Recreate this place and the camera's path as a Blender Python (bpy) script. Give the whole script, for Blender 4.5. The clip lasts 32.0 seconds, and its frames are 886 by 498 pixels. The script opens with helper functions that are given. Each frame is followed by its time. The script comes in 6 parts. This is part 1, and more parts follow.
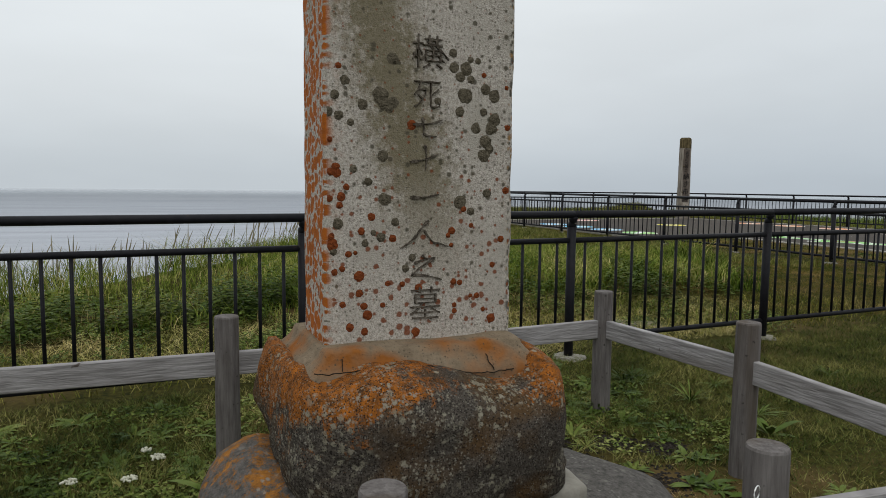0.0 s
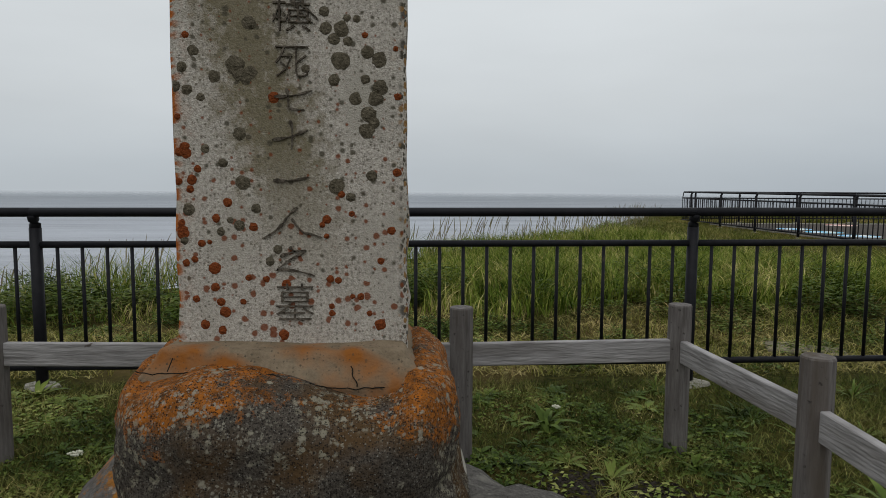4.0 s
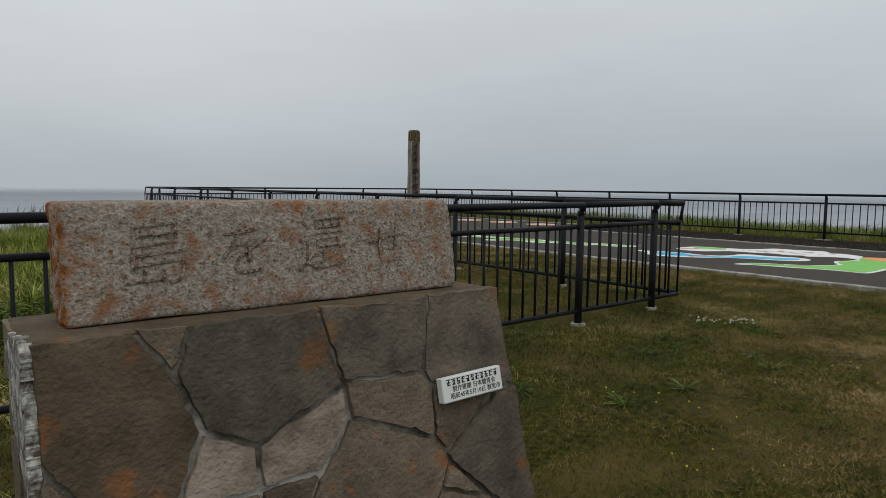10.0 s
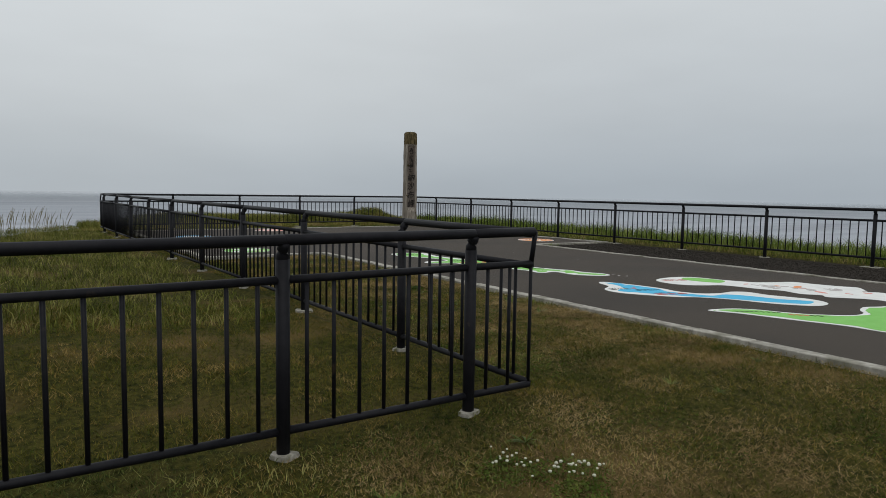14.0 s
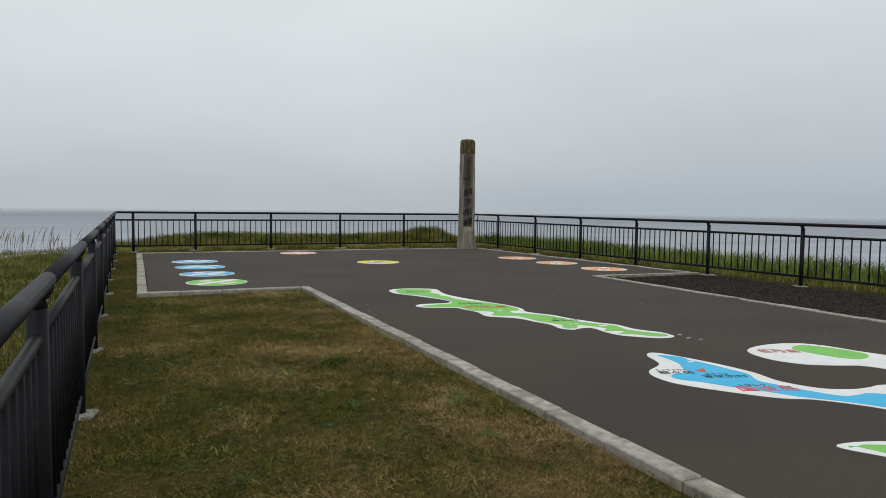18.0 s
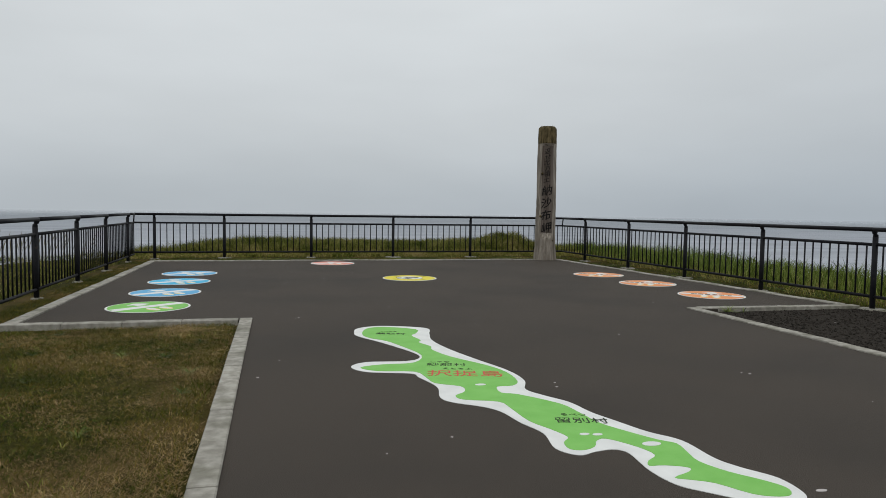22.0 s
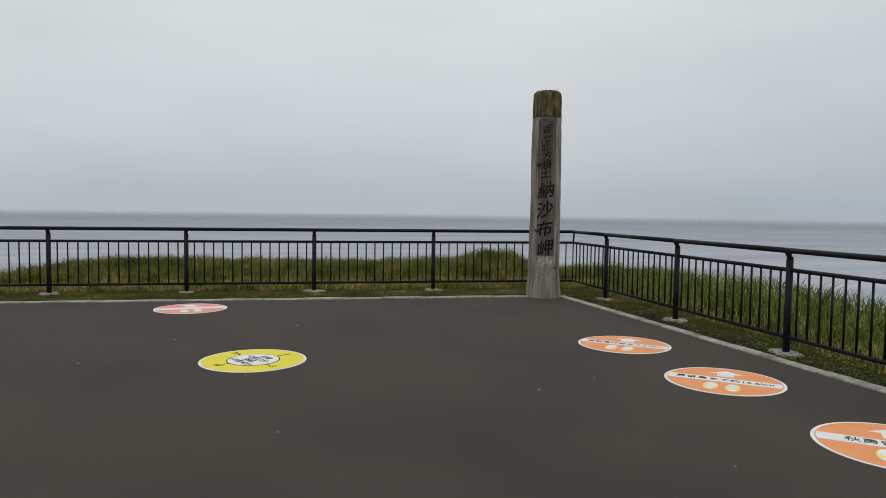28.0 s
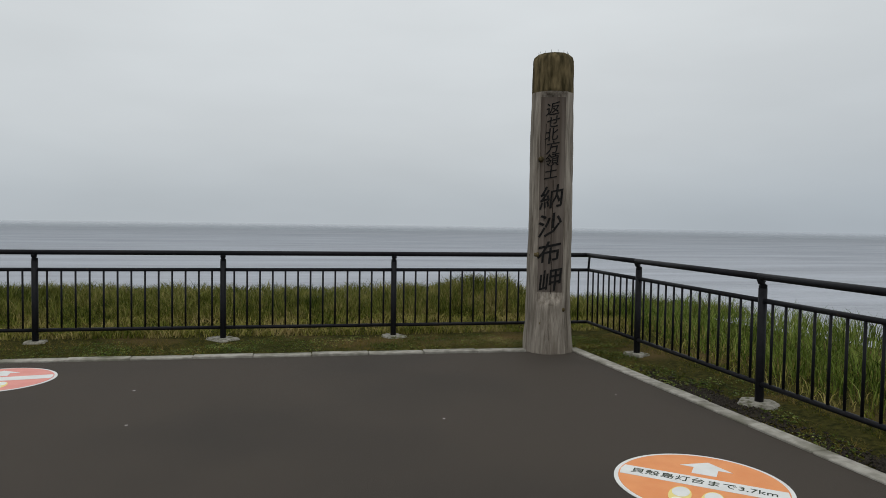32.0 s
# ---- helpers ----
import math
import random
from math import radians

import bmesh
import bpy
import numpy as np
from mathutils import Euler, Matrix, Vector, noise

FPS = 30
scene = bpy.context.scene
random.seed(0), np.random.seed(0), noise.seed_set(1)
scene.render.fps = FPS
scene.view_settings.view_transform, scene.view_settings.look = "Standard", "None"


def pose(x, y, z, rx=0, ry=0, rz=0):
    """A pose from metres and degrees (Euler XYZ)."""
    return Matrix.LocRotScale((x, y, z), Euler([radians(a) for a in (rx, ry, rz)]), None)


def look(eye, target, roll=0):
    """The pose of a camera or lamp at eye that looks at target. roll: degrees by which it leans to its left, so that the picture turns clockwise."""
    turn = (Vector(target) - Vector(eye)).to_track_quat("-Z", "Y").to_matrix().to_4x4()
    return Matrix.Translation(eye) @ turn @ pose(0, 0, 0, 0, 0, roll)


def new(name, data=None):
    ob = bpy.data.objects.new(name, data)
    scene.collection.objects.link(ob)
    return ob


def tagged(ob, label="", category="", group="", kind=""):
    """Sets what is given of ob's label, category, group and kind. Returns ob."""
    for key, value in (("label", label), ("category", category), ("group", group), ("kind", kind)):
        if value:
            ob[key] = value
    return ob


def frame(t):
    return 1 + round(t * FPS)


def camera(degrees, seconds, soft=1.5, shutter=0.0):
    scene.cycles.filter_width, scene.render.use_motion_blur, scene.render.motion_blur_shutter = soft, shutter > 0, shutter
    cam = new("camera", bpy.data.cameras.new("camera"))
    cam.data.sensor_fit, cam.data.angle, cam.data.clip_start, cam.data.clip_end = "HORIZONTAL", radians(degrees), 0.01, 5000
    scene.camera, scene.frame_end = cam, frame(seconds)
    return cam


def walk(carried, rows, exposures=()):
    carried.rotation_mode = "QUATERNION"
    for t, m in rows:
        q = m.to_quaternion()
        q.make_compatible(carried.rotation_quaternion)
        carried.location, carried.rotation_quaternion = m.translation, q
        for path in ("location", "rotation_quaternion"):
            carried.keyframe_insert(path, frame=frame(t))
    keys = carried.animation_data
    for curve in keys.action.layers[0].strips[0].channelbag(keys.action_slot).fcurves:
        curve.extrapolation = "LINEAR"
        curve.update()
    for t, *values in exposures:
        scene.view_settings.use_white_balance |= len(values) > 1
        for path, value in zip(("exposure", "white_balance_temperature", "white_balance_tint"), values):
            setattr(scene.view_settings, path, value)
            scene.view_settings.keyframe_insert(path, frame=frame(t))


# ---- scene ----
cam = camera(66.3, 32.0, 0.75)
PATH = [
    (0, (-1.356, 4.797, 1.207), (-0.57, 6.628, 1.025), 0.7),
    (0.5, (-1.266, 4.834, 1.178), (-0.477, 6.663, 0.997), 0.6),
    (1, (-1.068, 4.915, 1.169), (-0.276, 6.742, 0.984), 0.6),
    (1.5, (-0.867, 4.873, 1.166), (-0.068, 6.697, 0.984), 0.5),
    (2, (-0.669, 4.849, 1.146), (0.132, 6.673, 0.966), 0.5),
    (2.5, (-0.481, 4.924, 1.16), (0.247, 6.778, 0.975), 0.6),
    (3, (-0.343, 4.912, 1.159), (0.136, 6.845, 0.976), 0.5),
    (3.5, (-0.219, 4.853, 1.159), (-0.023, 6.835, 0.979), 0.4),
    (4, (-0.189, 4.91, 1.156), (-0.094, 6.899, 0.975), 0.4),
    (4.5, (-0.206, 4.941, 1.163), (-0.19, 6.933, 0.98), 0.5),
    (6.5, (0.129, 4.991, 1.135), (0.024, 6.981, 0.966), 0.6),
    (7, (0.444, 4.964, 1.182), (0.675, 6.941, 0.99), 0.3),
    (7.5, (0.809, 5.079, 1.134), (1.423, 6.974, 0.953), -0.0),
    (8, (1.243, 5.097, 1.157), (2.177, 6.856, 0.969), 0.6),
    (8.5, (1.686, 5.098, 1.163), (2.746, 6.784, 0.979), 0.4),
    (9, (2.128, 5.107, 1.202), (3.32, 6.702, 1.016), 0.7),
    (9.5, (2.574, 5.103, 1.196), (3.825, 6.652, 1.012), 0.6),
    (10, (3.034, 5.195, 1.205), (4.287, 6.743, 1.019), 0.6),
    (10.5, (3.471, 5.199, 1.217), (4.726, 6.745, 1.03), 0.7),
    (11, (3.96, 5.296, 1.197), (5.219, 6.84, 1.012), 0.8),
    (11.5, (4.426, 5.334, 1.212), (5.685, 6.878, 1.027), 0.8),
    (12, (4.847, 5.379, 1.223), (6.097, 6.929, 1.04), 0.8),
    (12.5, (5.334, 5.506, 1.253), (6.569, 7.068, 1.068), 0.8),
    (13, (5.827, 5.636, 1.256), (7.01, 7.238, 1.075), 0.9),
    (13.5, (6.319, 5.859, 1.273), (7.46, 7.492, 1.094), 0.9),
    (14, (6.774, 5.986, 1.299), (7.873, 7.648, 1.129), 0.9),
    (14.5, (7.232, 6.226, 1.301), (8.275, 7.924, 1.137), 1.0),
    (15, (7.686, 6.449, 1.3), (8.731, 8.148, 1.147), 1.0),
    (15.5, (8.079, 6.732, 1.302), (9.125, 8.432, 1.163), 1.1),
    (17.5, (9.559, 7.854, 1.299), (10.433, 9.648, 1.174), 0.7),
    (18, (9.929, 8.193, 1.31), (10.753, 10.011, 1.185), 0.7),
    (18.5, (10.284, 8.477, 1.321), (11.094, 10.301, 1.196), 0.6),
    (19, (10.687, 8.845, 1.322), (11.465, 10.683, 1.2), 0.7),
    (19.5, (11.089, 9.144, 1.319), (11.849, 10.99, 1.198), 0.6),
    (20, (11.39, 9.491, 1.344), (12.098, 11.358, 1.224), 0.8),
    (20.5, (11.719, 9.85, 1.3), (12.364, 11.739, 1.183), 0.8),
    (21, (11.993, 10.271, 1.283), (12.568, 12.184, 1.165), 0.8),
    (21.5, (12.345, 10.636, 1.24), (12.907, 12.552, 1.124), 0.7),
    (22, (12.678, 11.047, 1.26), (13.158, 12.986, 1.143), 0.8),
    (22.5, (13.024, 11.433, 1.304), (13.501, 13.372, 1.185), 0.8),
    (23, (13.326, 11.857, 1.319), (13.804, 13.795, 1.199), 0.8),
    (23.5, (13.588, 12.304, 1.326), (14.066, 14.242, 1.208), 0.9),
    (24, (13.794, 12.711, 1.333), (14.225, 14.66, 1.216), 0.9),
    (24.5, (14.022, 13.195, 1.338), (14.419, 15.152, 1.22), 1.0),
    (25, (14.264, 13.675, 1.354), (14.66, 15.631, 1.232), 0.9),
    (25.5, (14.445, 14.183, 1.406), (14.842, 16.139, 1.282), 0.9),
    (27.5, (15.326, 16.14, 1.455), (15.718, 18.098, 1.331), 0.8),
    (28, (15.55, 16.597, 1.446), (15.941, 18.555, 1.328), 0.8),
    (28.5, (15.761, 17.062, 1.489), (16.141, 19.022, 1.367), 0.8),
    (29, (16.012, 17.483, 1.516), (16.382, 19.444, 1.392), 0.6),
    (29.5, (16.147, 17.925, 1.523), (16.51, 19.889, 1.406), 0.5),
    (30, (16.301, 18.336, 1.485), (16.665, 20.3, 1.378), 0.7),
    (30.5, (16.376, 18.756, 1.502), (16.745, 20.719, 1.397), 0.6),
    (31, (16.491, 19.173, 1.513), (16.865, 21.135, 1.407), 0.8),
    (31.5, (16.616, 19.566, 1.537), (16.992, 21.527, 1.426), 0.7),
    (32, (16.708, 19.888, 1.491), (17.091, 21.849, 1.407), 0.9),
]
walk(cam, [(t, look(eye, target, roll)) for t, eye, target, roll in PATH], exposures=[(0, 0.24), (1, 0.17), (2, 0.08), (3, -0.05), (4, 0.02), (7, 0.04), (8, 0.1), (8.5, 0.13), (9, -0.03), (10, -0.08), (11, 0.0), (13, -0.06), (15, -0.06), (17, 0.0), (18, 0.06), (19, -0.06), (21, -0.04), (28, 0.0), (32, -0.03)])

# ---- world, sun, exposure ----
world = bpy.data.worlds.new("overcast_sky")
scene.world = world
world.use_nodes = True
wn, wl = world.node_tree.nodes, world.node_tree.links
wn.clear()
w_out = wn.new("ShaderNodeOutputWorld")
w_bg = wn.new("ShaderNodeBackground")
w_sky = wn.new("ShaderNodeTexSky")
w_sky.sky_type = "NISHITA"
w_sky.sun_disc = False
w_sky.sun_elevation, w_sky.sun_rotation = radians(55), radians(200)
w_sky.air_density, w_sky.dust_density, w_sky.ozone_density = 1.0, 4.0, 1.0
w_grey = wn.new("ShaderNodeHueSaturation")
w_grey.inputs["Saturation"].default_value = 0.12
w_tc = wn.new("ShaderNodeTexCoord")
w_sep = wn.new("ShaderNodeSeparateXYZ")
w_ramp = wn.new("ShaderNodeValToRGB")
w_noise = wn.new("ShaderNodeTexNoise")
w_noise.inputs["Scale"].default_value = 2.2
w_noise.inputs["Detail"].default_value = 4
w_map = wn.new("ShaderNodeMapping")
w_map.inputs["Scale"].default_value = (1, 1, 3.5)
w_cl = wn.new("ShaderNodeMapRange")
w_cl.inputs["From Min"].default_value, w_cl.inputs["From Max"].default_value = 0.3, 0.7
w_cl.inputs["To Min"].default_value, w_cl.inputs["To Max"].default_value = 0.94, 1.05
w_mul = wn.new("ShaderNodeMix")
w_mul.data_type, w_mul.blend_type = "RGBA", "MULTIPLY"
w_mul.inputs["Factor"].default_value = 1.0
w_mix = wn.new("ShaderNodeMix")
w_mix.data_type = "RGBA"
w_mix.inputs["Factor"].default_value = 0.88
SKY_ROWS = ((0.0, (4.92, 5.38, 5.75)), (0.03, (5.07, 5.54, 5.9)), (0.12, (5.82, 6.22, 6.48)), (0.3, (6.92, 7.31, 7.53)), (0.6, (8.45, 8.93, 9.22)), (1.0, (9.65, 10.13, 10.42)))
el = w_ramp.color_ramp.elements
while len(el) < len(SKY_ROWS):
    el.new(0.5)
for e, (p, c) in zip(el, SKY_ROWS):
    e.position, e.color = p, (*(v / 15 for v in c), 1)
wl.new(w_tc.outputs["Generated"], w_sep.inputs[0])
wl.new(w_sep.outputs["Z"], w_ramp.inputs["Fac"])
wl.new(w_tc.outputs["Generated"], w_map.inputs["Vector"])
wl.new(w_map.outputs[0], w_noise.inputs["Vector"])
wl.new(w_noise.outputs["Fac"], w_cl.inputs["Value"])
w_scale = wn.new("ShaderNodeMix")
w_scale.data_type, w_scale.blend_type = "RGBA", "MULTIPLY"
w_scale.inputs["Factor"].default_value = 1.0
w_scale.inputs["B"].default_value = (15, 15, 15, 1)
wl.new(w_ramp.outputs["Color"], w_scale.inputs["A"])
wl.new(w_scale.outputs["Result"], w_mul.inputs["A"])
wl.new(w_cl.outputs["Result"], w_mul.inputs["B"])
w_east = wn.new("ShaderNodeVectorMath")
w_east.operation = "DOT_PRODUCT"
w_east.inputs[1].default_value = (0.93, 0.37, -1.1)
wl.new(w_tc.outputs["Generated"], w_east.inputs[0])
w_dim = wn.new("ShaderNodeMapRange")
w_dim.interpolation_type = "SMOOTHSTEP"
w_dim.inputs["From Min"].default_value, w_dim.inputs["From Max"].default_value = 0.45, 1.05
wl.new(w_east.outputs["Value"], w_dim.inputs["Value"])
w_tint = wn.new("ShaderNodeMix")
w_tint.data_type, w_tint.blend_type = "RGBA", "MULTIPLY"
w_tint.inputs["B"].default_value = (0.85, 0.872, 0.9, 1)
wl.new(w_dim.outputs["Result"], w_tint.inputs["Factor"])
wl.new(w_mul.outputs["Result"], w_tint.inputs["A"])
wl.new(w_sky.outputs["Color"], w_grey.inputs["Color"])
wl.new(w_grey.outputs["Color"], w_mix.inputs["A"])
wl.new(w_tint.outputs["Result"], w_mix.inputs["B"])
wl.new(w_mix.outputs["Result"], w_bg.inputs["Color"])
w_bg.inputs["Strength"].default_value = 0.105
wl.new(w_bg.outputs[0], w_out.inputs[0])

sun = new("sun", bpy.data.lights.new("sun", "SUN"))
sun.data.energy, sun.data.angle, sun.data.color = 0.35, radians(40), (1.0, 0.97, 0.93)
sun.matrix_world = look((0, 0, 30), (4, 14, 0))


# ---- materials ----
def mat(name, c1, c2, scale=5.0, rough=0.8, bump=0.2, bscale=60.0, metal=0.0, c3=None, s3=0.7, lo=0.35, hi=0.65, t3=(0.5, 0.62), rand=0.0, spec=0.4, stretch=None, detail=6.0, grain=0.5):
    """A worn surface: two colours by noise, a third in patches, fine relief."""
    m = bpy.data.materials.new(name)
    m.use_nodes = True
    n, l = m.node_tree.nodes, m.node_tree.links
    b = n["Principled BSDF"]
    geo = n.new("ShaderNodeNewGeometry")
    vec = geo.outputs["Position"]
    if stretch:
        mp = n.new("ShaderNodeMapping")
        mp.inputs["Scale"].default_value = stretch
        l.new(vec, mp.inputs["Vector"])
        vec = mp.outputs[0]
    t = n.new("ShaderNodeTexNoise")
    t.inputs["Scale"].default_value, t.inputs["Detail"].default_value, t.inputs["Roughness"].default_value = scale, detail, grain
    l.new(vec, t.inputs["Vector"])
    r = n.new("ShaderNodeValToRGB")
    r.color_ramp.elements[0].position, r.color_ramp.elements[1].position = lo, hi
    r.color_ramp.elements[0].color, r.color_ramp.elements[1].color = (*c1, 1), (*c2, 1)
    l.new(t.outputs["Fac"], r.inputs["Fac"])
    col = r.outputs["Color"]
    if c3:
        t3n = n.new("ShaderNodeTexNoise")
        t3n.inputs["Scale"].default_value, t3n.inputs["Detail"].default_value = s3, 5
        l.new(vec, t3n.inputs["Vector"])
        mr = n.new("ShaderNodeMapRange")
        mr.inputs["From Min"].default_value, mr.inputs["From Max"].default_value = t3
        l.new(t3n.outputs["Fac"], mr.inputs["Value"])
        mx = n.new("ShaderNodeMix")
        mx.data_type = "RGBA"
        mx.inputs["B"].default_value = (*c3, 1)
        l.new(mr.outputs["Result"], mx.inputs["Factor"])
        l.new(col, mx.inputs["A"])
        col = mx.outputs["Result"]
    if rand:
        oi = n.new("ShaderNodeObjectInfo")
        hs = n.new("ShaderNodeHueSaturation")
        mr2 = n.new("ShaderNodeMapRange")
        mr2.inputs["To Min"].default_value, mr2.inputs["To Max"].default_value = 1 - rand, 1 + rand
        l.new(oi.outputs["Random"], mr2.inputs["Value"])
        l.new(mr2.outputs["Result"], hs.inputs["Value"])
        l.new(col, hs.inputs["Color"])
        col = hs.outputs["Color"]
    l.new(col, b.inputs["Base Color"])
    b.inputs["Roughness"].default_value, b.inputs["Metallic"].default_value = rough, metal
    b.inputs["Specular IOR Level"].default_value = spec
    if bump:
        tb = n.new("ShaderNodeTexNoise")
        tb.inputs["Scale"].default_value, tb.inputs["Detail"].default_value = bscale, 3
        l.new(vec, tb.inputs["Vector"])
        bp = n.new("ShaderNodeBump")
        bp.inputs["Strength"].default_value, bp.inputs["Distance"].default_value = bump, 0.01
        l.new(tb.outputs["Fac"], bp.inputs["Height"])
        l.new(bp.outputs[0], b.inputs["Normal"])
    return m


def spots(m, scale, size, c, keep=0.6, soft=0.06, side=None, flat=False, zr=None, patch=0.0):
    """Adds round lichen spots of colour c to a material; keep: the share of cells without one; side: only on faces towards it;
    flat: laid out over upright faces; zr: (z0, z1, k0, k1), size factor by height."""
    n, l = m.node_tree.nodes, m.node_tree.links
    b = n["Principled BSDF"]
    src = b.inputs["Base Color"].links[0].from_socket
    geo = n.new("ShaderNodeNewGeometry")
    wob = n.new("ShaderNodeTexNoise")
    wob.inputs["Scale"].default_value = scale * 3.0
    add = n.new("ShaderNodeVectorMath")
    add.operation = "MULTIPLY_ADD"
    add.inputs[1].default_value = ((0.14 if flat else 0.75) / scale,) * 3
    l.new(geo.outputs["Position"], wob.inputs["Vector"])
    l.new(wob.outputs["Color"], add.inputs[0])
    l.new(geo.outputs["Position"], add.inputs[2])
    v = n.new("ShaderNodeTexVoronoi")
    v.inputs["Scale"].default_value, v.inputs["Randomness"].default_value = scale, 1.0
    if flat:
        v.voronoi_dimensions = "2D"
        cut = n.new("ShaderNodeSeparateXYZ")
        xy = n.new("ShaderNodeMath")
        join = n.new("ShaderNodeCombineXYZ")
        l.new(add.outputs[0], cut.inputs[0])
        l.new(cut.outputs["X"], xy.inputs[0])
        l.new(cut.outputs["Y"], xy.inputs[1])
        l.new(xy.outputs[0], join.inputs["X"])
        l.new(cut.outputs["Z"], join.inputs["Y"])
        l.new(join.outputs[0], v.inputs["Vector"])
    else:
        l.new(add.outputs[0], v.inputs["Vector"])
    sep = n.new("ShaderNodeSeparateColor")
    l.new(v.outputs["Color"], sep.inputs[0])
    rad = n.new("ShaderNodeMapRange")
    rad.inputs["From Min"].default_value, rad.inputs["From Max"].default_value = keep, 1.0
    rad.inputs["To Min"].default_value, rad.inputs["To Max"].default_value = 0.0, size
    l.new(sep.outputs[0], rad.inputs["Value"])
    sub = n.new("ShaderNodeMath")
    sub.operation = "SUBTRACT"
    l.new(rad.outputs["Result"], sub.inputs[0])
    if zr:
        hs = n.new("ShaderNodeSeparateXYZ")
        zf = n.new("ShaderNodeMapRange")
        zf.inputs["From Min"].default_value, zf.inputs["From Max"].default_value = zr[:2]
        zf.inputs["To Min"].default_value, zf.inputs["To Max"].default_value = zr[2:]
        zm = n.new("ShaderNodeMath")
        zm.operation = "MULTIPLY"
        l.new(geo.outputs["Position"], hs.inputs[0])
        l.new(hs.outputs["Z"], zf.inputs["Value"])
        l.new(zf.outputs["Result"], zm.inputs[0])
        l.new(rad.outputs["Result"], zm.inputs[1])
        l.new(zm.outputs[0], sub.inputs[0])
    l.new(v.outputs["Distance"], sub.inputs[1])
    fac = n.new("ShaderNodeMapRange")
    fac.inputs["From Min"].default_value, fac.inputs["From Max"].default_value = 0.0, soft
    fac.inputs["To Max"].default_value = 0.9
    l.new(sub.outputs[0], fac.inputs["Value"])
    out = fac.outputs["Result"]
    if patch:
        pn = n.new("ShaderNodeTexNoise")
        pn.inputs["Scale"].default_value, pn.inputs["Detail"].default_value = patch, 3
        pr = n.new("ShaderNodeMapRange")
        pr.inputs["From Min"].default_value, pr.inputs["From Max"].default_value = 0.47, 0.6
        pm = n.new("ShaderNodeMath")
        pm.operation = "MULTIPLY"
        l.new(geo.outputs["Position"], pn.inputs["Vector"])
        l.new(pn.outputs["Fac"], pr.inputs["Value"])
        l.new(pr.outputs["Result"], pm.inputs[0])
        l.new(out, pm.inputs[1])
        out = pm.outputs[0]
    if side:
        dot = n.new("ShaderNodeVectorMath")
        dot.operation = "DOT_PRODUCT"
        dot.inputs[1].default_value = side
        l.new(geo.outputs["Normal"], dot.inputs[0])
        mm = n.new("ShaderNodeMath")
        mm.operation, mm.use_clamp = "MULTIPLY", True
        l.new(dot.outputs["Value"], mm.inputs[0])
        l.new(out, mm.inputs[1])
        out = mm.outputs[0]
    mx = n.new("ShaderNodeMix")
    mx.data_type = "RGBA"
    mx.inputs["B"].default_value = (*c, 1)
    l.new(out, mx.inputs["Factor"])
    l.new(src, mx.inputs["A"])
    l.new(mx.outputs["Result"], b.inputs["Base Color"])
    return m


def blades_mat(name, stops, rough=0.6, clump=1.0):
    """Grass: a colour per blade."""
    m = bpy.data.materials.new(name)
    m.use_nodes = True
    n, l = m.node_tree.nodes, m.node_tree.links
    b = n["Principled BSDF"]
    geo = n.new("ShaderNodeNewGeometry")
    r = n.new("ShaderNodeValToRGB")
    e = r.color_ramp.elements
    while len(e) < len(stops):
        e.new(0.5)
    for x, (p, c) in zip(e, stops):
        x.position, x.color = p, (*c, 1)
    t = n.new("ShaderNodeTexNoise")
    t.inputs["Scale"].default_value, t.inputs["Detail"].default_value = 1.5, 4
    l.new(geo.outputs["Position"], t.inputs["Vector"])
    a = n.new("ShaderNodeMath")
    a.operation = "MULTIPLY_ADD"
    a.inputs[1].default_value = 0.55
    l.new(geo.outputs["Random Per Island"], a.inputs[0])
    s = n.new("ShaderNodeMath")
    s.operation = "MULTIPLY_ADD"
    s.inputs[1].default_value, s.inputs[2].default_value = 2.0, -0.77 - clump / 2
    l.new(t.outputs["Fac"], s.inputs[0])
    tf = n.new("ShaderNodeTexNoise")
    tf.inputs["Scale"].default_value, tf.inputs["Detail"].default_value = 8.0, 3
    l.new(geo.outputs["Position"], tf.inputs["Vector"])
    sf = n.new("ShaderNodeMath")
    sf.operation = "MULTIPLY_ADD"
    sf.inputs[1].default_value = clump
    l.new(tf.outputs["Fac"], sf.inputs[0])
    l.new(s.outputs[0], sf.inputs[2])
    l.new(sf.outputs[0], a.inputs[2])
    l.new(a.outputs[0], r.inputs["Fac"])
    l.new(r.outputs["Color"], b.inputs["Base Color"])
    b.inputs["Roughness"].default_value = rough
    b.inputs["Specular IOR Level"].default_value = 0.06
    return m


M_LAWN = mat("lawn_soil", (0.016, 0.018, 0.004), (0.056, 0.05, 0.011), 22, 0.95, 1.0, 60, c3=(0.1, 0.068, 0.027), s3=0.8, t3=(0.52, 0.7), detail=9, spec=0.04)
M_BLADE = blades_mat("lawn_blades", ((0.0, (0.022, 0.036, 0.004)), (0.3, (0.06, 0.074, 0.009)), (0.56, (0.122, 0.106, 0.017)), (0.78, (0.18, 0.122, 0.031)), (1.0, (0.31, 0.215, 0.085))), clump=1.3)
M_DRY = blades_mat("dry_lawn_blades", ((0.0, (0.095, 0.068, 0.025)), (0.5, (0.225, 0.15, 0.066)), (1.0, (0.4, 0.29, 0.15))))
M_SEED = blades_mat("dry_seed_stalks", ((0.0, (0.13, 0.12, 0.06)), (0.6, (0.2, 0.17, 0.1)), (1.0, (0.3, 0.26, 0.16))))
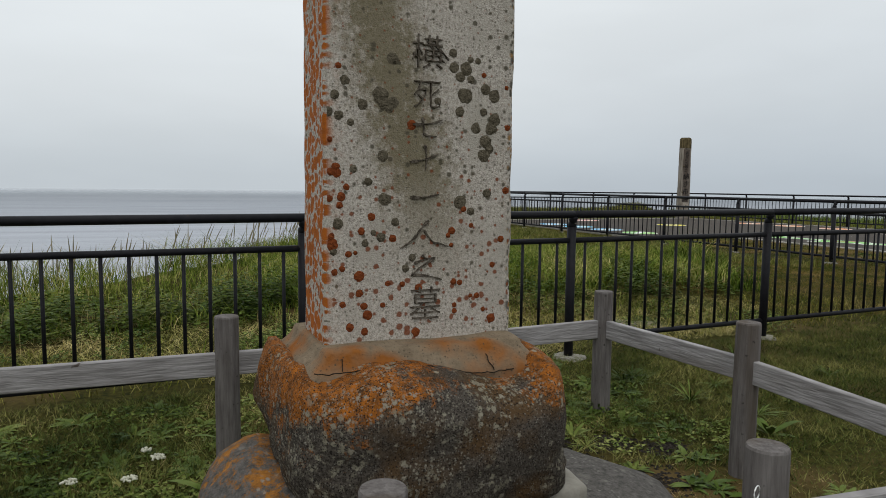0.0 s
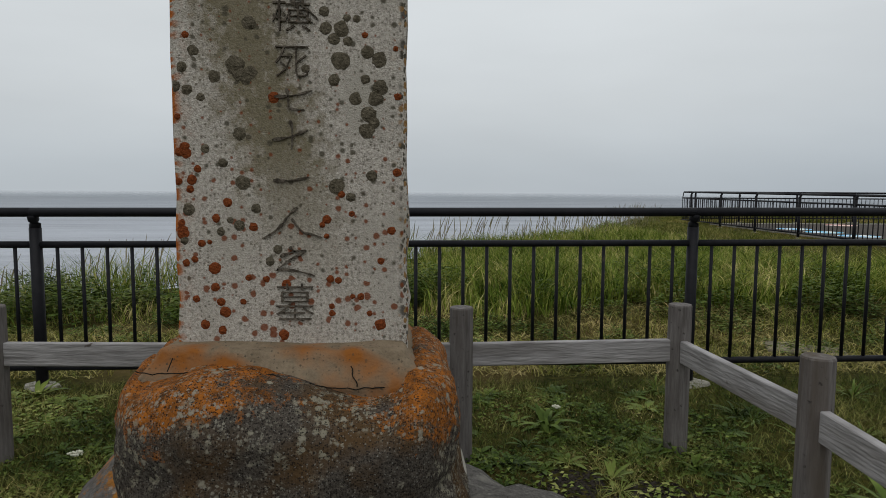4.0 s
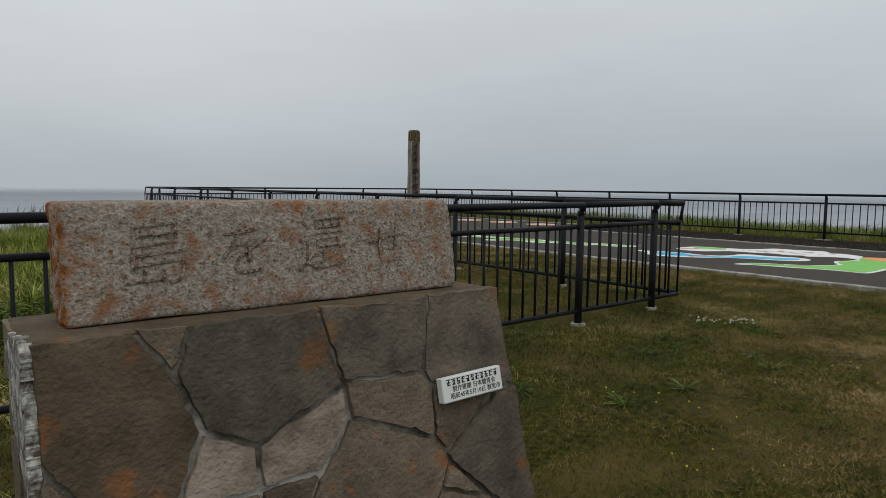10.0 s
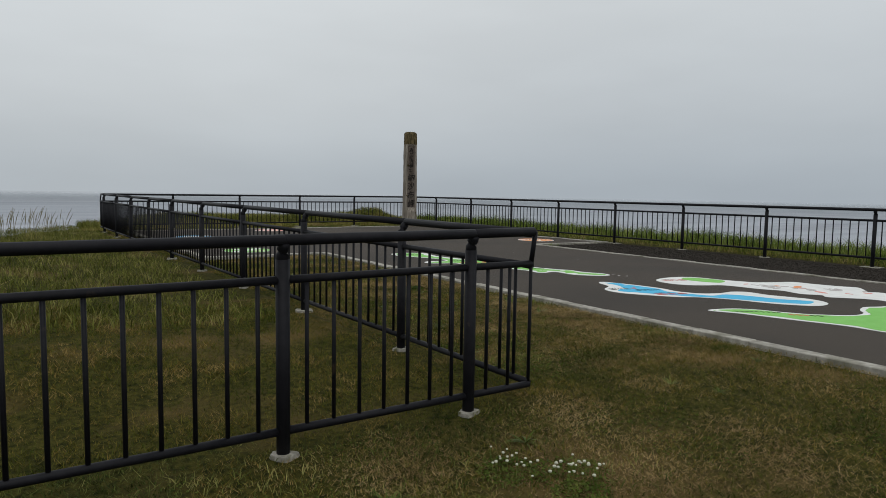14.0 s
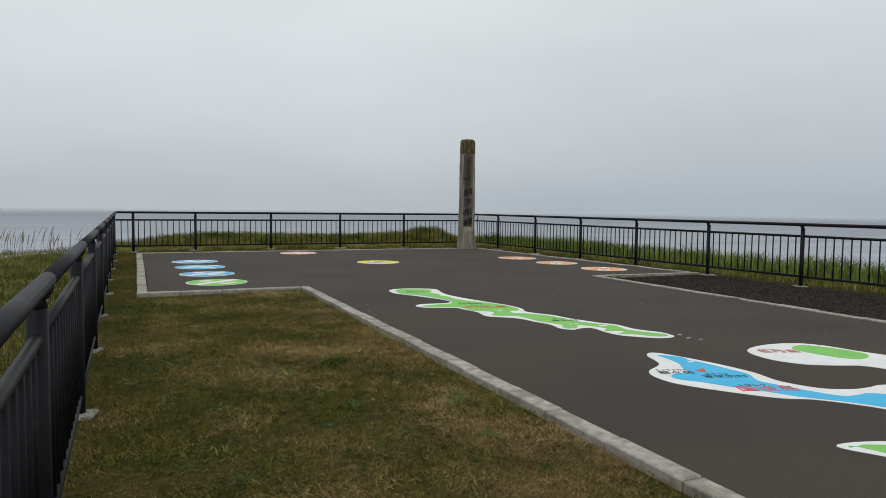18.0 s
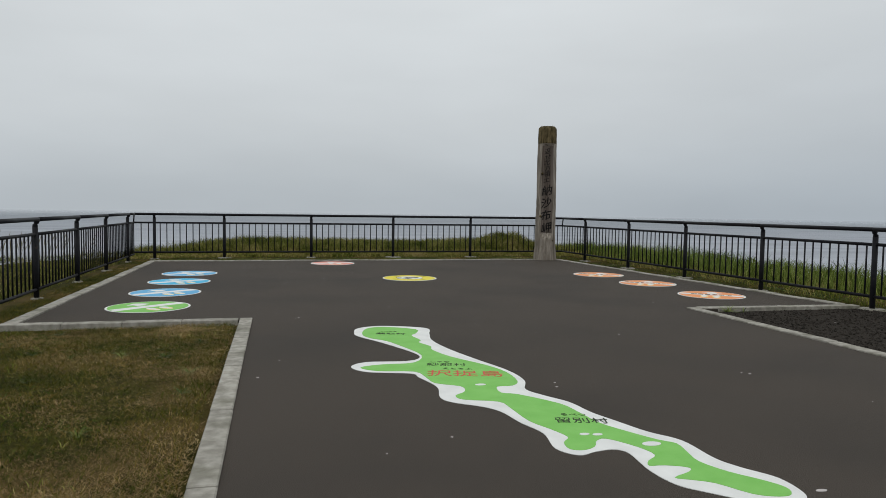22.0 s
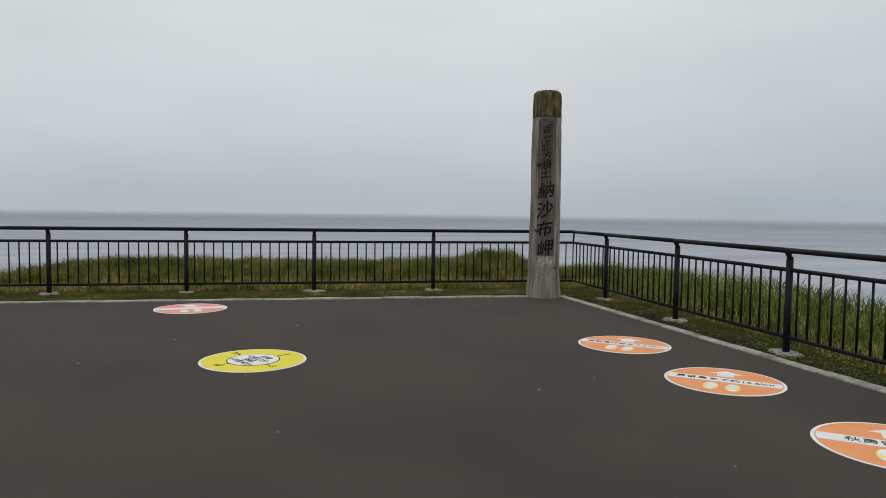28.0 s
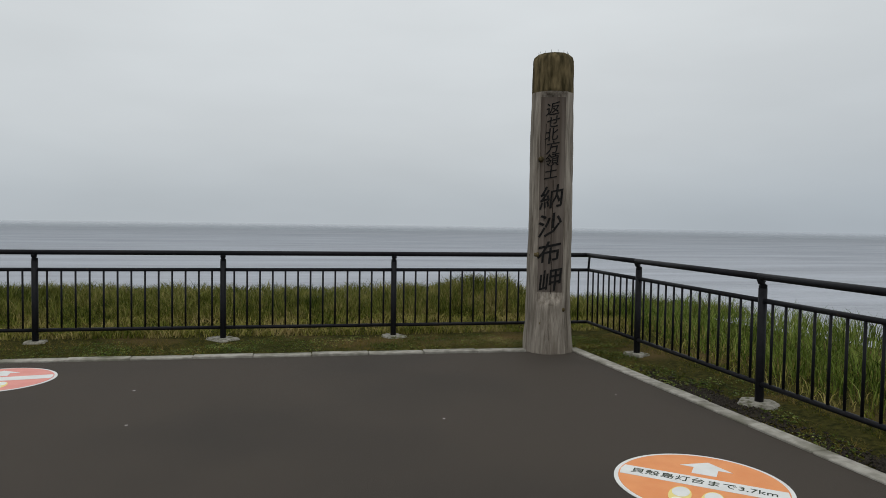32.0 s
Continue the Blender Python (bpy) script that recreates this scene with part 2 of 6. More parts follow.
M_SCRUB = blades_mat("dark_scrub_leaves", ((0.0, (0.03, 0.055, 0.007)), (0.5, (0.065, 0.095, 0.014)), (1.0, (0.12, 0.135, 0.03))), 0.55)
M_TALL = blades_mat("tall_grass_blades", ((0.0, (0.02, 0.042, 0.004)), (0.3, (0.085, 0.13, 0.015)), (0.6, (0.19, 0.23, 0.038)), (0.85, (0.32, 0.31, 0.085)), (1.0, (0.5, 0.42, 0.19))), clump=1.5)
M_CLIFF = blades_mat("cliff_grass_blades", ((0.0, (0.03, 0.045, 0.006)), (0.3, (0.08, 0.095, 0.016)), (0.6, (0.15, 0.155, 0.032)), (1.0, (0.28, 0.24, 0.09))), clump=1.4)
M_LUSH = blades_mat("lush_lawn_blades", ((0.0, (0.016, 0.026, 0.006)), (0.3, (0.048, 0.068, 0.014)), (0.6, (0.112, 0.124, 0.03)), (1.0, (0.26, 0.235, 0.08))), clump=1.4)
M_ROUGH = blades_mat("rough_grass_blades", ((0.0, (0.06, 0.085, 0.01)), (0.3, (0.15, 0.165, 0.026)), (0.55, (0.26, 0.23, 0.06)), (1.0, (0.36, 0.28, 0.12))))
M_REED = blades_mat("reed_blades", ((0.0, (0.03, 0.05, 0.007)), (0.35, (0.09, 0.13, 0.02)), (0.7, (0.165, 0.215, 0.042)), (1.0, (0.28, 0.29, 0.09))), clump=1.4)
M_HAY = blades_mat("cut_hay", ((0.0, (0.08, 0.09, 0.02)), (0.35, (0.2, 0.19, 0.055)), (0.65, (0.38, 0.33, 0.12)), (1.0, (0.56, 0.46, 0.21))), clump=1.3)
M_STRAW = blades_mat("dry_straw", ((0.0, (0.2, 0.165, 0.06)), (0.6, (0.36, 0.28, 0.12)), (1.0, (0.48, 0.38, 0.19))))
M_LEAF = blades_mat("weed_leaves", ((0.0, (0.02, 0.038, 0.006)), (0.4, (0.07, 0.105, 0.018)), (0.75, (0.15, 0.185, 0.042)), (1.0, (0.28, 0.29, 0.095))), 0.45)
M_FLOWER = mat("clover_white", (0.6, 0.59, 0.48), (0.42, 0.41, 0.32), 60, 0.8, 0, spec=0.1)
M_YFLOWER = mat("dandelion_yellow", (0.75, 0.55, 0.05), (0.7, 0.45, 0.03), 40, 0.8, 0)
M_ASPHALT = mat("asphalt", (0.031, 0.025, 0.0195), (0.077, 0.062, 0.0485), 150, 0.85, 0.5, 240, c3=(0.041, 0.034, 0.0275), s3=0.55, t3=(0.44, 0.7), spec=0.22)
spots(M_ASPHALT, 1.4, 0.5, (0.042, 0.035, 0.0285), 0.35, 0.5, patch=0.8)
spots(M_ASPHALT, 95, 0.35, (0.1, 0.088, 0.075), 0.8, 0.2)
M_CURB = mat("curb_concrete", (0.235, 0.22, 0.188), (0.37, 0.35, 0.305), 14, 0.9, 0.3, 120, c3=(0.12, 0.115, 0.08), s3=2.5, t3=(0.5, 0.72), rand=0.12, spec=0.15)
M_GRAVEL = mat("dark_gravel", (0.01, 0.0085, 0.007), (0.05, 0.042, 0.034), 70, 0.95, 1.0, 80, spec=0.05)
M_STONE = mat("gravel_stones", (0.011, 0.0095, 0.008), (0.048, 0.041, 0.035), 25, 0.9, 0.3, 90, spec=0.06)
M_STEEL = mat("navy_painted_steel", (0.0055, 0.0055, 0.0075), (0.0095, 0.009, 0.0115), 20, 0.55, 0.06, 90, spec=0.17, c3=(0.03, 0.022, 0.016), s3=9, t3=(0.68, 0.76))
M_PAD = mat("footing_concrete", (0.17, 0.16, 0.13), (0.32, 0.3, 0.255), 25, 0.9, 0.4, 100, c3=(0.07, 0.07, 0.025), s3=14, t3=(0.54, 0.66))
M_WOOD = mat("weathered_wood", (0.08, 0.07, 0.065), (0.165, 0.15, 0.142), 48, 0.9, 0.8, 70, stretch=(1, 1, 0.09), c3=(0.08, 0.064, 0.05), s3=9, t3=(0.48, 0.68), detail=12, spec=0.15, grain=0.7)
spots(M_WOOD, 45, 0.4, (0.035, 0.03, 0.026), 0.6, 0.25)
M_BOARD = mat("weathered_board", (0.19, 0.178, 0.174), (0.32, 0.305, 0.3), 42, 0.9, 0.7, 80, stretch=(0.12, 0.12, 1), c3=(0.15, 0.135, 0.125), s3=7, t3=(0.5, 0.72), detail=12, spec=0.15, grain=0.58)
spots(M_BOARD, 5, 0.1, (0.06, 0.045, 0.035), 0.4, 0.04)
M_GRANITE = mat("pale_granite", (0.14, 0.12, 0.096), (0.52, 0.475, 0.415), 110, 0.9, 0.5, 200, c3=(0.36, 0.33, 0.28), s3=6, t3=(0.5, 0.7), lo=0.36, hi=0.56, spec=0.12, detail=8, grain=0.9)


def stain_column(m, x0, lean, z0, width, c):
    """A damp olive algae stain running down a face near x0."""
    n, l = m.node_tree.nodes, m.node_tree.links
    b = n["Principled BSDF"]
    src = b.inputs["Base Color"].links[0].from_socket
    geo = n.new("ShaderNodeNewGeometry")
    dot = n.new("ShaderNodeVectorMath")
    dot.operation = "DOT_PRODUCT"
    dot.inputs[1].default_value = (1, 0, lean)
    l.new(geo.outputs["Position"], dot.inputs[0])
    sub = n.new("ShaderNodeMath")
    sub.operation = "SUBTRACT"
    sub.inputs[1].default_value = x0
    l.new(dot.outputs["Value"], sub.inputs[0])
    ab = n.new("ShaderNodeMath")
    ab.operation = "ABSOLUTE"
    l.new(sub.outputs[0], ab.inputs[0])
    t = n.new("ShaderNodeTexNoise")
    t.inputs["Scale"].default_value, t.inputs["Detail"].default_value, t.inputs["Roughness"].default_value = 26, 8, 0.75
    l.new(geo.outputs["Position"], t.inputs["Vector"])
    wob = n.new("ShaderNodeMath")
    wob.operation = "MULTIPLY_ADD"
    wob.inputs[1].default_value = -width * 4.4
    l.new(t.outputs["Fac"], wob.inputs[0])
    l.new(ab.outputs[0], wob.inputs[2])
    across = n.new("ShaderNodeMapRange")
    across.inputs["From Min"].default_value, across.inputs["From Max"].default_value = width * -1.75, width * -0.75
    across.inputs["To Min"].default_value, across.inputs["To Max"].default_value = 0.74, 0.0
    l.new(wob.outputs[0], across.inputs["Value"])
    sep = n.new("ShaderNodeSeparateXYZ")
    l.new(geo.outputs["Position"], sep.inputs[0])
    up = n.new("ShaderNodeMapRange")
    up.inputs["From Min"].default_value, up.inputs["From Max"].default_value = z0, z0 + 0.45
    l.new(sep.outputs["Z"], up.inputs["Value"])
    mul = n.new("ShaderNodeMath")
    mul.operation = "MULTIPLY"
    l.new(across.outputs["Result"], mul.inputs[0])
    l.new(up.outputs["Result"], mul.inputs[1])
    mx = n.new("ShaderNodeMix")
    mx.data_type = "RGBA"
    mx.inputs["B"].default_value = (*c, 1)
    l.new(mul.outputs[0], mx.inputs["Factor"])
    l.new(src, mx.inputs["A"])
    l.new(mx.outputs["Result"], b.inputs["Base Color"])


stain_column(M_GRANITE, -0.212, 0.28, 0.82, 0.12, (0.105, 0.083, 0.03))
spots(M_GRANITE, 90, 0.42, (0.13, 0.112, 0.085), 0.6, 0.25, flat=True)
spots(M_GRANITE, 60, 0.62, (0.07, 0.062, 0.045), 0.45, 0.25, side=(3.0, 0, 0), flat=True)
spots(M_GRANITE, 28, 0.7, (0.1, 0.09, 0.075), 0.3, 0.35, side=(3.0, 0, 0), flat=True)
spots(M_GRANITE, 45, 0.6, (0.26, 0.15, 0.06), 0.5, 0.25, side=(3.0, 0, 0), flat=True)
spots(M_GRANITE, 34, 0.36, (0.075, 0.066, 0.045), 0.62, 0.18, flat=True, zr=(0.8, 1.3, 0.75, 1.1))
spots(M_GRANITE, 37, 0.42, (0.17, 0.047, 0.016), 0.52, 0.16, flat=True, zr=(0.9, 1.5, 1.2, 0.5))
spots(M_GRANITE, 26, 0.75, (0.36, 0.1, 0.014), 0.0, 0.2, side=(-1.6, 0, 0), flat=True)
spots(M_GRANITE, 47, 0.7, (0.3, 0.085, 0.016), 0.1, 0.2, side=(-1.6, 0, 0), flat=True)
M_BOULDER = mat("dark_boulder", (0.018, 0.015, 0.012), (0.115, 0.098, 0.08), 85, 0.92, 0.5, 120, c3=(0.07, 0.042, 0.02), s3=5, t3=(0.48, 0.62), spec=0.06, detail=10, grain=0.88, lo=0.4, hi=0.64)
M_CEMENT = mat("old_cement", (0.13, 0.098, 0.064), (0.23, 0.178, 0.122), 22, 0.9, 0.5, 80, c3=(0.22, 0.08, 0.018), s3=5.5, t3=(0.47, 0.62), spec=0.08, detail=12, grain=0.8)
spots(M_CEMENT, 110, 0.5, (0.06, 0.048, 0.034), 0.4, 0.3)
M_PALECEM = mat("pale_cement", (0.2, 0.185, 0.15), (0.3, 0.28, 0.24), 10, 0.9, 0.4, 60)


def lichen_above(m, z0, z1, c, c2, scale=6.0, mid=None):
    """Orange crust lichen, thick towards the top of a stone and, past the line x = mid, towards its sides."""
    n, l = m.node_tree.nodes, m.node_tree.links
    b = n["Principled BSDF"]
    src = b.inputs["Base Color"].links[0].from_socket
    geo = n.new("ShaderNodeNewGeometry")
    sep = n.new("ShaderNodeSeparateXYZ")
    l.new(geo.outputs["Position"], sep.inputs[0])
    grow = n.new("ShaderNodeMapRange")
    grow.inputs["From Min"].default_value, grow.inputs["From Max"].default_value = z0, z1
    grow.inputs["To Min"].default_value, grow.inputs["To Max"].default_value = -0.2, 0.15
    if mid is None:
        l.new(sep.outputs["Z"], grow.inputs["Value"])
    else:
        off = n.new("ShaderNodeMath")
        off.operation = "SUBTRACT"
        off.inputs[1].default_value = mid
        l.new(sep.outputs["X"], off.inputs[0])
        away = n.new("ShaderNodeMath")
        away.operation = "ABSOLUTE"
        l.new(off.outputs[0], away.inputs[0])
        tip = n.new("ShaderNodeMath")
        tip.operation = "MULTIPLY_ADD"
        tip.inputs[1].default_value = 0.33
        l.new(away.outputs[0], tip.inputs[0])
        l.new(sep.outputs["Z"], tip.inputs[2])
        l.new(tip.outputs[0], grow.inputs["Value"])
    t = n.new("ShaderNodeTexNoise")
    t.inputs["Scale"].default_value, t.inputs["Detail"].default_value, t.inputs["Roughness"].default_value = scale, 12, 0.82
    l.new(geo.outputs["Position"], t.inputs["Vector"])
    add = n.new("ShaderNodeMath")
    l.new(grow.outputs["Result"], add.inputs[0])
    l.new(t.outputs["Fac"], add.inputs[1])
    fac = n.new("ShaderNodeMapRange")
    fac.inputs["From Min"].default_value, fac.inputs["From Max"].default_value = 0.545, 0.595
    l.new(add.outputs[0], fac.inputs["Value"])
    t2 = n.new("ShaderNodeTexNoise")
    t2.inputs["Scale"].default_value, t2.inputs["Detail"].default_value, t2.inputs["Roughness"].default_value = 26, 9, 0.8
    l.new(geo.outputs["Position"], t2.inputs["Vector"])
    cm = n.new("ShaderNodeMix")
    cm.data_type = "RGBA"
    cm.inputs["A"].default_value, cm.inputs["B"].default_value = (*c, 1), (*c2, 1)
    tone = n.new("ShaderNodeMapRange")
    tone.inputs["From Min"].default_value, tone.inputs["From Max"].default_value = 0.36, 0.62
    l.new(t2.outputs["Fac"], tone.inputs["Value"])
    l.new(tone.outputs["Result"], cm.inputs["Factor"])
    mx = n.new("ShaderNodeMix")
    mx.data_type = "RGBA"
    l.new(fac.outputs["Result"], mx.inputs["Factor"])
    l.new(src, mx.inputs["A"])
    l.new(cm.outputs["Result"], mx.inputs["B"])
    l.new(mx.outputs["Result"], b.inputs["Base Color"])


lichen_above(M_BOULDER, 0.4, 0.73, (0.05, 0.026, 0.012), (0.31, 0.1, 0.014), 7.0, -0.5)
spots(M_BOULDER, 55, 0.8, (0.2, 0.183, 0.135), 0.15, 0.3, patch=5.5)
spots(M_BOULDER, 105, 0.75, (0.21, 0.195, 0.155), 0.15, 0.3, patch=4.5)
spots(M_BOULDER, 210, 0.8, (0.012, 0.01, 0.009), 0.2, 0.3)
spots(M_BOULDER, 40, 0.5, (0.23, 0.21, 0.16), 0.62, 0.2)
spots(M_BOULDER, 160, 0.5, (0.17, 0.16, 0.14), 0.45, 0.25)
M_PLINTH = mat("mossy_plinth_rock", (0.04, 0.037, 0.034), (0.14, 0.13, 0.118), 45, 0.92, 0.5, 120, c3=(0.17, 0.16, 0.14), s3=6, t3=(0.54, 0.66), spec=0.08, detail=10, grain=0.8)
lichen_above(M_PLINTH, -0.16, 0.4, (0.1, 0.05, 0.02), (0.34, 0.14, 0.025))
spots(M_PLINTH, 26, 0.6, (0.22, 0.21, 0.18), 0.3, 0.3, patch=4)
spots(M_PLINTH, 60, 0.6, (0.24, 0.23, 0.2), 0.4, 0.3, patch=3)
# Dirt and the shade inside cut strokes, both put into one dark colour.
M_CARVE_SHADE = mat("carved_shadow", (0.04, 0.032, 0.024), (0.2, 0.17, 0.135), 75, 0.95, 0.5, 90, spec=0.05, lo=0.42, hi=0.72, grain=0.8)
M_GREYLICHEN = mat("grey_lichen", (0.04, 0.034, 0.022), (0.2, 0.17, 0.122), 95, 0.95, 0.8, 160, spec=0.05, detail=8, grain=0.85, lo=0.38, hi=0.7)
M_RUSTLICHEN = mat("rust_lichen", (0.085, 0.022, 0.009), (0.25, 0.066, 0.02), 90, 0.95, 0.8, 160, spec=0.05, detail=8, grain=0.8)
M_CRACK = mat("dark_crack", (0.012, 0.01, 0.008), (0.03, 0.024, 0.018), 60, 0.95, 0.3, 90, spec=0.03)
# Rusty wear, with the shade of the grooves painted into the dark tone.
M_WORN_SHADE = mat("worn_groove_shade", (0.075, 0.045, 0.03), (0.4, 0.33, 0.27), 80, 0.95, 0.6, 110, spec=0.05, lo=0.42, hi=0.66, grain=0.85)
M_RUST = mat("rusty_granite", (0.07, 0.048, 0.034), (0.42, 0.37, 0.31), 60, 0.9, 0.8, 120, c3=(0.22, 0.115, 0.065), s3=16, t3=(0.52, 0.7), lo=0.37, hi=0.61, spec=0.1, detail=8, grain=0.95)
spots(M_RUST, 95, 0.55, (0.09, 0.075, 0.045), 0.45, 0.3)
spots(M_RUST, 70, 0.6, (0.22, 0.08, 0.03), 0.45, 0.3)
spots(M_RUST, 30, 1.0, (0.17, 0.062, 0.018), 0.0, 0.4, side=(-1.5, 0, 0), flat=True)
spots(M_RUST, 90, 0.8, (0.3, 0.12, 0.03), 0.1, 0.4, side=(-1.3, 0, 0), flat=True)
M_PAVE = mat("brown_flagstone", (0.058, 0.044, 0.031), (0.178, 0.136, 0.096), 7, 0.85, 0.8, 75, c3=(0.19, 0.09, 0.038), s3=6, t3=(0.63, 0.72), rand=0.32, spec=0.25, detail=12, lo=0.3, hi=0.7, grain=0.72)
spots(M_PAVE, 34, 0.45, (0.2, 0.085, 0.032), 0.8, 0.25)
spots(M_PAVE, 60, 0.5, (0.17, 0.15, 0.12), 0.72, 0.25)
spots(M_PAVE, 130, 0.5, (0.03, 0.026, 0.02), 0.5, 0.3)
M_PAVE_SLATE = mat("slate_flagstone", (0.055, 0.045, 0.034), (0.145, 0.119, 0.09), 8, 0.85, 0.8, 75, c3=(0.18, 0.085, 0.035), s3=7, t3=(0.6, 0.72), rand=0.25, detail=12, spec=0.2, grain=0.72)
M_PAVE_PALE = mat("pale_flagstone", (0.13, 0.1, 0.077), (0.3, 0.242, 0.19), 9, 0.85, 0.8, 75, rand=0.2, detail=9, spec=0.12, grain=0.72)
M_PAVE_RUST = mat("rusty_flagstone", (0.062, 0.045, 0.029), (0.135, 0.099, 0.064), 6, 0.85, 0.8, 75, c3=(0.25, 0.095, 0.03), s3=8, t3=(0.6, 0.72), rand=0.15, detail=9, spec=0.15, grain=0.72)
M_MORTAR = mat("mortar", (0.06, 0.05, 0.04), (0.19, 0.17, 0.14), 18, 0.95, 0.8, 60, c3=(0.34, 0.32, 0.285), s3=5.5, t3=(0.5, 0.62), spec=0.06, grain=0.7)
M_LIME = mat("lime_crust", (0.11, 0.1, 0.085), (0.5, 0.48, 0.44), 30, 0.95, 1.0, 60, detail=12, lo=0.42, hi=0.6, spec=0.06, grain=0.75)
M_PLAQUE = mat("white_plaque", (0.72, 0.72, 0.69), (0.62, 0.62, 0.59), 12, 0.5, 0.02, 60)
M_INK = mat("black_ink", (0.008, 0.008, 0.008), (0.02, 0.019, 0.018), 30, 0.8, 0, spec=0.08)
M_LOG = mat("grey_log", (0.1, 0.082, 0.064), (0.35, 0.31, 0.26), 20, 0.9, 1.0, 45, stretch=(1, 1, 0.07), c3=(0.09, 0.068, 0.048), s3=3.2, t3=(0.52, 0.7), detail=12, spec=0.15, grain=0.68)
spots(M_LOG, 4, 0.12, (0.05, 0.035, 0.025), 0.6, 0.06)
M_BARK = mat("mossy_log_top", (0.04, 0.032, 0.015), (0.15, 0.115, 0.06), 22, 0.95, 1.0, 50, stretch=(1, 1, 0.25), spec=0.08)
M_PANEL = mat("dark_log_panel", (0.075, 0.06, 0.05), (0.17, 0.143, 0.122), 14, 0.9, 0.5, 40, stretch=(1, 1, 0.06), c3=(0.075, 0.055, 0.042), s3=2.5, t3=(0.5, 0.68), detail=10, spec=0.12)
M_MAPINK = mat("faded_black_marking", (0.02, 0.026, 0.018), (0.06, 0.075, 0.05), 60, 0.8, 0.1, 220, spec=0.1)
M_WHITE = mat("white_marking", (0.74, 0.74, 0.715), (0.66, 0.66, 0.635), 6, 0.7, 0.15, 220)
M_GREEN = mat("green_marking", (0.17, 0.46, 0.08), (0.2, 0.5, 0.1), 6, 0.7, 0.15, 220)
M_BLUE = mat("blue_marking", (0.04, 0.4, 0.65), (0.06, 0.44, 0.7), 6, 0.7, 0.15, 220)
M_SKYBLUE = mat("light_blue_marking", (0.1, 0.36, 0.6), (0.12, 0.4, 0.66), 6, 0.7, 0.15, 220)
M_ORANGE = mat("orange_marking", (0.72, 0.26, 0.09), (0.76, 0.3, 0.11), 6, 0.7, 0.15, 220)
M_PINK = mat("pink_marking", (0.72, 0.3, 0.25), (0.68, 0.26, 0.22), 6, 0.7, 0.15, 220)
M_YELLOW = mat("yellow_marking", (0.72, 0.62, 0.04), (0.68, 0.58, 0.03), 6, 0.7, 0.15, 220)
M_RED = mat("red_marking", (0.58, 0.085, 0.05), (0.52, 0.075, 0.05), 6, 0.7, 0.1, 220)
M_ISLET = mat("grey_marking", (0.4, 0.37, 0.36), (0.46, 0.42, 0.4), 6, 0.7, 0.1, 220)
M_FOOT = mat("pale_yellow_marking", (0.8, 0.66, 0.24), (0.76, 0.6, 0.2), 6, 0.7, 0.1, 220)

M_SEA = bpy.data.materials.new("grey_sea")
M_SEA.use_nodes = True
sn, sl = M_SEA.node_tree.nodes, M_SEA.node_tree.links
sb = sn["Principled BSDF"]
sb.inputs["Roughness"].default_value = 0.55
sb.inputs["Specular IOR Level"].default_value = 0.12
sg = sn.new("ShaderNodeNewGeometry")
st = sn.new("ShaderNodeTexNoise")
st.inputs["Scale"].default_value, st.inputs["Detail"].default_value = 0.35, 5
sm = sn.new("ShaderNodeMapping")
sm.inputs["Scale"].default_value = (0.6, 1.4, 1)
sl.new(sg.outputs["Position"], sm.inputs["Vector"])
sl.new(sm.outputs[0], st.inputs["Vector"])
sp = sn.new("ShaderNodeBump")
sp.inputs["Strength"].default_value, sp.inputs["Distance"].default_value = 1.0, 1.2
sl.new(st.outputs["Fac"], sp.inputs["Height"])
sl.new(sp.outputs[0], sb.inputs["Normal"])
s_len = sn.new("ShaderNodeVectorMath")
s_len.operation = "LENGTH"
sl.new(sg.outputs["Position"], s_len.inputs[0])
# Tone by distance: brightness and far haze are painted into the colour.
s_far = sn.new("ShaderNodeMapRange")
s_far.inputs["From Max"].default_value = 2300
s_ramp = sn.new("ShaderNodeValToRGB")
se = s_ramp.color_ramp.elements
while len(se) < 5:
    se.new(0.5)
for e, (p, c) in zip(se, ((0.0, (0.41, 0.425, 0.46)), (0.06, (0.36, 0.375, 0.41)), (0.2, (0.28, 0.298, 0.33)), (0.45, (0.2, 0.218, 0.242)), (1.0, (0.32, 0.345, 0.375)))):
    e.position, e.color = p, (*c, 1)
# Stretched noise puts the light and dark of ripples into the colour.
s_streak = sn.new("ShaderNodeTexNoise")
s_streak.inputs["Scale"].default_value, s_streak.inputs["Detail"].default_value, s_streak.inputs["Roughness"].default_value = 0.025, 11, 0.68
s_sm = sn.new("ShaderNodeMapping")
s_sm.inputs["Scale"].default_value, s_sm.inputs["Rotation"].default_value = (0.35, 2.2, 1), (0, 0, 0.35)
sl.new(sg.outputs["Position"], s_sm.inputs["Vector"])
sl.new(s_sm.outputs[0], s_streak.inputs["Vector"])
s_mr = sn.new("ShaderNodeMapRange")
s_mr.inputs["From Min"].default_value, s_mr.inputs["From Max"].default_value = 0.3, 0.7
s_mr.inputs["To Min"].default_value, s_mr.inputs["To Max"].default_value = 0.76, 1.2
sl.new(s_streak.outputs["Fac"], s_mr.inputs["Value"])
s_mix = sn.new("ShaderNodeMix")
s_mix.data_type, s_mix.blend_type = "RGBA", "MULTIPLY"
s_mix.inputs["Factor"].default_value = 1.0
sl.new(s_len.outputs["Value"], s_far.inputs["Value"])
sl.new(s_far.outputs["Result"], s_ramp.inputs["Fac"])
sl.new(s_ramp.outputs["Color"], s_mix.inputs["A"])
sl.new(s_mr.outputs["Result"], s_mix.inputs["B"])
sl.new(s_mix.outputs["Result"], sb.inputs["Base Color"])
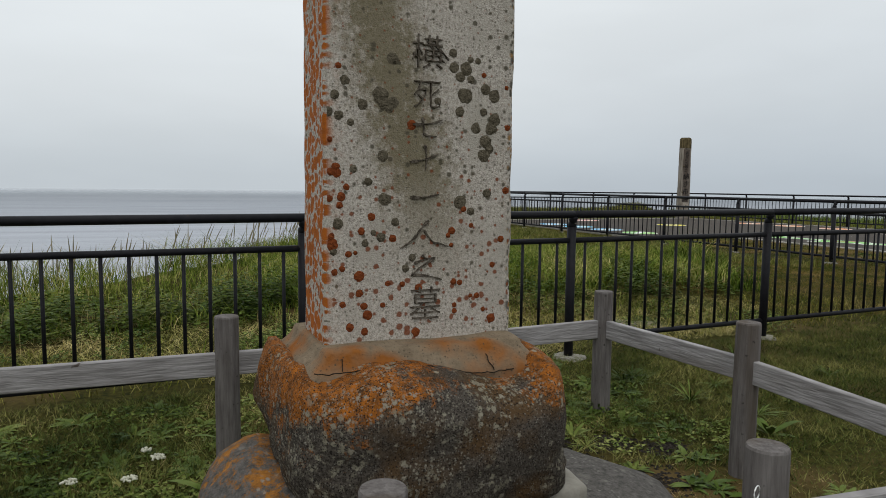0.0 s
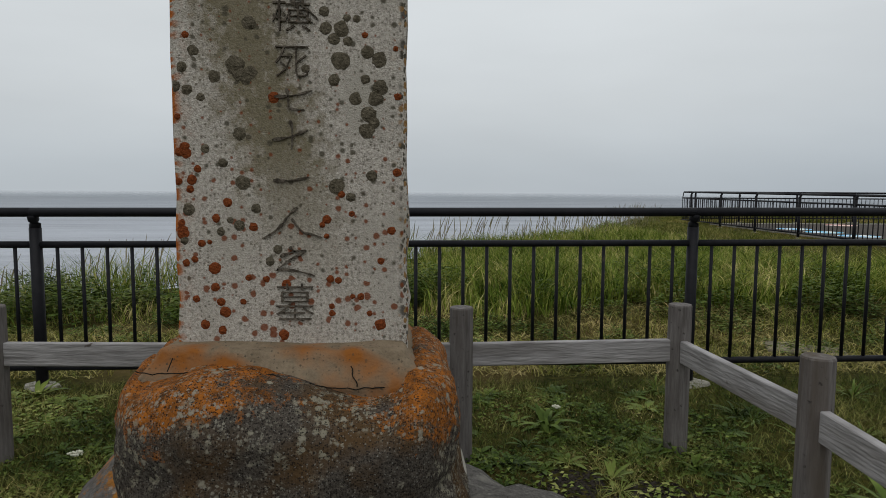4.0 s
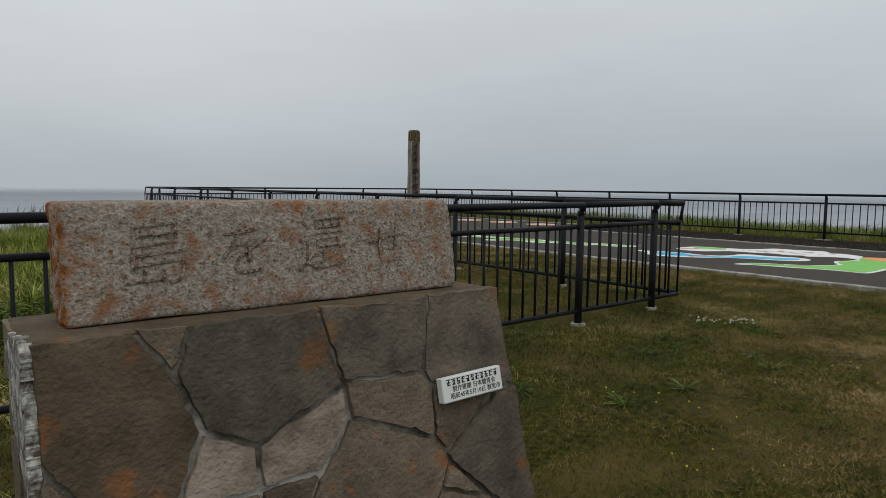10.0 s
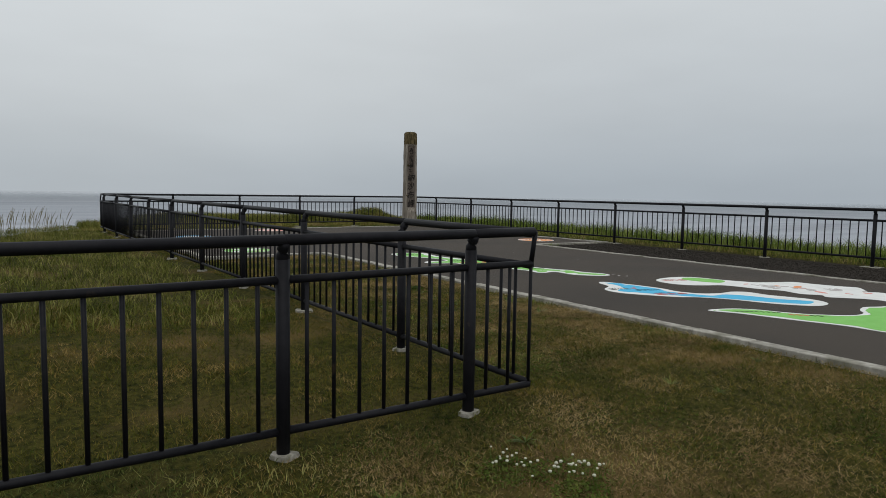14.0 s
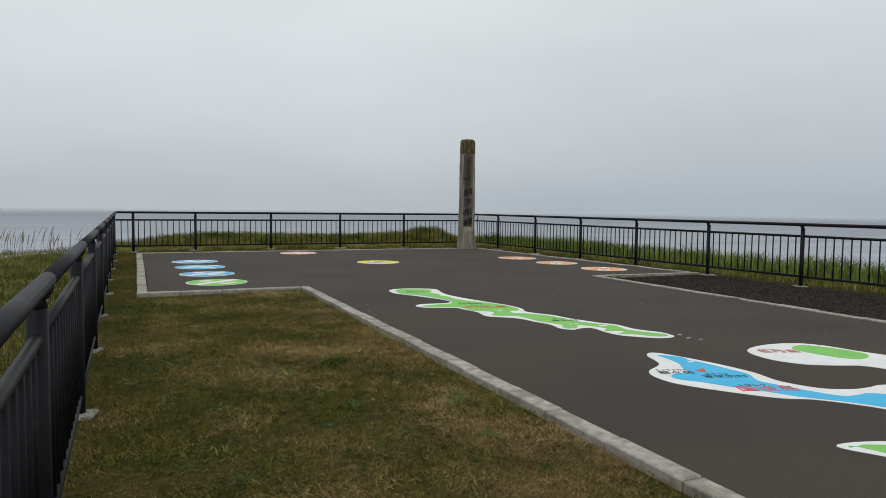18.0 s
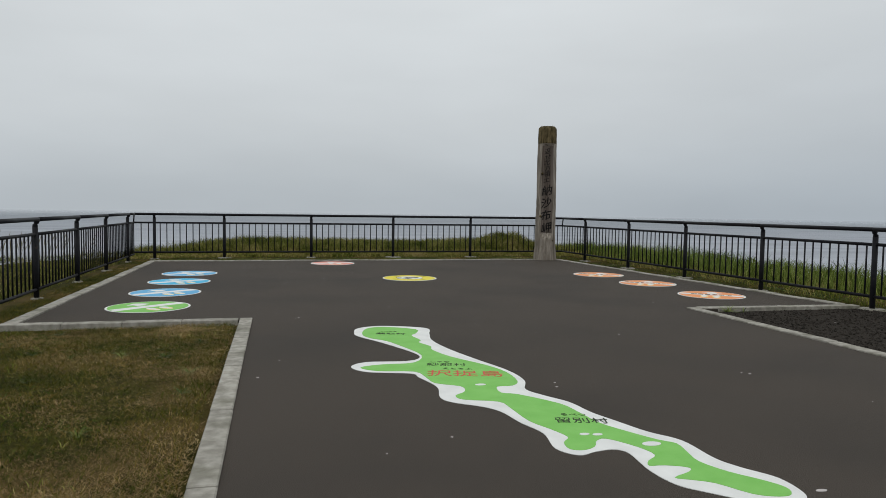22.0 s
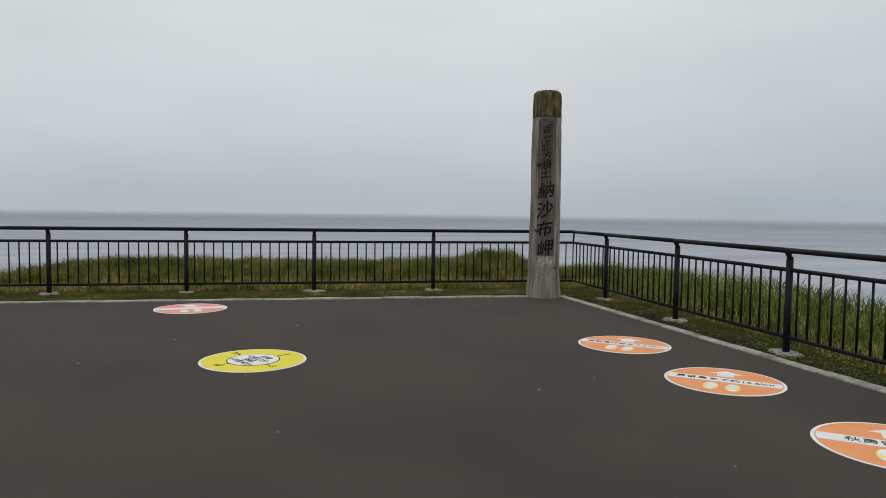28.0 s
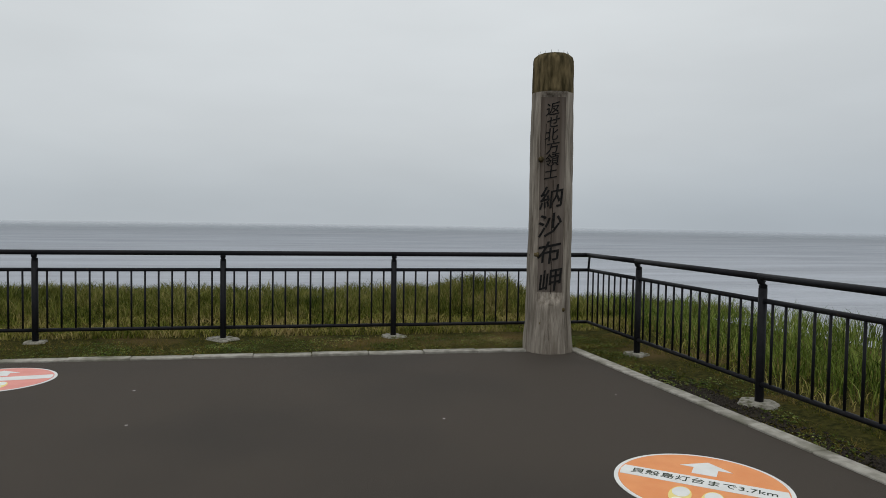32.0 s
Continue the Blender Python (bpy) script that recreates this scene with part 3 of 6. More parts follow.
# Alpha fades the far sea out, imitating haze at the horizon.
s_haze_fade = sn.new("ShaderNodeMapRange")
s_haze_fade.interpolation_type = "SMOOTHSTEP"
s_haze_fade.inputs["From Min"].default_value, s_haze_fade.inputs["From Max"].default_value = 700, 2250
s_haze_fade.inputs["To Min"].default_value, s_haze_fade.inputs["To Max"].default_value = 1.0, 0.0
sl.new(s_len.outputs["Value"], s_haze_fade.inputs["Value"])
sl.new(s_haze_fade.outputs["Result"], sb.inputs["Alpha"])


# ---- building helpers ----
def link_mesh(name, me, material, parent=None, label="", at=None):
    me.materials.append(material) if not me.materials else None
    ob = new(name, me)
    if parent is not None:
        ob.parent = parent
    if at is not None:
        ob.matrix_basis = at
    if label:
        ob["label"] = label
    return ob


def part(name, bm, material, parent=None, label="", at=None, smooth=False):
    """Links a bmesh as one mesh object under a thing or a part."""
    me = bpy.data.meshes.new(name)
    bmesh.ops.recalc_face_normals(bm, faces=bm.faces)
    bm.to_mesh(me)
    bm.free()
    if smooth:
        me.shade_smooth()
    return link_mesh(name, me, material, parent, label, at)


def thing(name, label, category, group="", kind="", at=(0, 0, 0)):
    ob = new(name)
    ob.location = at
    return tagged(ob, label, category, group, kind)


def box_bm(x0, x1, y0, y1, z0, z1, bevel=0.0, seg=1):
    bm = bmesh.new()
    bmesh.ops.create_cube(bm, size=1)
    for v in bm.verts:
        v.co = ((x0 + x1) / 2 + v.co.x * (x1 - x0), (y0 + y1) / 2 + v.co.y * (y1 - y0), (z0 + z1) / 2 + v.co.z * (z1 - z0))
    if bevel:
        bmesh.ops.bevel(bm, geom=bm.edges[:], offset=bevel, segments=seg, affect="EDGES", profile=0.6)
    return bm


def tube(bm, pts, r, sides=8, caps=True):
    """A pipe along points."""
    rings = []
    pts = [Vector(p) for p in pts]
    for i, p in enumerate(pts):
        d = (pts[min(i + 1, len(pts) - 1)] - pts[max(i - 1, 0)]).normalized()
        a = d.cross(Vector((0, 0, 1)) if abs(d.z) < 0.9 else Vector((1, 0, 0))).normalized()
        b = d.cross(a)
        rr = r[i] if isinstance(r, (list, tuple)) else r
        rings.append([bm.verts.new(p + rr * (math.cos(k * math.tau / sides) * a + math.sin(k * math.tau / sides) * b)) for k in range(sides)])
    for q, w in zip(rings, rings[1:]):
        for k in range(sides):
            bm.faces.new((q[k], q[(k + 1) % sides], w[(k + 1) % sides], w[k]))
    if caps:
        bm.faces.new(rings[0][::-1])
        bm.faces.new(rings[-1])
    return bm


def smooth_loop(pts, steps=5):
    """A closed smooth curve through control points."""
    out, n = [], len(pts)
    for i in range(n):
        p0, p1, p2, p3 = (Vector(pts[(i + k - 1) % n]) for k in range(4))
        for s in range(steps):
            t = s / steps
            out.append(0.5 * (2 * p1 + (p2 - p0) * t + (2 * p0 - 5 * p1 + 4 * p2 - p3) * t * t + (3 * p1 - p0 - 3 * p2 + p3) * t ** 3))
    return out


def slab_bm(loop, z0, z1):
    """A flat sheet with thickness from a closed outline."""
    bm = bmesh.new()
    top = [bm.verts.new((p[0], p[1], z1)) for p in loop]
    low = [bm.verts.new((p[0], p[1], z0)) for p in loop]
    edges = [bm.edges.new((top[i], top[(i + 1) % len(top)])) for i in range(len(top))]
    bmesh.ops.triangle_fill(bm, use_beauty=True, use_dissolve=False, edges=edges)
    for i in range(len(loop)):
        j = (i + 1) % len(loop)
        bm.faces.new((top[i], low[i], low[j], top[j]))
    bmesh.ops.recalc_face_normals(bm, faces=bm.faces)
    return bm


def lettering(name, text, size, material, parent, m, depth=0.001, label="", stretch=1.0, offset=0.0, rise=0.0):
    """Words in the built-in font as a mesh, centred on the pose m, facing its +z; rise: the slant of its level strokes."""
    c = bpy.data.curves.new(name, "FONT")
    c.offset = offset
    c.body, c.size, c.extrude, c.align_x, c.align_y, c.resolution_u = text, size, depth, "CENTER", "CENTER", 2
    tmp = bpy.data.objects.new(name, c)
    scene.collection.objects.link(tmp)
    bpy.context.view_layer.update()
    me = bpy.data.meshes.new_from_object(tmp.evaluated_get(bpy.context.evaluated_depsgraph_get()))
    me.name = name
    bpy.data.objects.remove(tmp)
    bpy.data.curves.remove(c)
    me.materials.clear()
    if stretch != 1.0:
        me.transform(Matrix.Diagonal((stretch, 1, 1, 1)))
    if rise:
        me.transform(Matrix(((1, 0.08, 0, 0), (rise, 1, 0, 0), (0, 0, 1, 0), (0, 0, 0, 1))))
    return link_mesh(name, me, material, parent, label, m)


def lerp(a, b, t):
    return a + (b - a) * t


def smooth01(t):
    t = min(1.0, max(0.0, t))
    return t * t * (3 - 2 * t)


# ---- the land ----
EDGE = [(-60, 4), (-14, 9), (-8, 10.8), (-4.5, 13), (-1.5, 16), (1.2, 18.5), (4, 21), (6.8, 26.5), (9, 31.2), (13, 32.4), (17, 32.2), (20, 32.6), (23, 31), (24.2, 27), (24.6, 20), (25, 12), (26, 0), (40, -40)]


def inland(x, y):
    """Metres inside the cliff edge, negative out at sea."""
    best, sign = 1e9, 1
    for (ax, ay), (bx, by) in zip(EDGE, EDGE[1:]):
        dx, dy = bx - ax, by - ay
        t = min(1, max(0, ((x - ax) * dx + (y - ay) * dy) / (dx * dx + dy * dy)))
        d = math.hypot(x - ax - t * dx, y - ay - t * dy)
        if d < best:
            best, sign = d, 1 if dx * (y - ay) - dy * (x - ax) < 0 else -1
    return best * sign


def lawn_z(x, y):
    """The mown ground without the rough."""
    return lerp(-0.14, -0.015, smooth01((x - 5.0) / 7.0))


def ground_z(x, y):
    z = lawn_z(x, y) + 0.012 * noise.noise(Vector((x * 1.3, y * 1.3, 0)))
    if y > 9.5 and x < 9.3:
        z += 0.16 * smooth01((y - 10.2) / 1.6) * smooth01((9.2 - x) / 2.5) * smooth01((x + 1.5) / 3)
    if y > 28.7:
        z += 0.14 * smooth01((y - 28.8) / 1.6) * smooth01((x - 9.5) / 1.5) * smooth01((20.6 - x) / 1.2)
    z += 0.36 * math.exp(-((x - 19.7) / 1.0) ** 2 - ((y - 30.9) / 0.8) ** 2) + 0.1 * math.exp(-((x - 12.6) / 1.6) ** 2 - ((y - 31.2) / 0.7) ** 2)
    if 10.0 < x < 20.5 and y < 27.5 and (x > 12.3 or y > 18.7) or (17.8 < x < 20.7 and y < 27):
        z = min(z, -0.05)
    return z


def build_land():
    xs = [-60, -40, -25, -16] + [-12 + 0.4 * i for i in range(100)] + [28.5, 31, 36, 44]
    ys = [-60, -40, -20, -10, -4] + [0.4 * i for i in range(88)] + [36, 38]
    verts, faces = [], []
    for y in ys:
        for x in xs:
            d = inland(x, y)
            z = ground_z(x, y)
            if d < 0.6:
                k = 0.6 - d
                z -= 0.25 * k * k if k < 2 else 1.0 + 2.2 * (k - 2)
                z += 0.3 * noise.noise(Vector((x * 0.7, y * 0.7, 3))) * min(1, k / 2)
            verts.append((x, y, max(z, -16)))
    w = len(xs)
    for j in range(len(ys) - 1):
        for i in range(w - 1):
            a = j * w + i
            faces.append((a, a + 1, a + w + 1, a + w))
    me = bpy.data.meshes.new("ground")
    me.from_pydata(verts, [], faces)
    me.shade_smooth()
    return tagged(link_mesh("ground", me, M_LAWN), "mown grass headland with bare brown patches", "ground", kind="structure")


build_land()
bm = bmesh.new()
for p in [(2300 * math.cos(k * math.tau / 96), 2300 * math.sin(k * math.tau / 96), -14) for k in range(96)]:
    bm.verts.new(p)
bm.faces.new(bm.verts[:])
tagged(part("water", bm, M_SEA), "calm grey sea with haze put into its far edge", "sea", kind="structure")

PLAZA = [(12.422, -30), (12.422, 18.83), (10.08, 18.83), (10.08, 27.3), (19.72, 27.3), (20.38, 18.78), (17.95, 18.78), (17.95, -30)]
tagged(part("pavement", slab_bm(PLAZA, -0.15, 0.0), M_ASPHALT), "dark brown-grey asphalt viewing plaza", "pavement", kind="structure")
BED = [(18.07, -30), (18.07, 18.66), (20.5, 18.66), (20.9, 14), (21.2, -30)]
tagged(part("gravel_bed", slab_bm(BED, -0.2, -0.02), M_GRAVEL), "strip of dark crushed gravel behind a kerb", "gravel", kind="structure")


# ---- railings ----
T_TOP, T_MID, T_LOW = 1.06, 0.855, 0.145


def mesh_of(name, bm, material, smooth=True):
    me = bpy.data.meshes.new(name)
    bmesh.ops.recalc_face_normals(bm, faces=bm.faces)
    bm.to_mesh(me)
    bm.free()
    if smooth:
        me.shade_smooth()
    me.materials.append(material)
    return me


def post_mesh(lift=0.0):
    bm = bmesh.new()
    tube(bm, [(0, 0, -0.24), (0, 0, 0.96)], 0.036, 12)
    tube(bm, [(0, 0, 0.94), (0, 0, 0.985), (0, 0.012, 1.01), (0, 0.024, 1.03), (0, 0.035, T_TOP - 0.01)], [0.034, 0.034, 0.033, 0.031, 0.029], 10)
    for v in bm.verts:
        v.co.z += lift if v.co.z > 0.9 else 0
    return mesh_of("post", bm, M_STEEL)


def baluster_mesh(low, mid):
    bm = bmesh.new()
    tube(bm, [(0, 0, low), (0, 0, mid)], 0.0115, 8)
    return mesh_of("baluster", bm, M_STEEL)


def pad_mesh():
    """A rough square of concrete round a post's foot."""
    bm = bmesh.new()
    rings = []
    for z, k in ((-0.12, 1.0), (0.004, 1.0), (0.022, 0.93), (0.025, 0.5)):
        ring = []
        for q in (i * math.tau / 20 for i in range(20)):
            r = (abs(math.cos(q)) ** 5 + abs(math.sin(q)) ** 5) ** -0.2
            r *= (0.135 + 0.05 * noise.noise(Vector((math.cos(q) * 1.7, math.sin(q) * 1.7, 5)))) * k
            ring.append(bm.verts.new((r * math.cos(q) * 1.15, r * math.sin(q), z + 0.006 * noise.noise(Vector((math.cos(q) * 3, math.sin(q) * 3, z * 90))))))
        rings.append(ring)
    for q, w in zip(rings, rings[1:]):
        for i in range(20):
            bm.faces.new((q[i], q[(i + 1) % 20], w[(i + 1) % 20], w[i]))
    bm.faces.new(rings[-1])
    return mesh_of("footing", bm, M_PAD, False)


LAWN_LIFT = 0.028
POSTS = {h: post_mesh(h) for h in (0.0, LAWN_LIFT)}
BALUSTERS = {(low, lift): baluster_mesh(low, T_MID + lift) for low, lift in ((0.095, LAWN_LIFT), (0.095, 0.0), (T_LOW, 0.0))}
PAD = pad_mesh()


def railing(a, b, posts, base, label, side=1, ends=(0.0, 0.0), caps=(True, True), low=T_LOW, lift=0.0, pad=1.0):
    """A railing from a to b; posts: metres from a; base: foot height at a and b; side: 1 where the top rail leans to the left of the
    way; ends: how far the top rail runs past a and b to meet its neighbour; lift: how much higher than the others its rails stand; pad: the size of the footings."""
    a, b = Vector(a), Vector(b)
    way = (b - a).normalized()
    length, turn = (b - a).length, math.atan2(way.y, way.x)
    root = thing("railing", label, "railing", at=(a.x, a.y, base[0]))
    root.rotation_euler = (0, 0, turn)
    off = 0.035 * side

    def foot(s):
        return lerp(0, base[1] - base[0], s / length)

    for s in posts:
        post = link_mesh("post", POSTS[lift], M_STEEL, root, at=pose(s, 0, foot(s), 0, 0, 0 if side > 0 else 180))
        w = a + way * s
        k = pad * (0.6 if w.x > 6 and w.y < 9.5 else 1.0)
        drop = max(ground_z(w.x, w.y), -0.035 if w.x > 20 else -1) - base[0] - foot(s)
        link_mesh("footing", PAD, M_PAD, post, "small concrete footing", pose(0, 0, drop, 0, 0, 40 * math.sin(s * 5)) @ Matrix.Diagonal((k * (0.95 + 0.25 * math.sin(s * 7)), k * (0.95 + 0.25 * math.sin(s * 7 + 1)), 1, 1)))
    marks = [0, *posts, length]
    for s0, s1 in zip(marks, marks[1:]):
        if s1 - s0 < 0.05:
            continue
        e0 = s0 - (ends[0] if s0 == 0 else 0.004)
        e1 = s1 + (ends[1] if s1 == length else 0.004)
        part("top_rail", tube(bmesh.new(), [(e0, off, foot(s0) + T_TOP + lift), (e1, off, foot(s1) + T_TOP + lift)], 0.029, 12), M_STEEL, root, smooth=True)
        for nm, h in (("middle_rail", T_MID + lift), ("bottom_rail", low)):
            part(nm, tube(bmesh.new(), [(s0 - 0.004, 0, foot(s0) + h), (s1 + 0.004, 0, foot(s1) + h)], 0.022, 12), M_STEEL, root, smooth=True)
        g0, g1 = (0.0 if s0 == 0 else 0.13), (0.0 if s1 == length else 0.13)
        n = max(1, round((s1 - s0 - g0 - g1) / 0.153))
        for k in range(n + 1):
            s = s0 + g0 + k * (s1 - s0 - g0 - g1) / n
            if (s0 == 0 and k == 0 and not caps[0]) or (s1 == length and k == n and not caps[1]):
                continue
            link_mesh("baluster", BALUSTERS[low, lift], M_STEEL, root, at=pose(s, 0, foot(s)))
    for s, want in ((0, caps[0]), (length, caps[1])):
        if want:
            part("end_upright", tube(bmesh.new(), [(s, 0, foot(s) + T_MID + lift), (s - 0.02 if s else 0.0, off, foot(s) + T_TOP + lift)], 0.016, 8), M_STEEL, root, smooth=True)
    return root


FX = 9.63
railing((FX, 9.28), (-10.92, 9.28), [0.475] + [1.65 + 2.105 * k for k in range(9)], (-0.036, -0.15), "dark navy tubular steel railing along the mown lawn", 1, (-0.015, 0), low=0.095, lift=LAWN_LIFT, pad=0.85)
railing((FX, 9.28), (9.4, 28.5), [1.62 + 2.1 * k for k in range(8)] + [18.5], (-0.022, -0.01), "dark navy steel railing between rough grass and plaza lawn", -1, (-0.015, -0.035), (False, False), 0.095, pad=0.55)
railing((20.42, 28.55), (9.4, 28.5), [0.55, 2.66, 4.76, 6.86, 8.96, 10.56], (-0.005, -0.01), "dark navy steel railing at the seaward end of the plaza", 1, (-0.035, -0.035))
railing((20.42, 28.55), (20.9, 0.0), [1.4, 3.55, 5.7, 7.83, 9.98, 12.1, 14.2, 16.35, 18.5, 20.65, 22.8, 24.9, 27.0], (-0.005, 0.03), "dark navy steel railing above reeds and sea", -1, (-0.035, 0), (False, True))

# ---- monument: slab, boulder, plinth ----
monument = thing("stone_monument", "tall lichen-spotted granite grave monument on a boulder", "monument", at=(-0.525, 7.05, -0.14))


def local(bm, ob):
    for v in bm.verts:
        v.co -= Vector(ob.location)
    return bm


bm = box_bm(-0.864, -0.2, 6.88, 7.2, 0.6, 1.95, 0.028, 3)
bmesh.ops.subdivide_edges(bm, edges=[e for e in bm.edges if e.calc_length() > 0.2], cuts=12, use_grid_fill=True)
for v in bm.verts:
    if v.co.x > -0.4:
        v.co.x -= 0.03 * max(0, v.co.y - 6.9) / 0.3
    w = 0.007 * noise.noise_vector(v.co * 14) + 0.005 * noise.noise_vector(v.co * 40)
    if v.co.x > -0.26 and v.co.y > 6.9:
        w.x *= 2.2
    v.co += Vector((w.x, w.y * (0.25 if v.co.y < 6.9 else 1), w.z))
stone_slab = part("slab", local(bm, monument), M_GRANITE, monument, "pale granite slab with dark and rust lichen spots", smooth=True)
FACE = 6.876 - 7.05
# Letters stand slightly proud; their dark colour imitates shaded grooves.
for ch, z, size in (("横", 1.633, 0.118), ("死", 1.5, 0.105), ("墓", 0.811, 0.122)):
    lettering("carved_character", ch, size, M_CARVE_SHADE, stone_slab, pose(0, FACE + 0.002, z + 0.14, 90, 0, 0), 0.0045, "weathered character with the shade of carving in its colour", offset=-0.0016)


def brushed(strokes, width):
    """A character of tapered brush strokes (x0, z0, x1, z1), raised on the slab's face and dark like shaded cuts."""
    bm = bmesh.new()
    for k, (x0, z0, x1, z1) in enumerate(strokes):
        ln = math.hypot(x1 - x0, z1 - z0)
        nx, nz = -(z1 - z0) / ln, (x1 - x0) / ln
        left, right = [], []
        for q in range(9):
            t = q / 8
            w = width * (0.55 + 0.3 * math.cos(5.2 * t) + 0.18 * math.sin(11 * t + k)) * min(1, 0.35 + 6 * t, 0.3 + 5 * (1 - t))
            bow = 0.05 * ln * math.sin(math.pi * t) * (1 if k % 2 else -1)
            x, z = lerp(x0, x1, t) + nx * bow, lerp(z0, z1, t) + nz * bow
            left.append((x + nx * w, z + nz * w))
            right.append((x - nx * w, z - nz * w))
        ring = left + right[::-1]
        front = [bm.verts.new((x, FACE - 0.0018, z)) for x, z in ring]
        back = [bm.verts.new((x, FACE + 0.008, z)) for x, z in ring]
        for q in range(8):
            bm.faces.new((front[q], front[q + 1], front[16 - q], front[17 - q]))
        for q in range(18):
            bm.faces.new((front[q], back[q], back[(q + 1) % 18], front[(q + 1) % 18]))
    return part("carved_character", bm, M_CARVE_SHADE, stone_slab, "weathered character with the shade of carving in its colour")


brushed([(-0.05, 1.548, 0.056, 1.567), (-0.016, 1.572, -0.012, 1.518), (-0.012, 1.518, 0.034, 1.512)], 0.006)
brushed([(-0.058, 1.427, 0.042, 1.456), (-0.006, 1.484, -0.004, 1.4)], 0.006)
brushed([(-0.057, 1.313, 0.044, 1.323)], 0.0068)
brushed([(0.01, 1.236, -0.032, 1.189), (-0.03, 1.19, -0.09, 1.146), (-0.006, 1.204, 0.03, 1.161), (0.026, 1.162, 0.08, 1.149)], 0.006)
brushed([(-0.013, 1.122, 0.004, 1.108), (-0.041, 1.094, 0.034, 1.113), (0.032, 1.108, -0.052, 1.053), (-0.05, 1.057, 0.058, 1.038)], 0.006)
brushed([(-0.05, 1.775, -0.02, 1.755), (-0.02, 1.755, 0.0, 1.78), (0.0, 1.815, 0.06, 1.752), (0.03, 1.8, 0.075, 1.76)], 0.0052)


def lichen(spots_at, material, label, seed):
    """Flat crusts of lichen, thin at the rim, on the slab's face: (x, z, radius)."""
    for k, (x, z, r) in enumerate(spots_at):
        bm = bmesh.new()
        mid = bm.verts.new((x, FACE + 0.001, z))
        rings = []
        for f, y in ((0.7, FACE + 0.0012), (1.0, FACE + 0.0036)):
            ring = []
            for q in range(16):
                a = q * math.tau / 16
                w = r * f * (1 + 0.2 * noise.noise(Vector((math.cos(a) * 1.6, math.sin(a) * 1.6, seed + k))) + 0.16 * noise.noise(Vector((math.cos(a) * 5, math.sin(a) * 5, seed - k))))
                ring.append(bm.verts.new((min(0.316, max(-0.331, x + w * math.cos(a))), y, z + w * math.sin(a))))
            rings.append(ring)
        for q in range(16):
            p = (q + 1) % 16
            bm.faces.new((mid, rings[0][q], rings[0][p]))
            bm.faces.new((rings[0][q], rings[1][q], rings[1][p], rings[0][p]))
        part("lichen_spot", bm, material, stone_slab, label, smooth=True)


GREY_WEST = [(-0.275, 1.673, 0.016), (-0.306, 1.627, 0.015), (-0.326, 1.574, 0.015), (-0.293, 1.565, 0.015), (-0.217, 1.602, 0.017), (-0.16, 1.633, 0.026), (-0.148, 1.611, 0.02), (-0.129, 1.594, 0.015), (-0.15, 1.444, 0.018), (-0.247, 1.401, 0.013), (-0.256, 1.545, 0.012), (-0.297, 1.229, 0.017), (-0.143, 1.306, 0.021), (-0.107, 1.232, 0.014), (-0.155, 1.183, 0.016), (-0.208, 1.165, 0.012), (-0.18, 1.198, 0.01), (-0.047, 1.115, 0.013), (-0.071, 1.079, 0.013), (-0.311, 1.14, 0.012), (-0.198, 1.361, 0.013), (-0.115, 1.614, 0.018), (-0.118, 1.75, 0.02)]
GREY_EAST = [(0.139, 1.738, 0.022), (0.096, 1.74, 0.018), (0.118, 1.711, 0.017), (0.157, 1.705, 0.014), (0.091, 1.785, 0.015), (0.155, 1.769, 0.011), (0.182, 1.767, 0.011), (0.137, 1.65, 0.026), (0.212, 1.675, 0.018), (0.246, 1.654, 0.022), (0.206, 1.6, 0.014), (0.248, 1.577, 0.022), (0.236, 1.545, 0.022), (0.177, 1.545, 0.019), (0.118, 1.597, 0.017), (0.215, 1.502, 0.022), (0.209, 1.456, 0.022), (0.231, 1.478, 0.016), (0.224, 1.327, 0.016), (0.124, 1.296, 0.023), (0.163, 1.266, 0.014), (0.038, 1.626, 0.013)]
RUST_WEST = [(-0.295, 1.715, 0.01), (-0.052, 1.546, 0.016), (-0.304, 1.406, 0.014), (-0.301, 1.388, 0.015), (-0.319, 1.391, 0.013), (-0.269, 1.344, 0.011), (-0.286, 1.313, 0.014), (-0.324, 1.308, 0.012), (-0.291, 1.286, 0.011), (-0.187, 1.249, 0.013), (-0.221, 1.203, 0.012), (-0.115, 1.179, 0.013), (-0.322, 1.49, 0.009), (-0.316, 1.162, 0.019), (-0.318, 1.189, 0.011), (-0.263, 1.131, 0.011), (-0.24, 1.135, 0.007), (-0.283, 1.085, 0.01), (-0.308, 1.075, 0.011), (-0.227, 1.06, 0.018), (-0.131, 1.032, 0.01), (-0.081, 1.028, 0.01), (-0.227, 1.004, 0.013), (-0.212, 0.961, 0.012), (-0.2, 0.932, 0.016), (-0.148, 0.962, 0.009), (-0.258, 0.895, 0.014), (-0.209, 0.878, 0.013), (-0.282, 0.97, 0.011)]
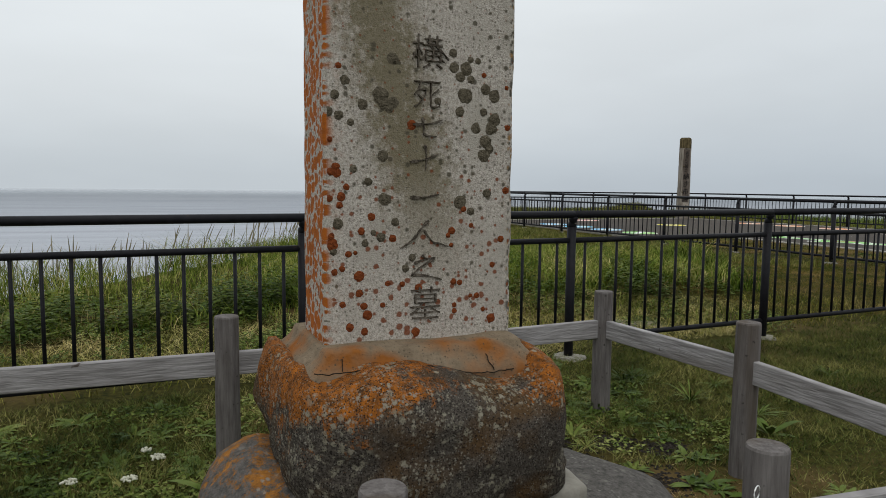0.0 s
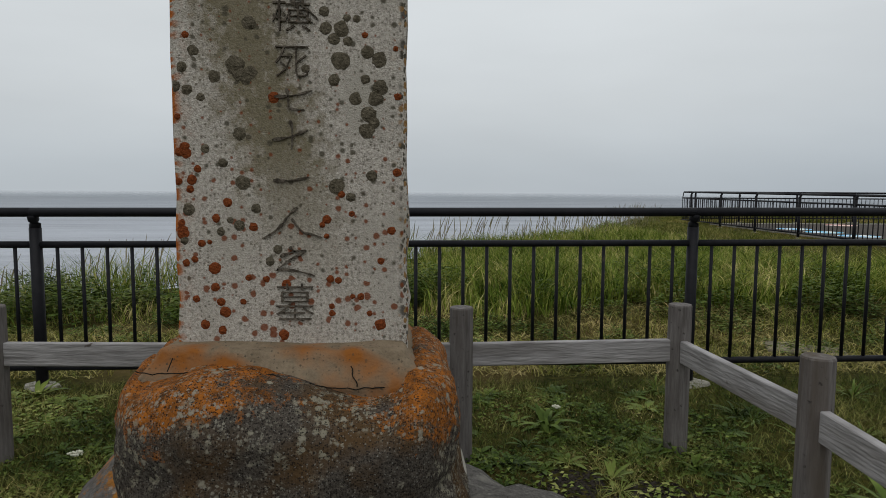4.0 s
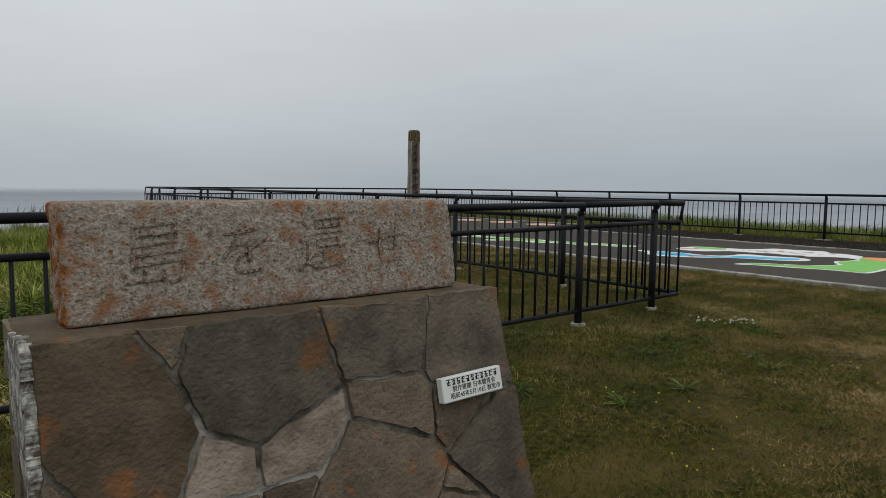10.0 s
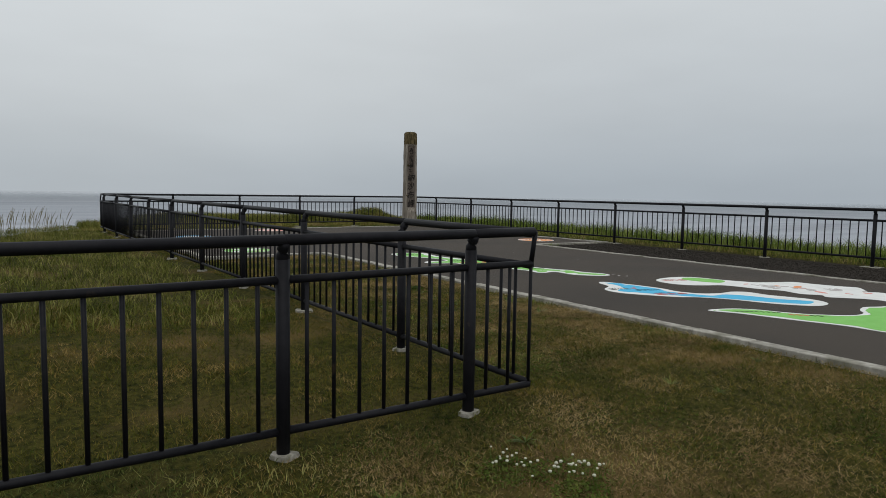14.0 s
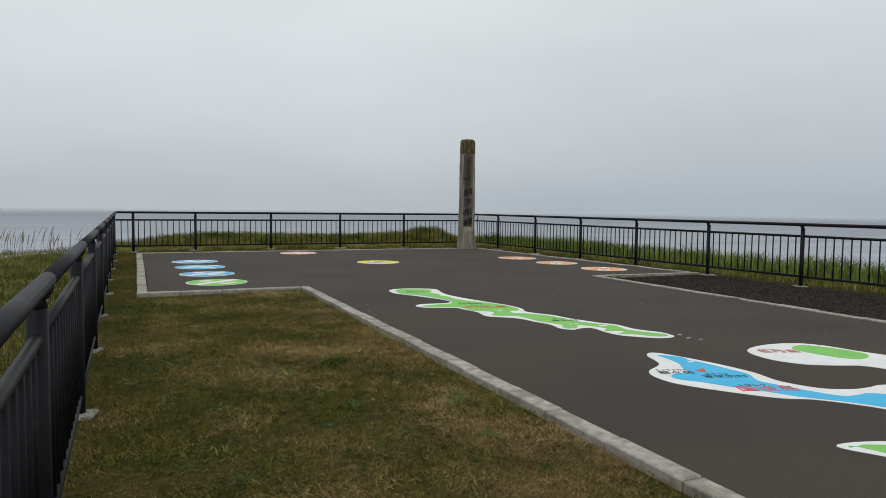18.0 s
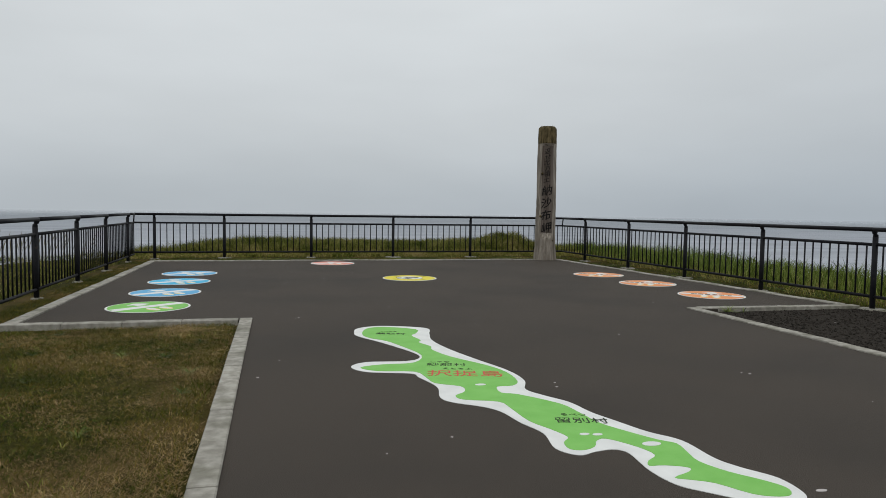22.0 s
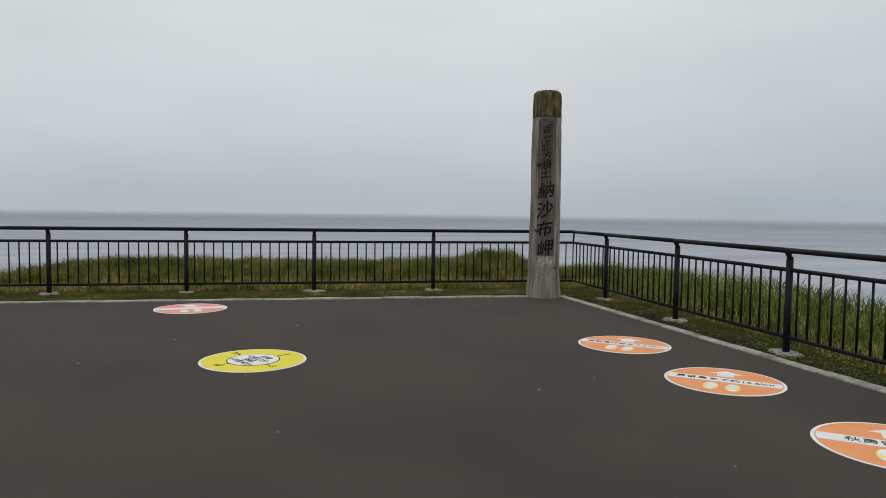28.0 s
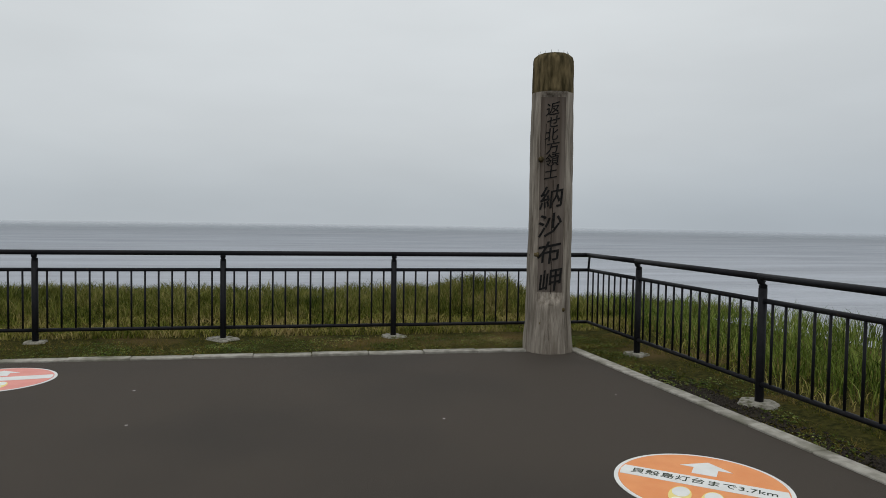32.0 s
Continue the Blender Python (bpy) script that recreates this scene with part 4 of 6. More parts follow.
RUST_EAST = [(-0.024, 1.013, 0.014), (0.094, 1.201, 0.013), (0.081, 1.186, 0.009), (0.093, 1.153, 0.008), (0.166, 1.218, 0.009), (0.28, 1.17, 0.012), (0.249, 1.081, 0.01), (0.103, 1.028, 0.011), (0.126, 1.024, 0.01), (0.167, 0.977, 0.008), (0.191, 0.976, 0.011), (0.108, 0.927, 0.01), (0.216, 0.927, 0.009), (0.247, 0.894, 0.017), (0.136, 1.274, 0.011), (-0.032, 0.864, 0.015), (0.296, 1.337, 0.013), (0.298, 1.552, 0.011), (0.292, 1.686, 0.008), (0.205, 1.722, 0.009), (0.107, 0.948, 0.009)]
lichen(GREY_WEST + GREY_EAST, M_GREYLICHEN, "dark grey lichen", 4.0)
lichen(RUST_WEST + RUST_EAST, M_RUSTLICHEN, "rust-red lichen", 9.0)


def rock_bm(cx, cy, cz, rx, ry, rz, seed, power=2.6, rough=0.07, sub=4):
    bm = bmesh.new()
    bmesh.ops.create_icosphere(bm, subdivisions=sub, radius=1)
    for v in bm.verts:
        d = v.co.normalized()
        k = (abs(d.x) ** power + abs(d.y) ** power + abs(d.z) ** power) ** (-1 / power)
        k *= 1 + rough * noise.noise(d * 1.7 + Vector((seed, 0, 0))) + rough * 0.4 * noise.noise(d * 6 + Vector((0, seed, 0)))
        v.co = Vector((cx + d.x * k * rx, cy + d.y * k * ry, cz + d.z * k * rz))
    return bm


bm = rock_bm(-0.535, 7.03, 0.352, 0.495, 0.475, 0.272, 3.0, 4.0, 0.07, 5)
for v in bm.verts:
    if v.co.z < 0.38:
        k = (0.38 - v.co.z) / 0.25
        s = 1 - (0.17 if v.co.x < -0.535 else -0.09) * k
        v.co.x, v.co.y = -0.535 + (v.co.x + 0.535) * s, 7.03 + (v.co.y - 7.03) * (1 - 0.12 * k)
    else:
        up = smooth01((v.co.z - 0.42) / 0.15)
        d = v.co.x + 0.555
        ear = 0.05 * smooth01((-d - 0.34) / 0.08) + 0.085 * smooth01((d - 0.3) / 0.1)
        v.co.z += (ear - 0.1 * (v.co.x + 0.42) + 0.014 * math.cos(math.tau * (v.co.x + 0.64) / 0.52)) * up
    v.co += 0.012 * noise.noise_vector(v.co * 9) + 0.006 * noise.noise_vector(v.co * 28)
part("boulder", local(bm, monument), M_BOULDER, monument, "dark boulder with orange lichen", smooth=True)
bm = box_bm(-0.955, -0.14, 6.74, 7.32, 0.5, 0.702, 0.025, 3)
bmesh.ops.subdivide_edges(bm, edges=[e for e in bm.edges if e.calc_length() > 0.1], cuts=9, use_grid_fill=True)
for v in bm.verts:
    s = 1 - 0.15 * smooth01((v.co.z - 0.6) / 0.09)
    v.co.x, v.co.y = -0.527 + (v.co.x + 0.527) * s, 7.04 + (v.co.y - 7.04) * s
    v.co += 0.01 * noise.noise_vector(v.co * 8)
collar = part("cement_collar", local(bm, monument), M_CEMENT, monument, "cracked cement collar stained orange", smooth=True)
for pts in ([(x, 6.736 - 0.004 * math.sin(9 * x), 0.667 - 0.085 * (x + 0.93) + 0.0145 * math.cos(math.tau * (x + 0.64) / 0.52) + 0.005 * noise.noise(Vector((x * 40, 0, 4)))) for x in (-0.93 + 0.67 * k / 60 for k in range(61))], [(-0.335 - 0.02 * t + 0.003 * math.sin(9 * t), 6.737 + 0.028 * t, 0.61 + 0.05 * t) for t in (k / 8 for k in range(9))], [(-0.845 + 0.006 * t, 6.737 + 0.028 * t, 0.655 + 0.03 * t) for t in (k / 8 for k in range(9))]):
    part("crack", local(tube(bmesh.new(), pts, 0.0017, 6), monument), M_CRACK, collar, "dark crack in the cement")
bm = box_bm(-0.98, 0.0, 6.66, 7.4, -0.05, 0.2, 0.02, 2)
bmesh.ops.subdivide_edges(bm, edges=[e for e in bm.edges if e.calc_length() > 0.15], cuts=6, use_grid_fill=True)
for v in bm.verts:
    v.co += 0.02 * noise.noise_vector(v.co * 5)
part("cement_bed", local(bm, monument), M_PALECEM, monument, "pale cement bed under the boulder", smooth=True)
for k, (cx, cy, rx, ry, rz) in enumerate(((-0.98, 7.08, 0.3, 0.4, 0.42), (0.1, 6.95, 0.45, 0.5, 0.2), (-0.4, 7.4, 0.6, 0.4, 0.2), (-0.45, 6.62, 0.5, 0.25, 0.16))):
    part("plinth_rock", local(rock_bm(cx, cy, -0.1, rx, ry, rz, 9.0 + k, 2.4, 0.12, 4), monument), M_PLINTH, monument, "rock crusted with orange lichen", smooth=True)

# ---- wooden fence round the monument ----
enclosure = thing("wooden_fence", "low weathered wooden post-and-board fence around the monument", "fence", at=(-0.48, 7.05, -0.14))
FP = [(-2.12, 8.1), (-1.05, 8.06), (0.05, 8.05), (1.125, 8.12), (1.19, 7.1), (1.22, 5.93), (0.12, 6.05), (-0.9, 6.18), (-2.1, 6.1), (-2.12, 7.06)]
bm = tube(bmesh.new(), [(0, 0, 0), (0, 0, 0.75), (0, 0, 0.757)], [0.057, 0.0555, 0.052], 24)
for e in bm.edges:
    e.smooth = len(e.link_faces) == 2 and max(len(f.verts) for f in e.link_faces) == 4 and not all(v.co.z > 0.745 for v in e.verts)
WPOST = mesh_of("fence_post", bm, M_WOOD)
for x, y in FP:
    link_mesh("fence_post", WPOST, M_WOOD, enclosure, "round grey timber post", pose(x + 0.48, y - 7.05, -0.02 if y > 6.5 else -0.077, 0, 0, 70 * x))
for (ax, ay), (bx, by) in zip(FP, FP[1:] + FP[:1]):
    d = math.hypot(bx - ax, by - ay)
    bm = box_bm(0.045, d - 0.045, -0.018, 0.018, 0.455, 0.565, 0.004)
    low = (0 if ay > 6.5 else -0.057, 0 if by > 6.5 else -0.057)
    for v in bm.verts:
        v.co.z += lerp(*low, v.co.x / d) + 0.002 * math.sin(9 * v.co.x)
    part("board", bm, M_BOARD, enclosure, "", pose(ax + 0.48, ay - 7.05, 0, 0, 0, math.degrees(math.atan2(by - ay, bx - ax))))

bm = tube(bmesh.new(), [(0.017 * math.cos(q), 0.0, 0.017 * math.sin(q)) for q in (k * math.tau / 12 for k in range(13))], 0.002, 6)
part("wire_loop", bm, M_PLAQUE, enclosure, "small wire loop on a post", pose(0.12 + 0.48 - 0.064, 6.02 - 7.05, 0.575, 0, 0, 20), smooth=True)

# ---- second monument: flagstone base, granite block, plaque ----
base = thing("flagstone_plinth", "sloping plinth clad in irregular brown flagstones", "plinth", at=(3.87, 6.95, -0.1))


def clip(poly, nx, ny, c):
    """The part of a polygon where nx x + ny y <= c."""
    out = []
    for (ax, ay), (bx, by) in zip(poly, poly[1:] + poly[:1]):
        da, db = nx * ax + ny * ay - c, nx * bx + ny * by - c
        if da <= 0:
            out.append((ax, ay))
        if da * db < 0:
            t = da / (da - db)
            out.append((ax + t * (bx - ax), ay + t * (by - ay)))
    return out


def cells(seeds, outline, gap):
    """Irregular pieces round seeds (u, v, weight) inside an outline."""
    for i, (px, py, pw) in enumerate(seeds):
        poly = list(outline)
        for j, (qx, qy, qw) in enumerate(seeds):
            if i == j or not poly:
                continue
            dx, dy = qx - px, qy - py
            d = math.hypot(dx, dy)
            poly = clip(poly, dx / d, dy / d, (dx * (px + qx) + dy * (py + qy) + pw * abs(pw) - qw * abs(qw)) / 2 / d - gap)
        if len(poly) > 2:
            yield poly


def flagstone(poly, plane, parent, seed, material=None):
    """A flat stone with chipped edges; plane maps (u, v, height) to the world."""
    cx, cy = sum(p[0] for p in poly) / len(poly), sum(p[1] for p in poly) / len(poly)
    ring = []
    for (ax, ay), (bx, by) in zip(poly, poly[1:] + poly[:1]):
        n = max(1, int(math.hypot(bx - ax, by - ay) / 0.02))
        for k in range(n):
            x, y = lerp(ax, bx, k / n), lerp(ay, by, k / n)
            w = 0.009 * noise.noise_vector(Vector((x * 7, y * 7, 2.5))) + 0.007 * noise.noise_vector(Vector((x * 24, y * 24, 8.5))) + 0.006 * noise.noise_vector(Vector((x * 60, y * 60, 3.5 + seed)))
            ring.append((x + w.x, y + w.y))
    h = 0.008 + 0.014 * ((seed * 0.618) % 1)
    size = max(0.05, max(math.hypot(x - cx, y - cy) for x, y in ring))
    k1, k2 = 0.0008 / size, 0.0028 / size
    bm = bmesh.new()
    low = [bm.verts.new(plane(x, y, -0.01)) for x, y in ring]
    mid = [bm.verts.new(plane(lerp(x, cx, k1), lerp(y, cy, k1), h * 0.8)) for x, y in ring]
    top = [bm.verts.new(plane(lerp(x, cx, k2), lerp(y, cy, k2), h + 0.005 * noise.noise(Vector((x * 9, y * 9, seed))))) for x, y in ring]
    n = len(ring)
    for q, w in ((low, mid), (mid, top)):
        for k in range(n):
            bm.faces.new((q[k], q[(k + 1) % n], w[(k + 1) % n], w[k]))
    bm.faces.new(top)
    return part("flagstone", local(bm, base), material or M_PAVE, parent)


def front_plane(u, v, h):
    return Vector((u, 6.79 - 0.2 * (0.87 - v) / 0.97 - h, v))


def left_plane(u, v, h):
    return Vector((3.24 - h, u, v))


def right_plane(u, v, h):
    return Vector((4.53 + 0.08 * (0.87 - v) + h, u, v))


bm = bmesh.new()
vs = [bm.verts.new(p) for p in ((3.24, 6.585, -0.15), (4.61, 6.585, -0.15), (4.61, 6.985, -0.15), (3.24, 6.985, -0.15), (3.24, 6.785, 0.865), (4.53, 6.785, 0.865), (4.53, 7.11, 0.865), (3.24, 7.11, 0.865))]
for f in ((0, 1, 5, 4), (1, 2, 6, 5), (2, 3, 7, 6), (3, 0, 4, 7), (4, 5, 6, 7), (3, 2, 1, 0)):
    bm.faces.new([vs[i] for i in f])
part("core", local(bm, base), M_MORTAR, base, "grey mortar core")
FRONT_SEEDS = [(3.392, 0.635, 0.136), (3.606, 0.792, -0.068), (3.706, 0.747, 0.155), (4.129, 0.853, 0.167), (4.412, 0.785, 0.197), (4.115, 0.586, 0.018), (4.352, 0.579, -0.026), (4.461, 0.411, 0.082), (3.61, 0.539, 0.028), (3.789, 0.54, 0.062), (3.789, 0.52, 0.036), (4.022, 0.355, 0.178), (4.257, 0.143, 0.145), (4.284, 0.228, -0.018), (3.296, 0.54, 0.041), (3.162, 0.285, 0.222), (3.515, 0.344, -0.025), (3.486, 0.181, 0.157), (3.698, 0.188, 0.16), (3.611, 0.515, -0.047), (4.058, 0.09, 0.066), (3.32, -0.1, 0.06), (3.78, -0.12, 0.07)]
PALE, RUSTED, SLATE = (8, 9, 16, 17), (0, 15), (2, 3, 4, 7)
for i, poly in enumerate(cells(FRONT_SEEDS, [(3.235, -0.13), (4.61, -0.13), (4.54, 0.875), (3.235, 0.875)], 0.0075)):
    flagstone(poly, front_plane, base, i + 1, M_PAVE_PALE if i in PALE else M_PAVE_RUST if i in RUSTED else M_PAVE_SLATE if i in SLATE else M_PAVE)
SIDE_SEEDS = [(7.052, 0.789, 0.03), (7.04, 0.68, 0.04), (6.874, 0.75, 0.1), (7.01, 0.525, 0.06), (6.85, 0.55, 0.1), (6.995, 0.345, 0.04), (6.922, 0.415, 0.0), (6.795, 0.361, 0.09), (6.968, 0.2, 0.07), (6.84, 0.15, 0.03), (6.735, 0.2, 0.06), (6.952, 0.05, 0.04), (6.74, 0.02, 0.05), (6.84, -0.04, 0.04)]
SIDE_OUTLINE = [(6.6, -0.13), (6.985, -0.13), (7.11, 0.87), (6.795, 0.87)]
for i, poly in enumerate(cells(SIDE_SEEDS, SIDE_OUTLINE, 0.006)):
    flagstone(poly, left_plane, base, i + 40, M_LIME if i == 2 else M_PAVE_SLATE if i % 3 else M_PAVE)
for i, poly in enumerate(cells(SIDE_SEEDS, SIDE_OUTLINE, 0.006)):
    flagstone(poly, right_plane, base, i + 60)


def lime(plane, loop, h, name, label):
    """A crust of leached lime lying on the stones."""
    pts = [(p.x + 0.016 * noise.noise(Vector((p.x * 45, p.y * 45, 1))) + 0.007 * noise.noise(Vector((p.x * 130, p.y * 130, 5))), p.y + 0.016 * noise.noise(Vector((p.x * 45, p.y * 45, 7))) + 0.007 * noise.noise(Vector((p.x * 130, p.y * 130, 9)))) for p in smooth_loop([(*p, 0) for p in loop], 30)]
    bm = slab_bm(pts, 0.0, 1.0)
    for v in bm.verts:
        v.co = plane(v.co.x, v.co.y, v.co.z * (h + 0.001 * noise.noise(Vector((v.co.x * 20, v.co.y * 20, 3)))))
    part(name, local(bm, base), M_LIME, base, label)


lime(left_plane, [(6.79, 0.868), (6.9, 0.866), (7.0, 0.83), (6.965, 0.78), (6.93, 0.7), (6.865, 0.62), (6.77, 0.57), (6.735, 0.6), (6.75, 0.68), (6.775, 0.8)], 0.0245, "lime_crust", "white lime crust at the plinth corner")
lime(left_plane, [(6.745, 0.6), (6.765, 0.57), (6.735, 0.46), (6.712, 0.38), (6.7, 0.33), (6.682, 0.34), (6.695, 0.41), (6.715, 0.48)], 0.0245, "lime_crust", "white lime crust at the plinth corner")
bm = box_bm(3.23, 4.54, 6.785, 7.115, 0.855, 0.876, 0.006)
part("cap_mortar", local(bm, base), M_PAVE_RUST, base, "rust-stained mortar cap")

block = thing("inscribed_block", "rusty granite block with a carved inscription on the plinth", "monument", at=(3.885, 6.99, 0.878))
bm = box_bm(3.318, 4.455, 6.875, 7.03, 0.878, 1.158, 0.012, 2)
bmesh.ops.subdivide_edges(bm, edges=[e for e in bm.edges if e.calc_length() > 0.1], cuts=10, use_grid_fill=True)
for v in bm.verts:
    v.co.y += 0.19 * (v.co.z - 0.878)
    v.co += 0.006 * noise.noise_vector(v.co * 22) + 0.004 * noise.noise_vector(v.co * 60)
stone = part("stone", local(bm, block), M_RUST, block, smooth=True)

plaque = thing("plaque", "small white plaque with black writing on the flagstones", "plaque", at=(4.367, 6.703, 0.607))
plaque.rotation_euler = (radians(-12), radians(-1), 0)
plate = part("plate", box_bm(-0.118, 0.118, -0.014, 0.014, -0.037, 0.037, 0.003), M_PLAQUE, plaque)

for k, (w, words) in enumerate(((0, ""), (0.024, "製作寄贈 日本健青会"), (0.02, "昭和45年5月10日 根室市"))):
    z = 0.02 - 0.02 * k
    if words:
        lettering("writing", words, 0.0185, M_INK, plate, pose(0.004 * k, -0.0145, z - 0.001, 90, 0, 0), 0.0004)
    else:
        for q in range(11):
            x = -0.1 + 0.0185 * q
            for u, v, du, dv in ((0.0, 0.009, 0.014, 0.0022), (0.001, 0.001 + 0.003 * (q % 2), 0.012, 0.0022), (0.002, -0.006, 0.011, 0.0022), (0.0055 + 0.003 * math.sin(q * 2), -0.007, 0.0024, 0.018), (0.001 + 0.008 * (q % 3) / 2, -0.007, 0.0022, 0.008)):
                part("writing", box_bm(x + u, x + u + du, -0.0152, -0.0138, z + v - 0.001, z + v - 0.001 + dv), M_INK, plate)
for ch, x, z, size in (("島", -0.365, 0.146, 0.185), ("を", -0.137, 0.146, 0.165), ("還", 0.09, 0.149, 0.165), ("せ", 0.312, 0.14, 0.15)):
    lettering("carved_character", ch, size, M_WORN_SHADE, stone, pose(x, 6.8735 - 6.99 + 0.19 * z, z, 79.2, 0, 0), 0.0028, "worn rusty character with groove shade in its colour", offset=-0.0026, rise=0.1)

# ---- cape marker post ----
pole = thing("cape_marker_post", "tall weathered log marker post with carved dark writing", "marker post", at=(19.43, 27.38, 0))
pole.rotation_euler = (0, 0, radians(-16))
bm = bmesh.new()
rings = []
for k in range(88):
    z = -0.1 + 3.5 * k / 87
    r = lerp(0.262, 0.234, k / 87) * (1 + 0.09 * smooth01((0.5 - z) / 0.5))
    if z > 3.33:
        r *= 1 - 0.25 * ((z - 3.33) / 0.07) ** 2
    ring = []
    for a in range(64):
        th = a * math.tau / 64
        rr = r * (1 + 0.03 * noise.noise(Vector((math.cos(th) * 5, math.sin(th) * 5, z * 0.5))) + 0.03 * noise.noise(Vector((math.cos(th) * 3, math.sin(th) * 3, z * 5))) + 0.055 * noise.noise(Vector((math.cos(th) * 2.5, math.sin(th) * 2.5, z * 1.1))) + 0.05 * noise.noise(Vector((math.cos(th) * 0.9, math.sin(th) * 0.9, z * 0.9))))
        x, y = rr * math.cos(th), rr * math.sin(th)
        if z < 2.93 and abs(x) < 0.145:
            y = max(y, -0.17 - 0.2 * smooth01((0.75 - z) / 0.5))
        ring.append(bm.verts.new((x, y, z)))
    rings.append(ring)
for q, w in zip(rings, rings[1:]):
    for a in range(64):
        bm.faces.new((q[a], q[(a + 1) % 64], w[(a + 1) % 64], w[a]))
bm.faces.new(rings[-1])
log = part("log", bm, M_LOG, pole, "grey weathered log", smooth=True)
log.data.materials.append(M_BARK)
for p in log.data.polygons:
    if p.center.z > 2.95:
        p.material_index = 1
panel = part("writing_panel", box_bm(-0.14, 0.14, -0.178, -0.165, 0.6, 2.9, 0.004), M_PANEL, pole, "dark sunken writing panel")
for k, ch in enumerate("返せ北方領土"):
    lettering("carved_character", ch, 0.158, M_INK, panel, pose(-0.005 + 0.012 * math.sin(2.3 * k), -0.18, 2.755 - 0.143 * k, 90, 0, 0), 0.004, "dark carved character", offset=0.001, rise=0.2)
for k, ch in enumerate("納沙布岬"):
    lettering("carved_character", ch, 0.278, M_INK, panel, pose(0.012 * math.cos(2 * k) - 0.008, -0.18, 1.757 - 0.316 * k, 90, 0, 0), 0.004, "dark carved character", offset=0.003, rise=0.22)
for pts in ([(0.01 + 0.006 * math.sin(9 * t), -0.179, 0.62 + 1.35 * t) for t in (k / 14 for k in range(15))], [(-0.08 + 0.004 * math.sin(7 * t), -0.179, 1.5 + 1.1 * t) for t in (k / 10 for k in range(11))]):
    part("crack", tube(bmesh.new(), pts, 0.0035, 5), M_CRACK, panel, "long drying crack in the wood")
for k, (a, z) in enumerate(((-1.95, 0.34), (-2.3, 1.12), (-0.9, 0.5), (-2.15, 2.2))):
    bm = tube(bmesh.new(), [(0.225 * math.cos(a), 0.225 * math.sin(a), z), (0.262 * math.cos(a), 0.262 * math.sin(a), z)], [0.035, 0.02], 10)
    part("knot", bm, M_BARK, log, "dark knot in the wood", smooth=True)
for k in range(14):
    a = k * math.tau / 14
    part("bird_spike", tube(bmesh.new(), [(0.16 * math.cos(a), 0.16 * math.sin(a), 3.37), (0.17 * math.cos(a), 0.17 * math.sin(a), 3.43)], 0.0018, 4), M_STEEL, pole)


# ---- painted markings ----
def disc(bm, cx, cy, rx, ry, z0, z1, sides=64, rot=0.0):
    top = []
    for k in range(sides):
        a = k * math.tau / sides
        x, y = rx * math.cos(a), ry * math.sin(a)
        top.append((cx + x * math.cos(rot) - y * math.sin(rot), cy + x * math.sin(rot) + y * math.cos(rot)))
    t = [bm.verts.new((x, y, z1)) for x, y in top]
    b = [bm.verts.new((x, y, z0)) for x, y in top]
    bm.faces.new(t)
    for k in range(sides):
        bm.faces.new((t[k], b[k], b[(k + 1) % sides], t[(k + 1) % sides]))
    return bm


def round_marking(x, y, turn, colour, label, words="", size=0.1, feet=True):
    root = thing("floor_marking", label, "floor marking", "round markings on the plaza", at=(x, y, 0))
    root.rotation_euler = (0, 0, radians(turn))
    part("border", disc(bmesh.new(), 0, 0, 0.49, 0.49, 0.0, 0.003), M_WHITE, root, "white rim")
    part("field", disc(bmesh.new(), 0, 0, 0.465, 0.465, 0.003, 0.005), colour, root)
    bm = slab_bm([(-0.45, -0.075), (0.45, -0.075), (0.46, 0), (0.45, 0.075), (-0.45, 0.075), (-0.46, 0)], 0.005, 0.007)
    band = part("band", bm, M_WHITE, root, "white band")
    if words:
        lettering("writing", words, size, M_MAPINK, band, pose(0, 0, 0.008), 0.0005, "black writing")
    bm = slab_bm([(0, 0.36), (0.15, 0.24), (0.07, 0.24), (0.07, 0.13), (-0.07, 0.13), (-0.07, 0.24), (-0.15, 0.24)], 0.005, 0.007)
    part("arrow", bm, M_WHITE, root, "white arrow")
    if feet:
        for s in (-1, 1):
            part("footprint", disc(bmesh.new(), s * 0.085, -0.245, 0.06, 0.125, 0.005, 0.0065, 24), M_FOOT, root, "yellow shoe print")
            part("footprint", disc(bmesh.new(), s * 0.085, -0.205, 0.047, 0.072, 0.0065, 0.008, 24), M_WHITE, root, "white sole print")
            part("footprint", disc(bmesh.new(), s * 0.085, -0.325, 0.034, 0.034, 0.0065, 0.008, 20), M_WHITE, root, "white heel print")
    return root


round_marking(11.13, 24.4, 30, M_SKYBLUE, "round light blue floor marking with white band")
round_marking(11.13, 22.98, 30, M_BLUE, "round sky-blue floor marking with white band")
round_marking(11.13, 21.5, 35, M_SKYBLUE, "round blue floor marking with white band and footprints")
round_marking(11.15, 20.03, 40, M_GREEN, "round green floor marking with white band")
round_marking(13.94, 26.56, 10, M_PINK, "round pink floor marking with arrow and footprints")
round_marking(18.93, 23.38, -38, M_ORANGE, "round orange floor marking naming a lighthouse distance", "貝殻島灯台まで3.7km", 0.085)
round_marking(19.07, 21.78, -38, M_ORANGE, "round orange floor marking naming an island distance", "勇留島まで約16.6km", 0.088)
round_marking(19.18, 20.12, -38, M_ORANGE, "round orange floor marking with writing and footprints", "秋勇留島まで", 0.1)

compass = thing("floor_marking", "round yellow compass marking with coordinates in its centre", "floor marking", "round markings on the plaza", at=(15.05, 23.13, 0))
compass.rotation_euler = (0, 0, radians(-58))
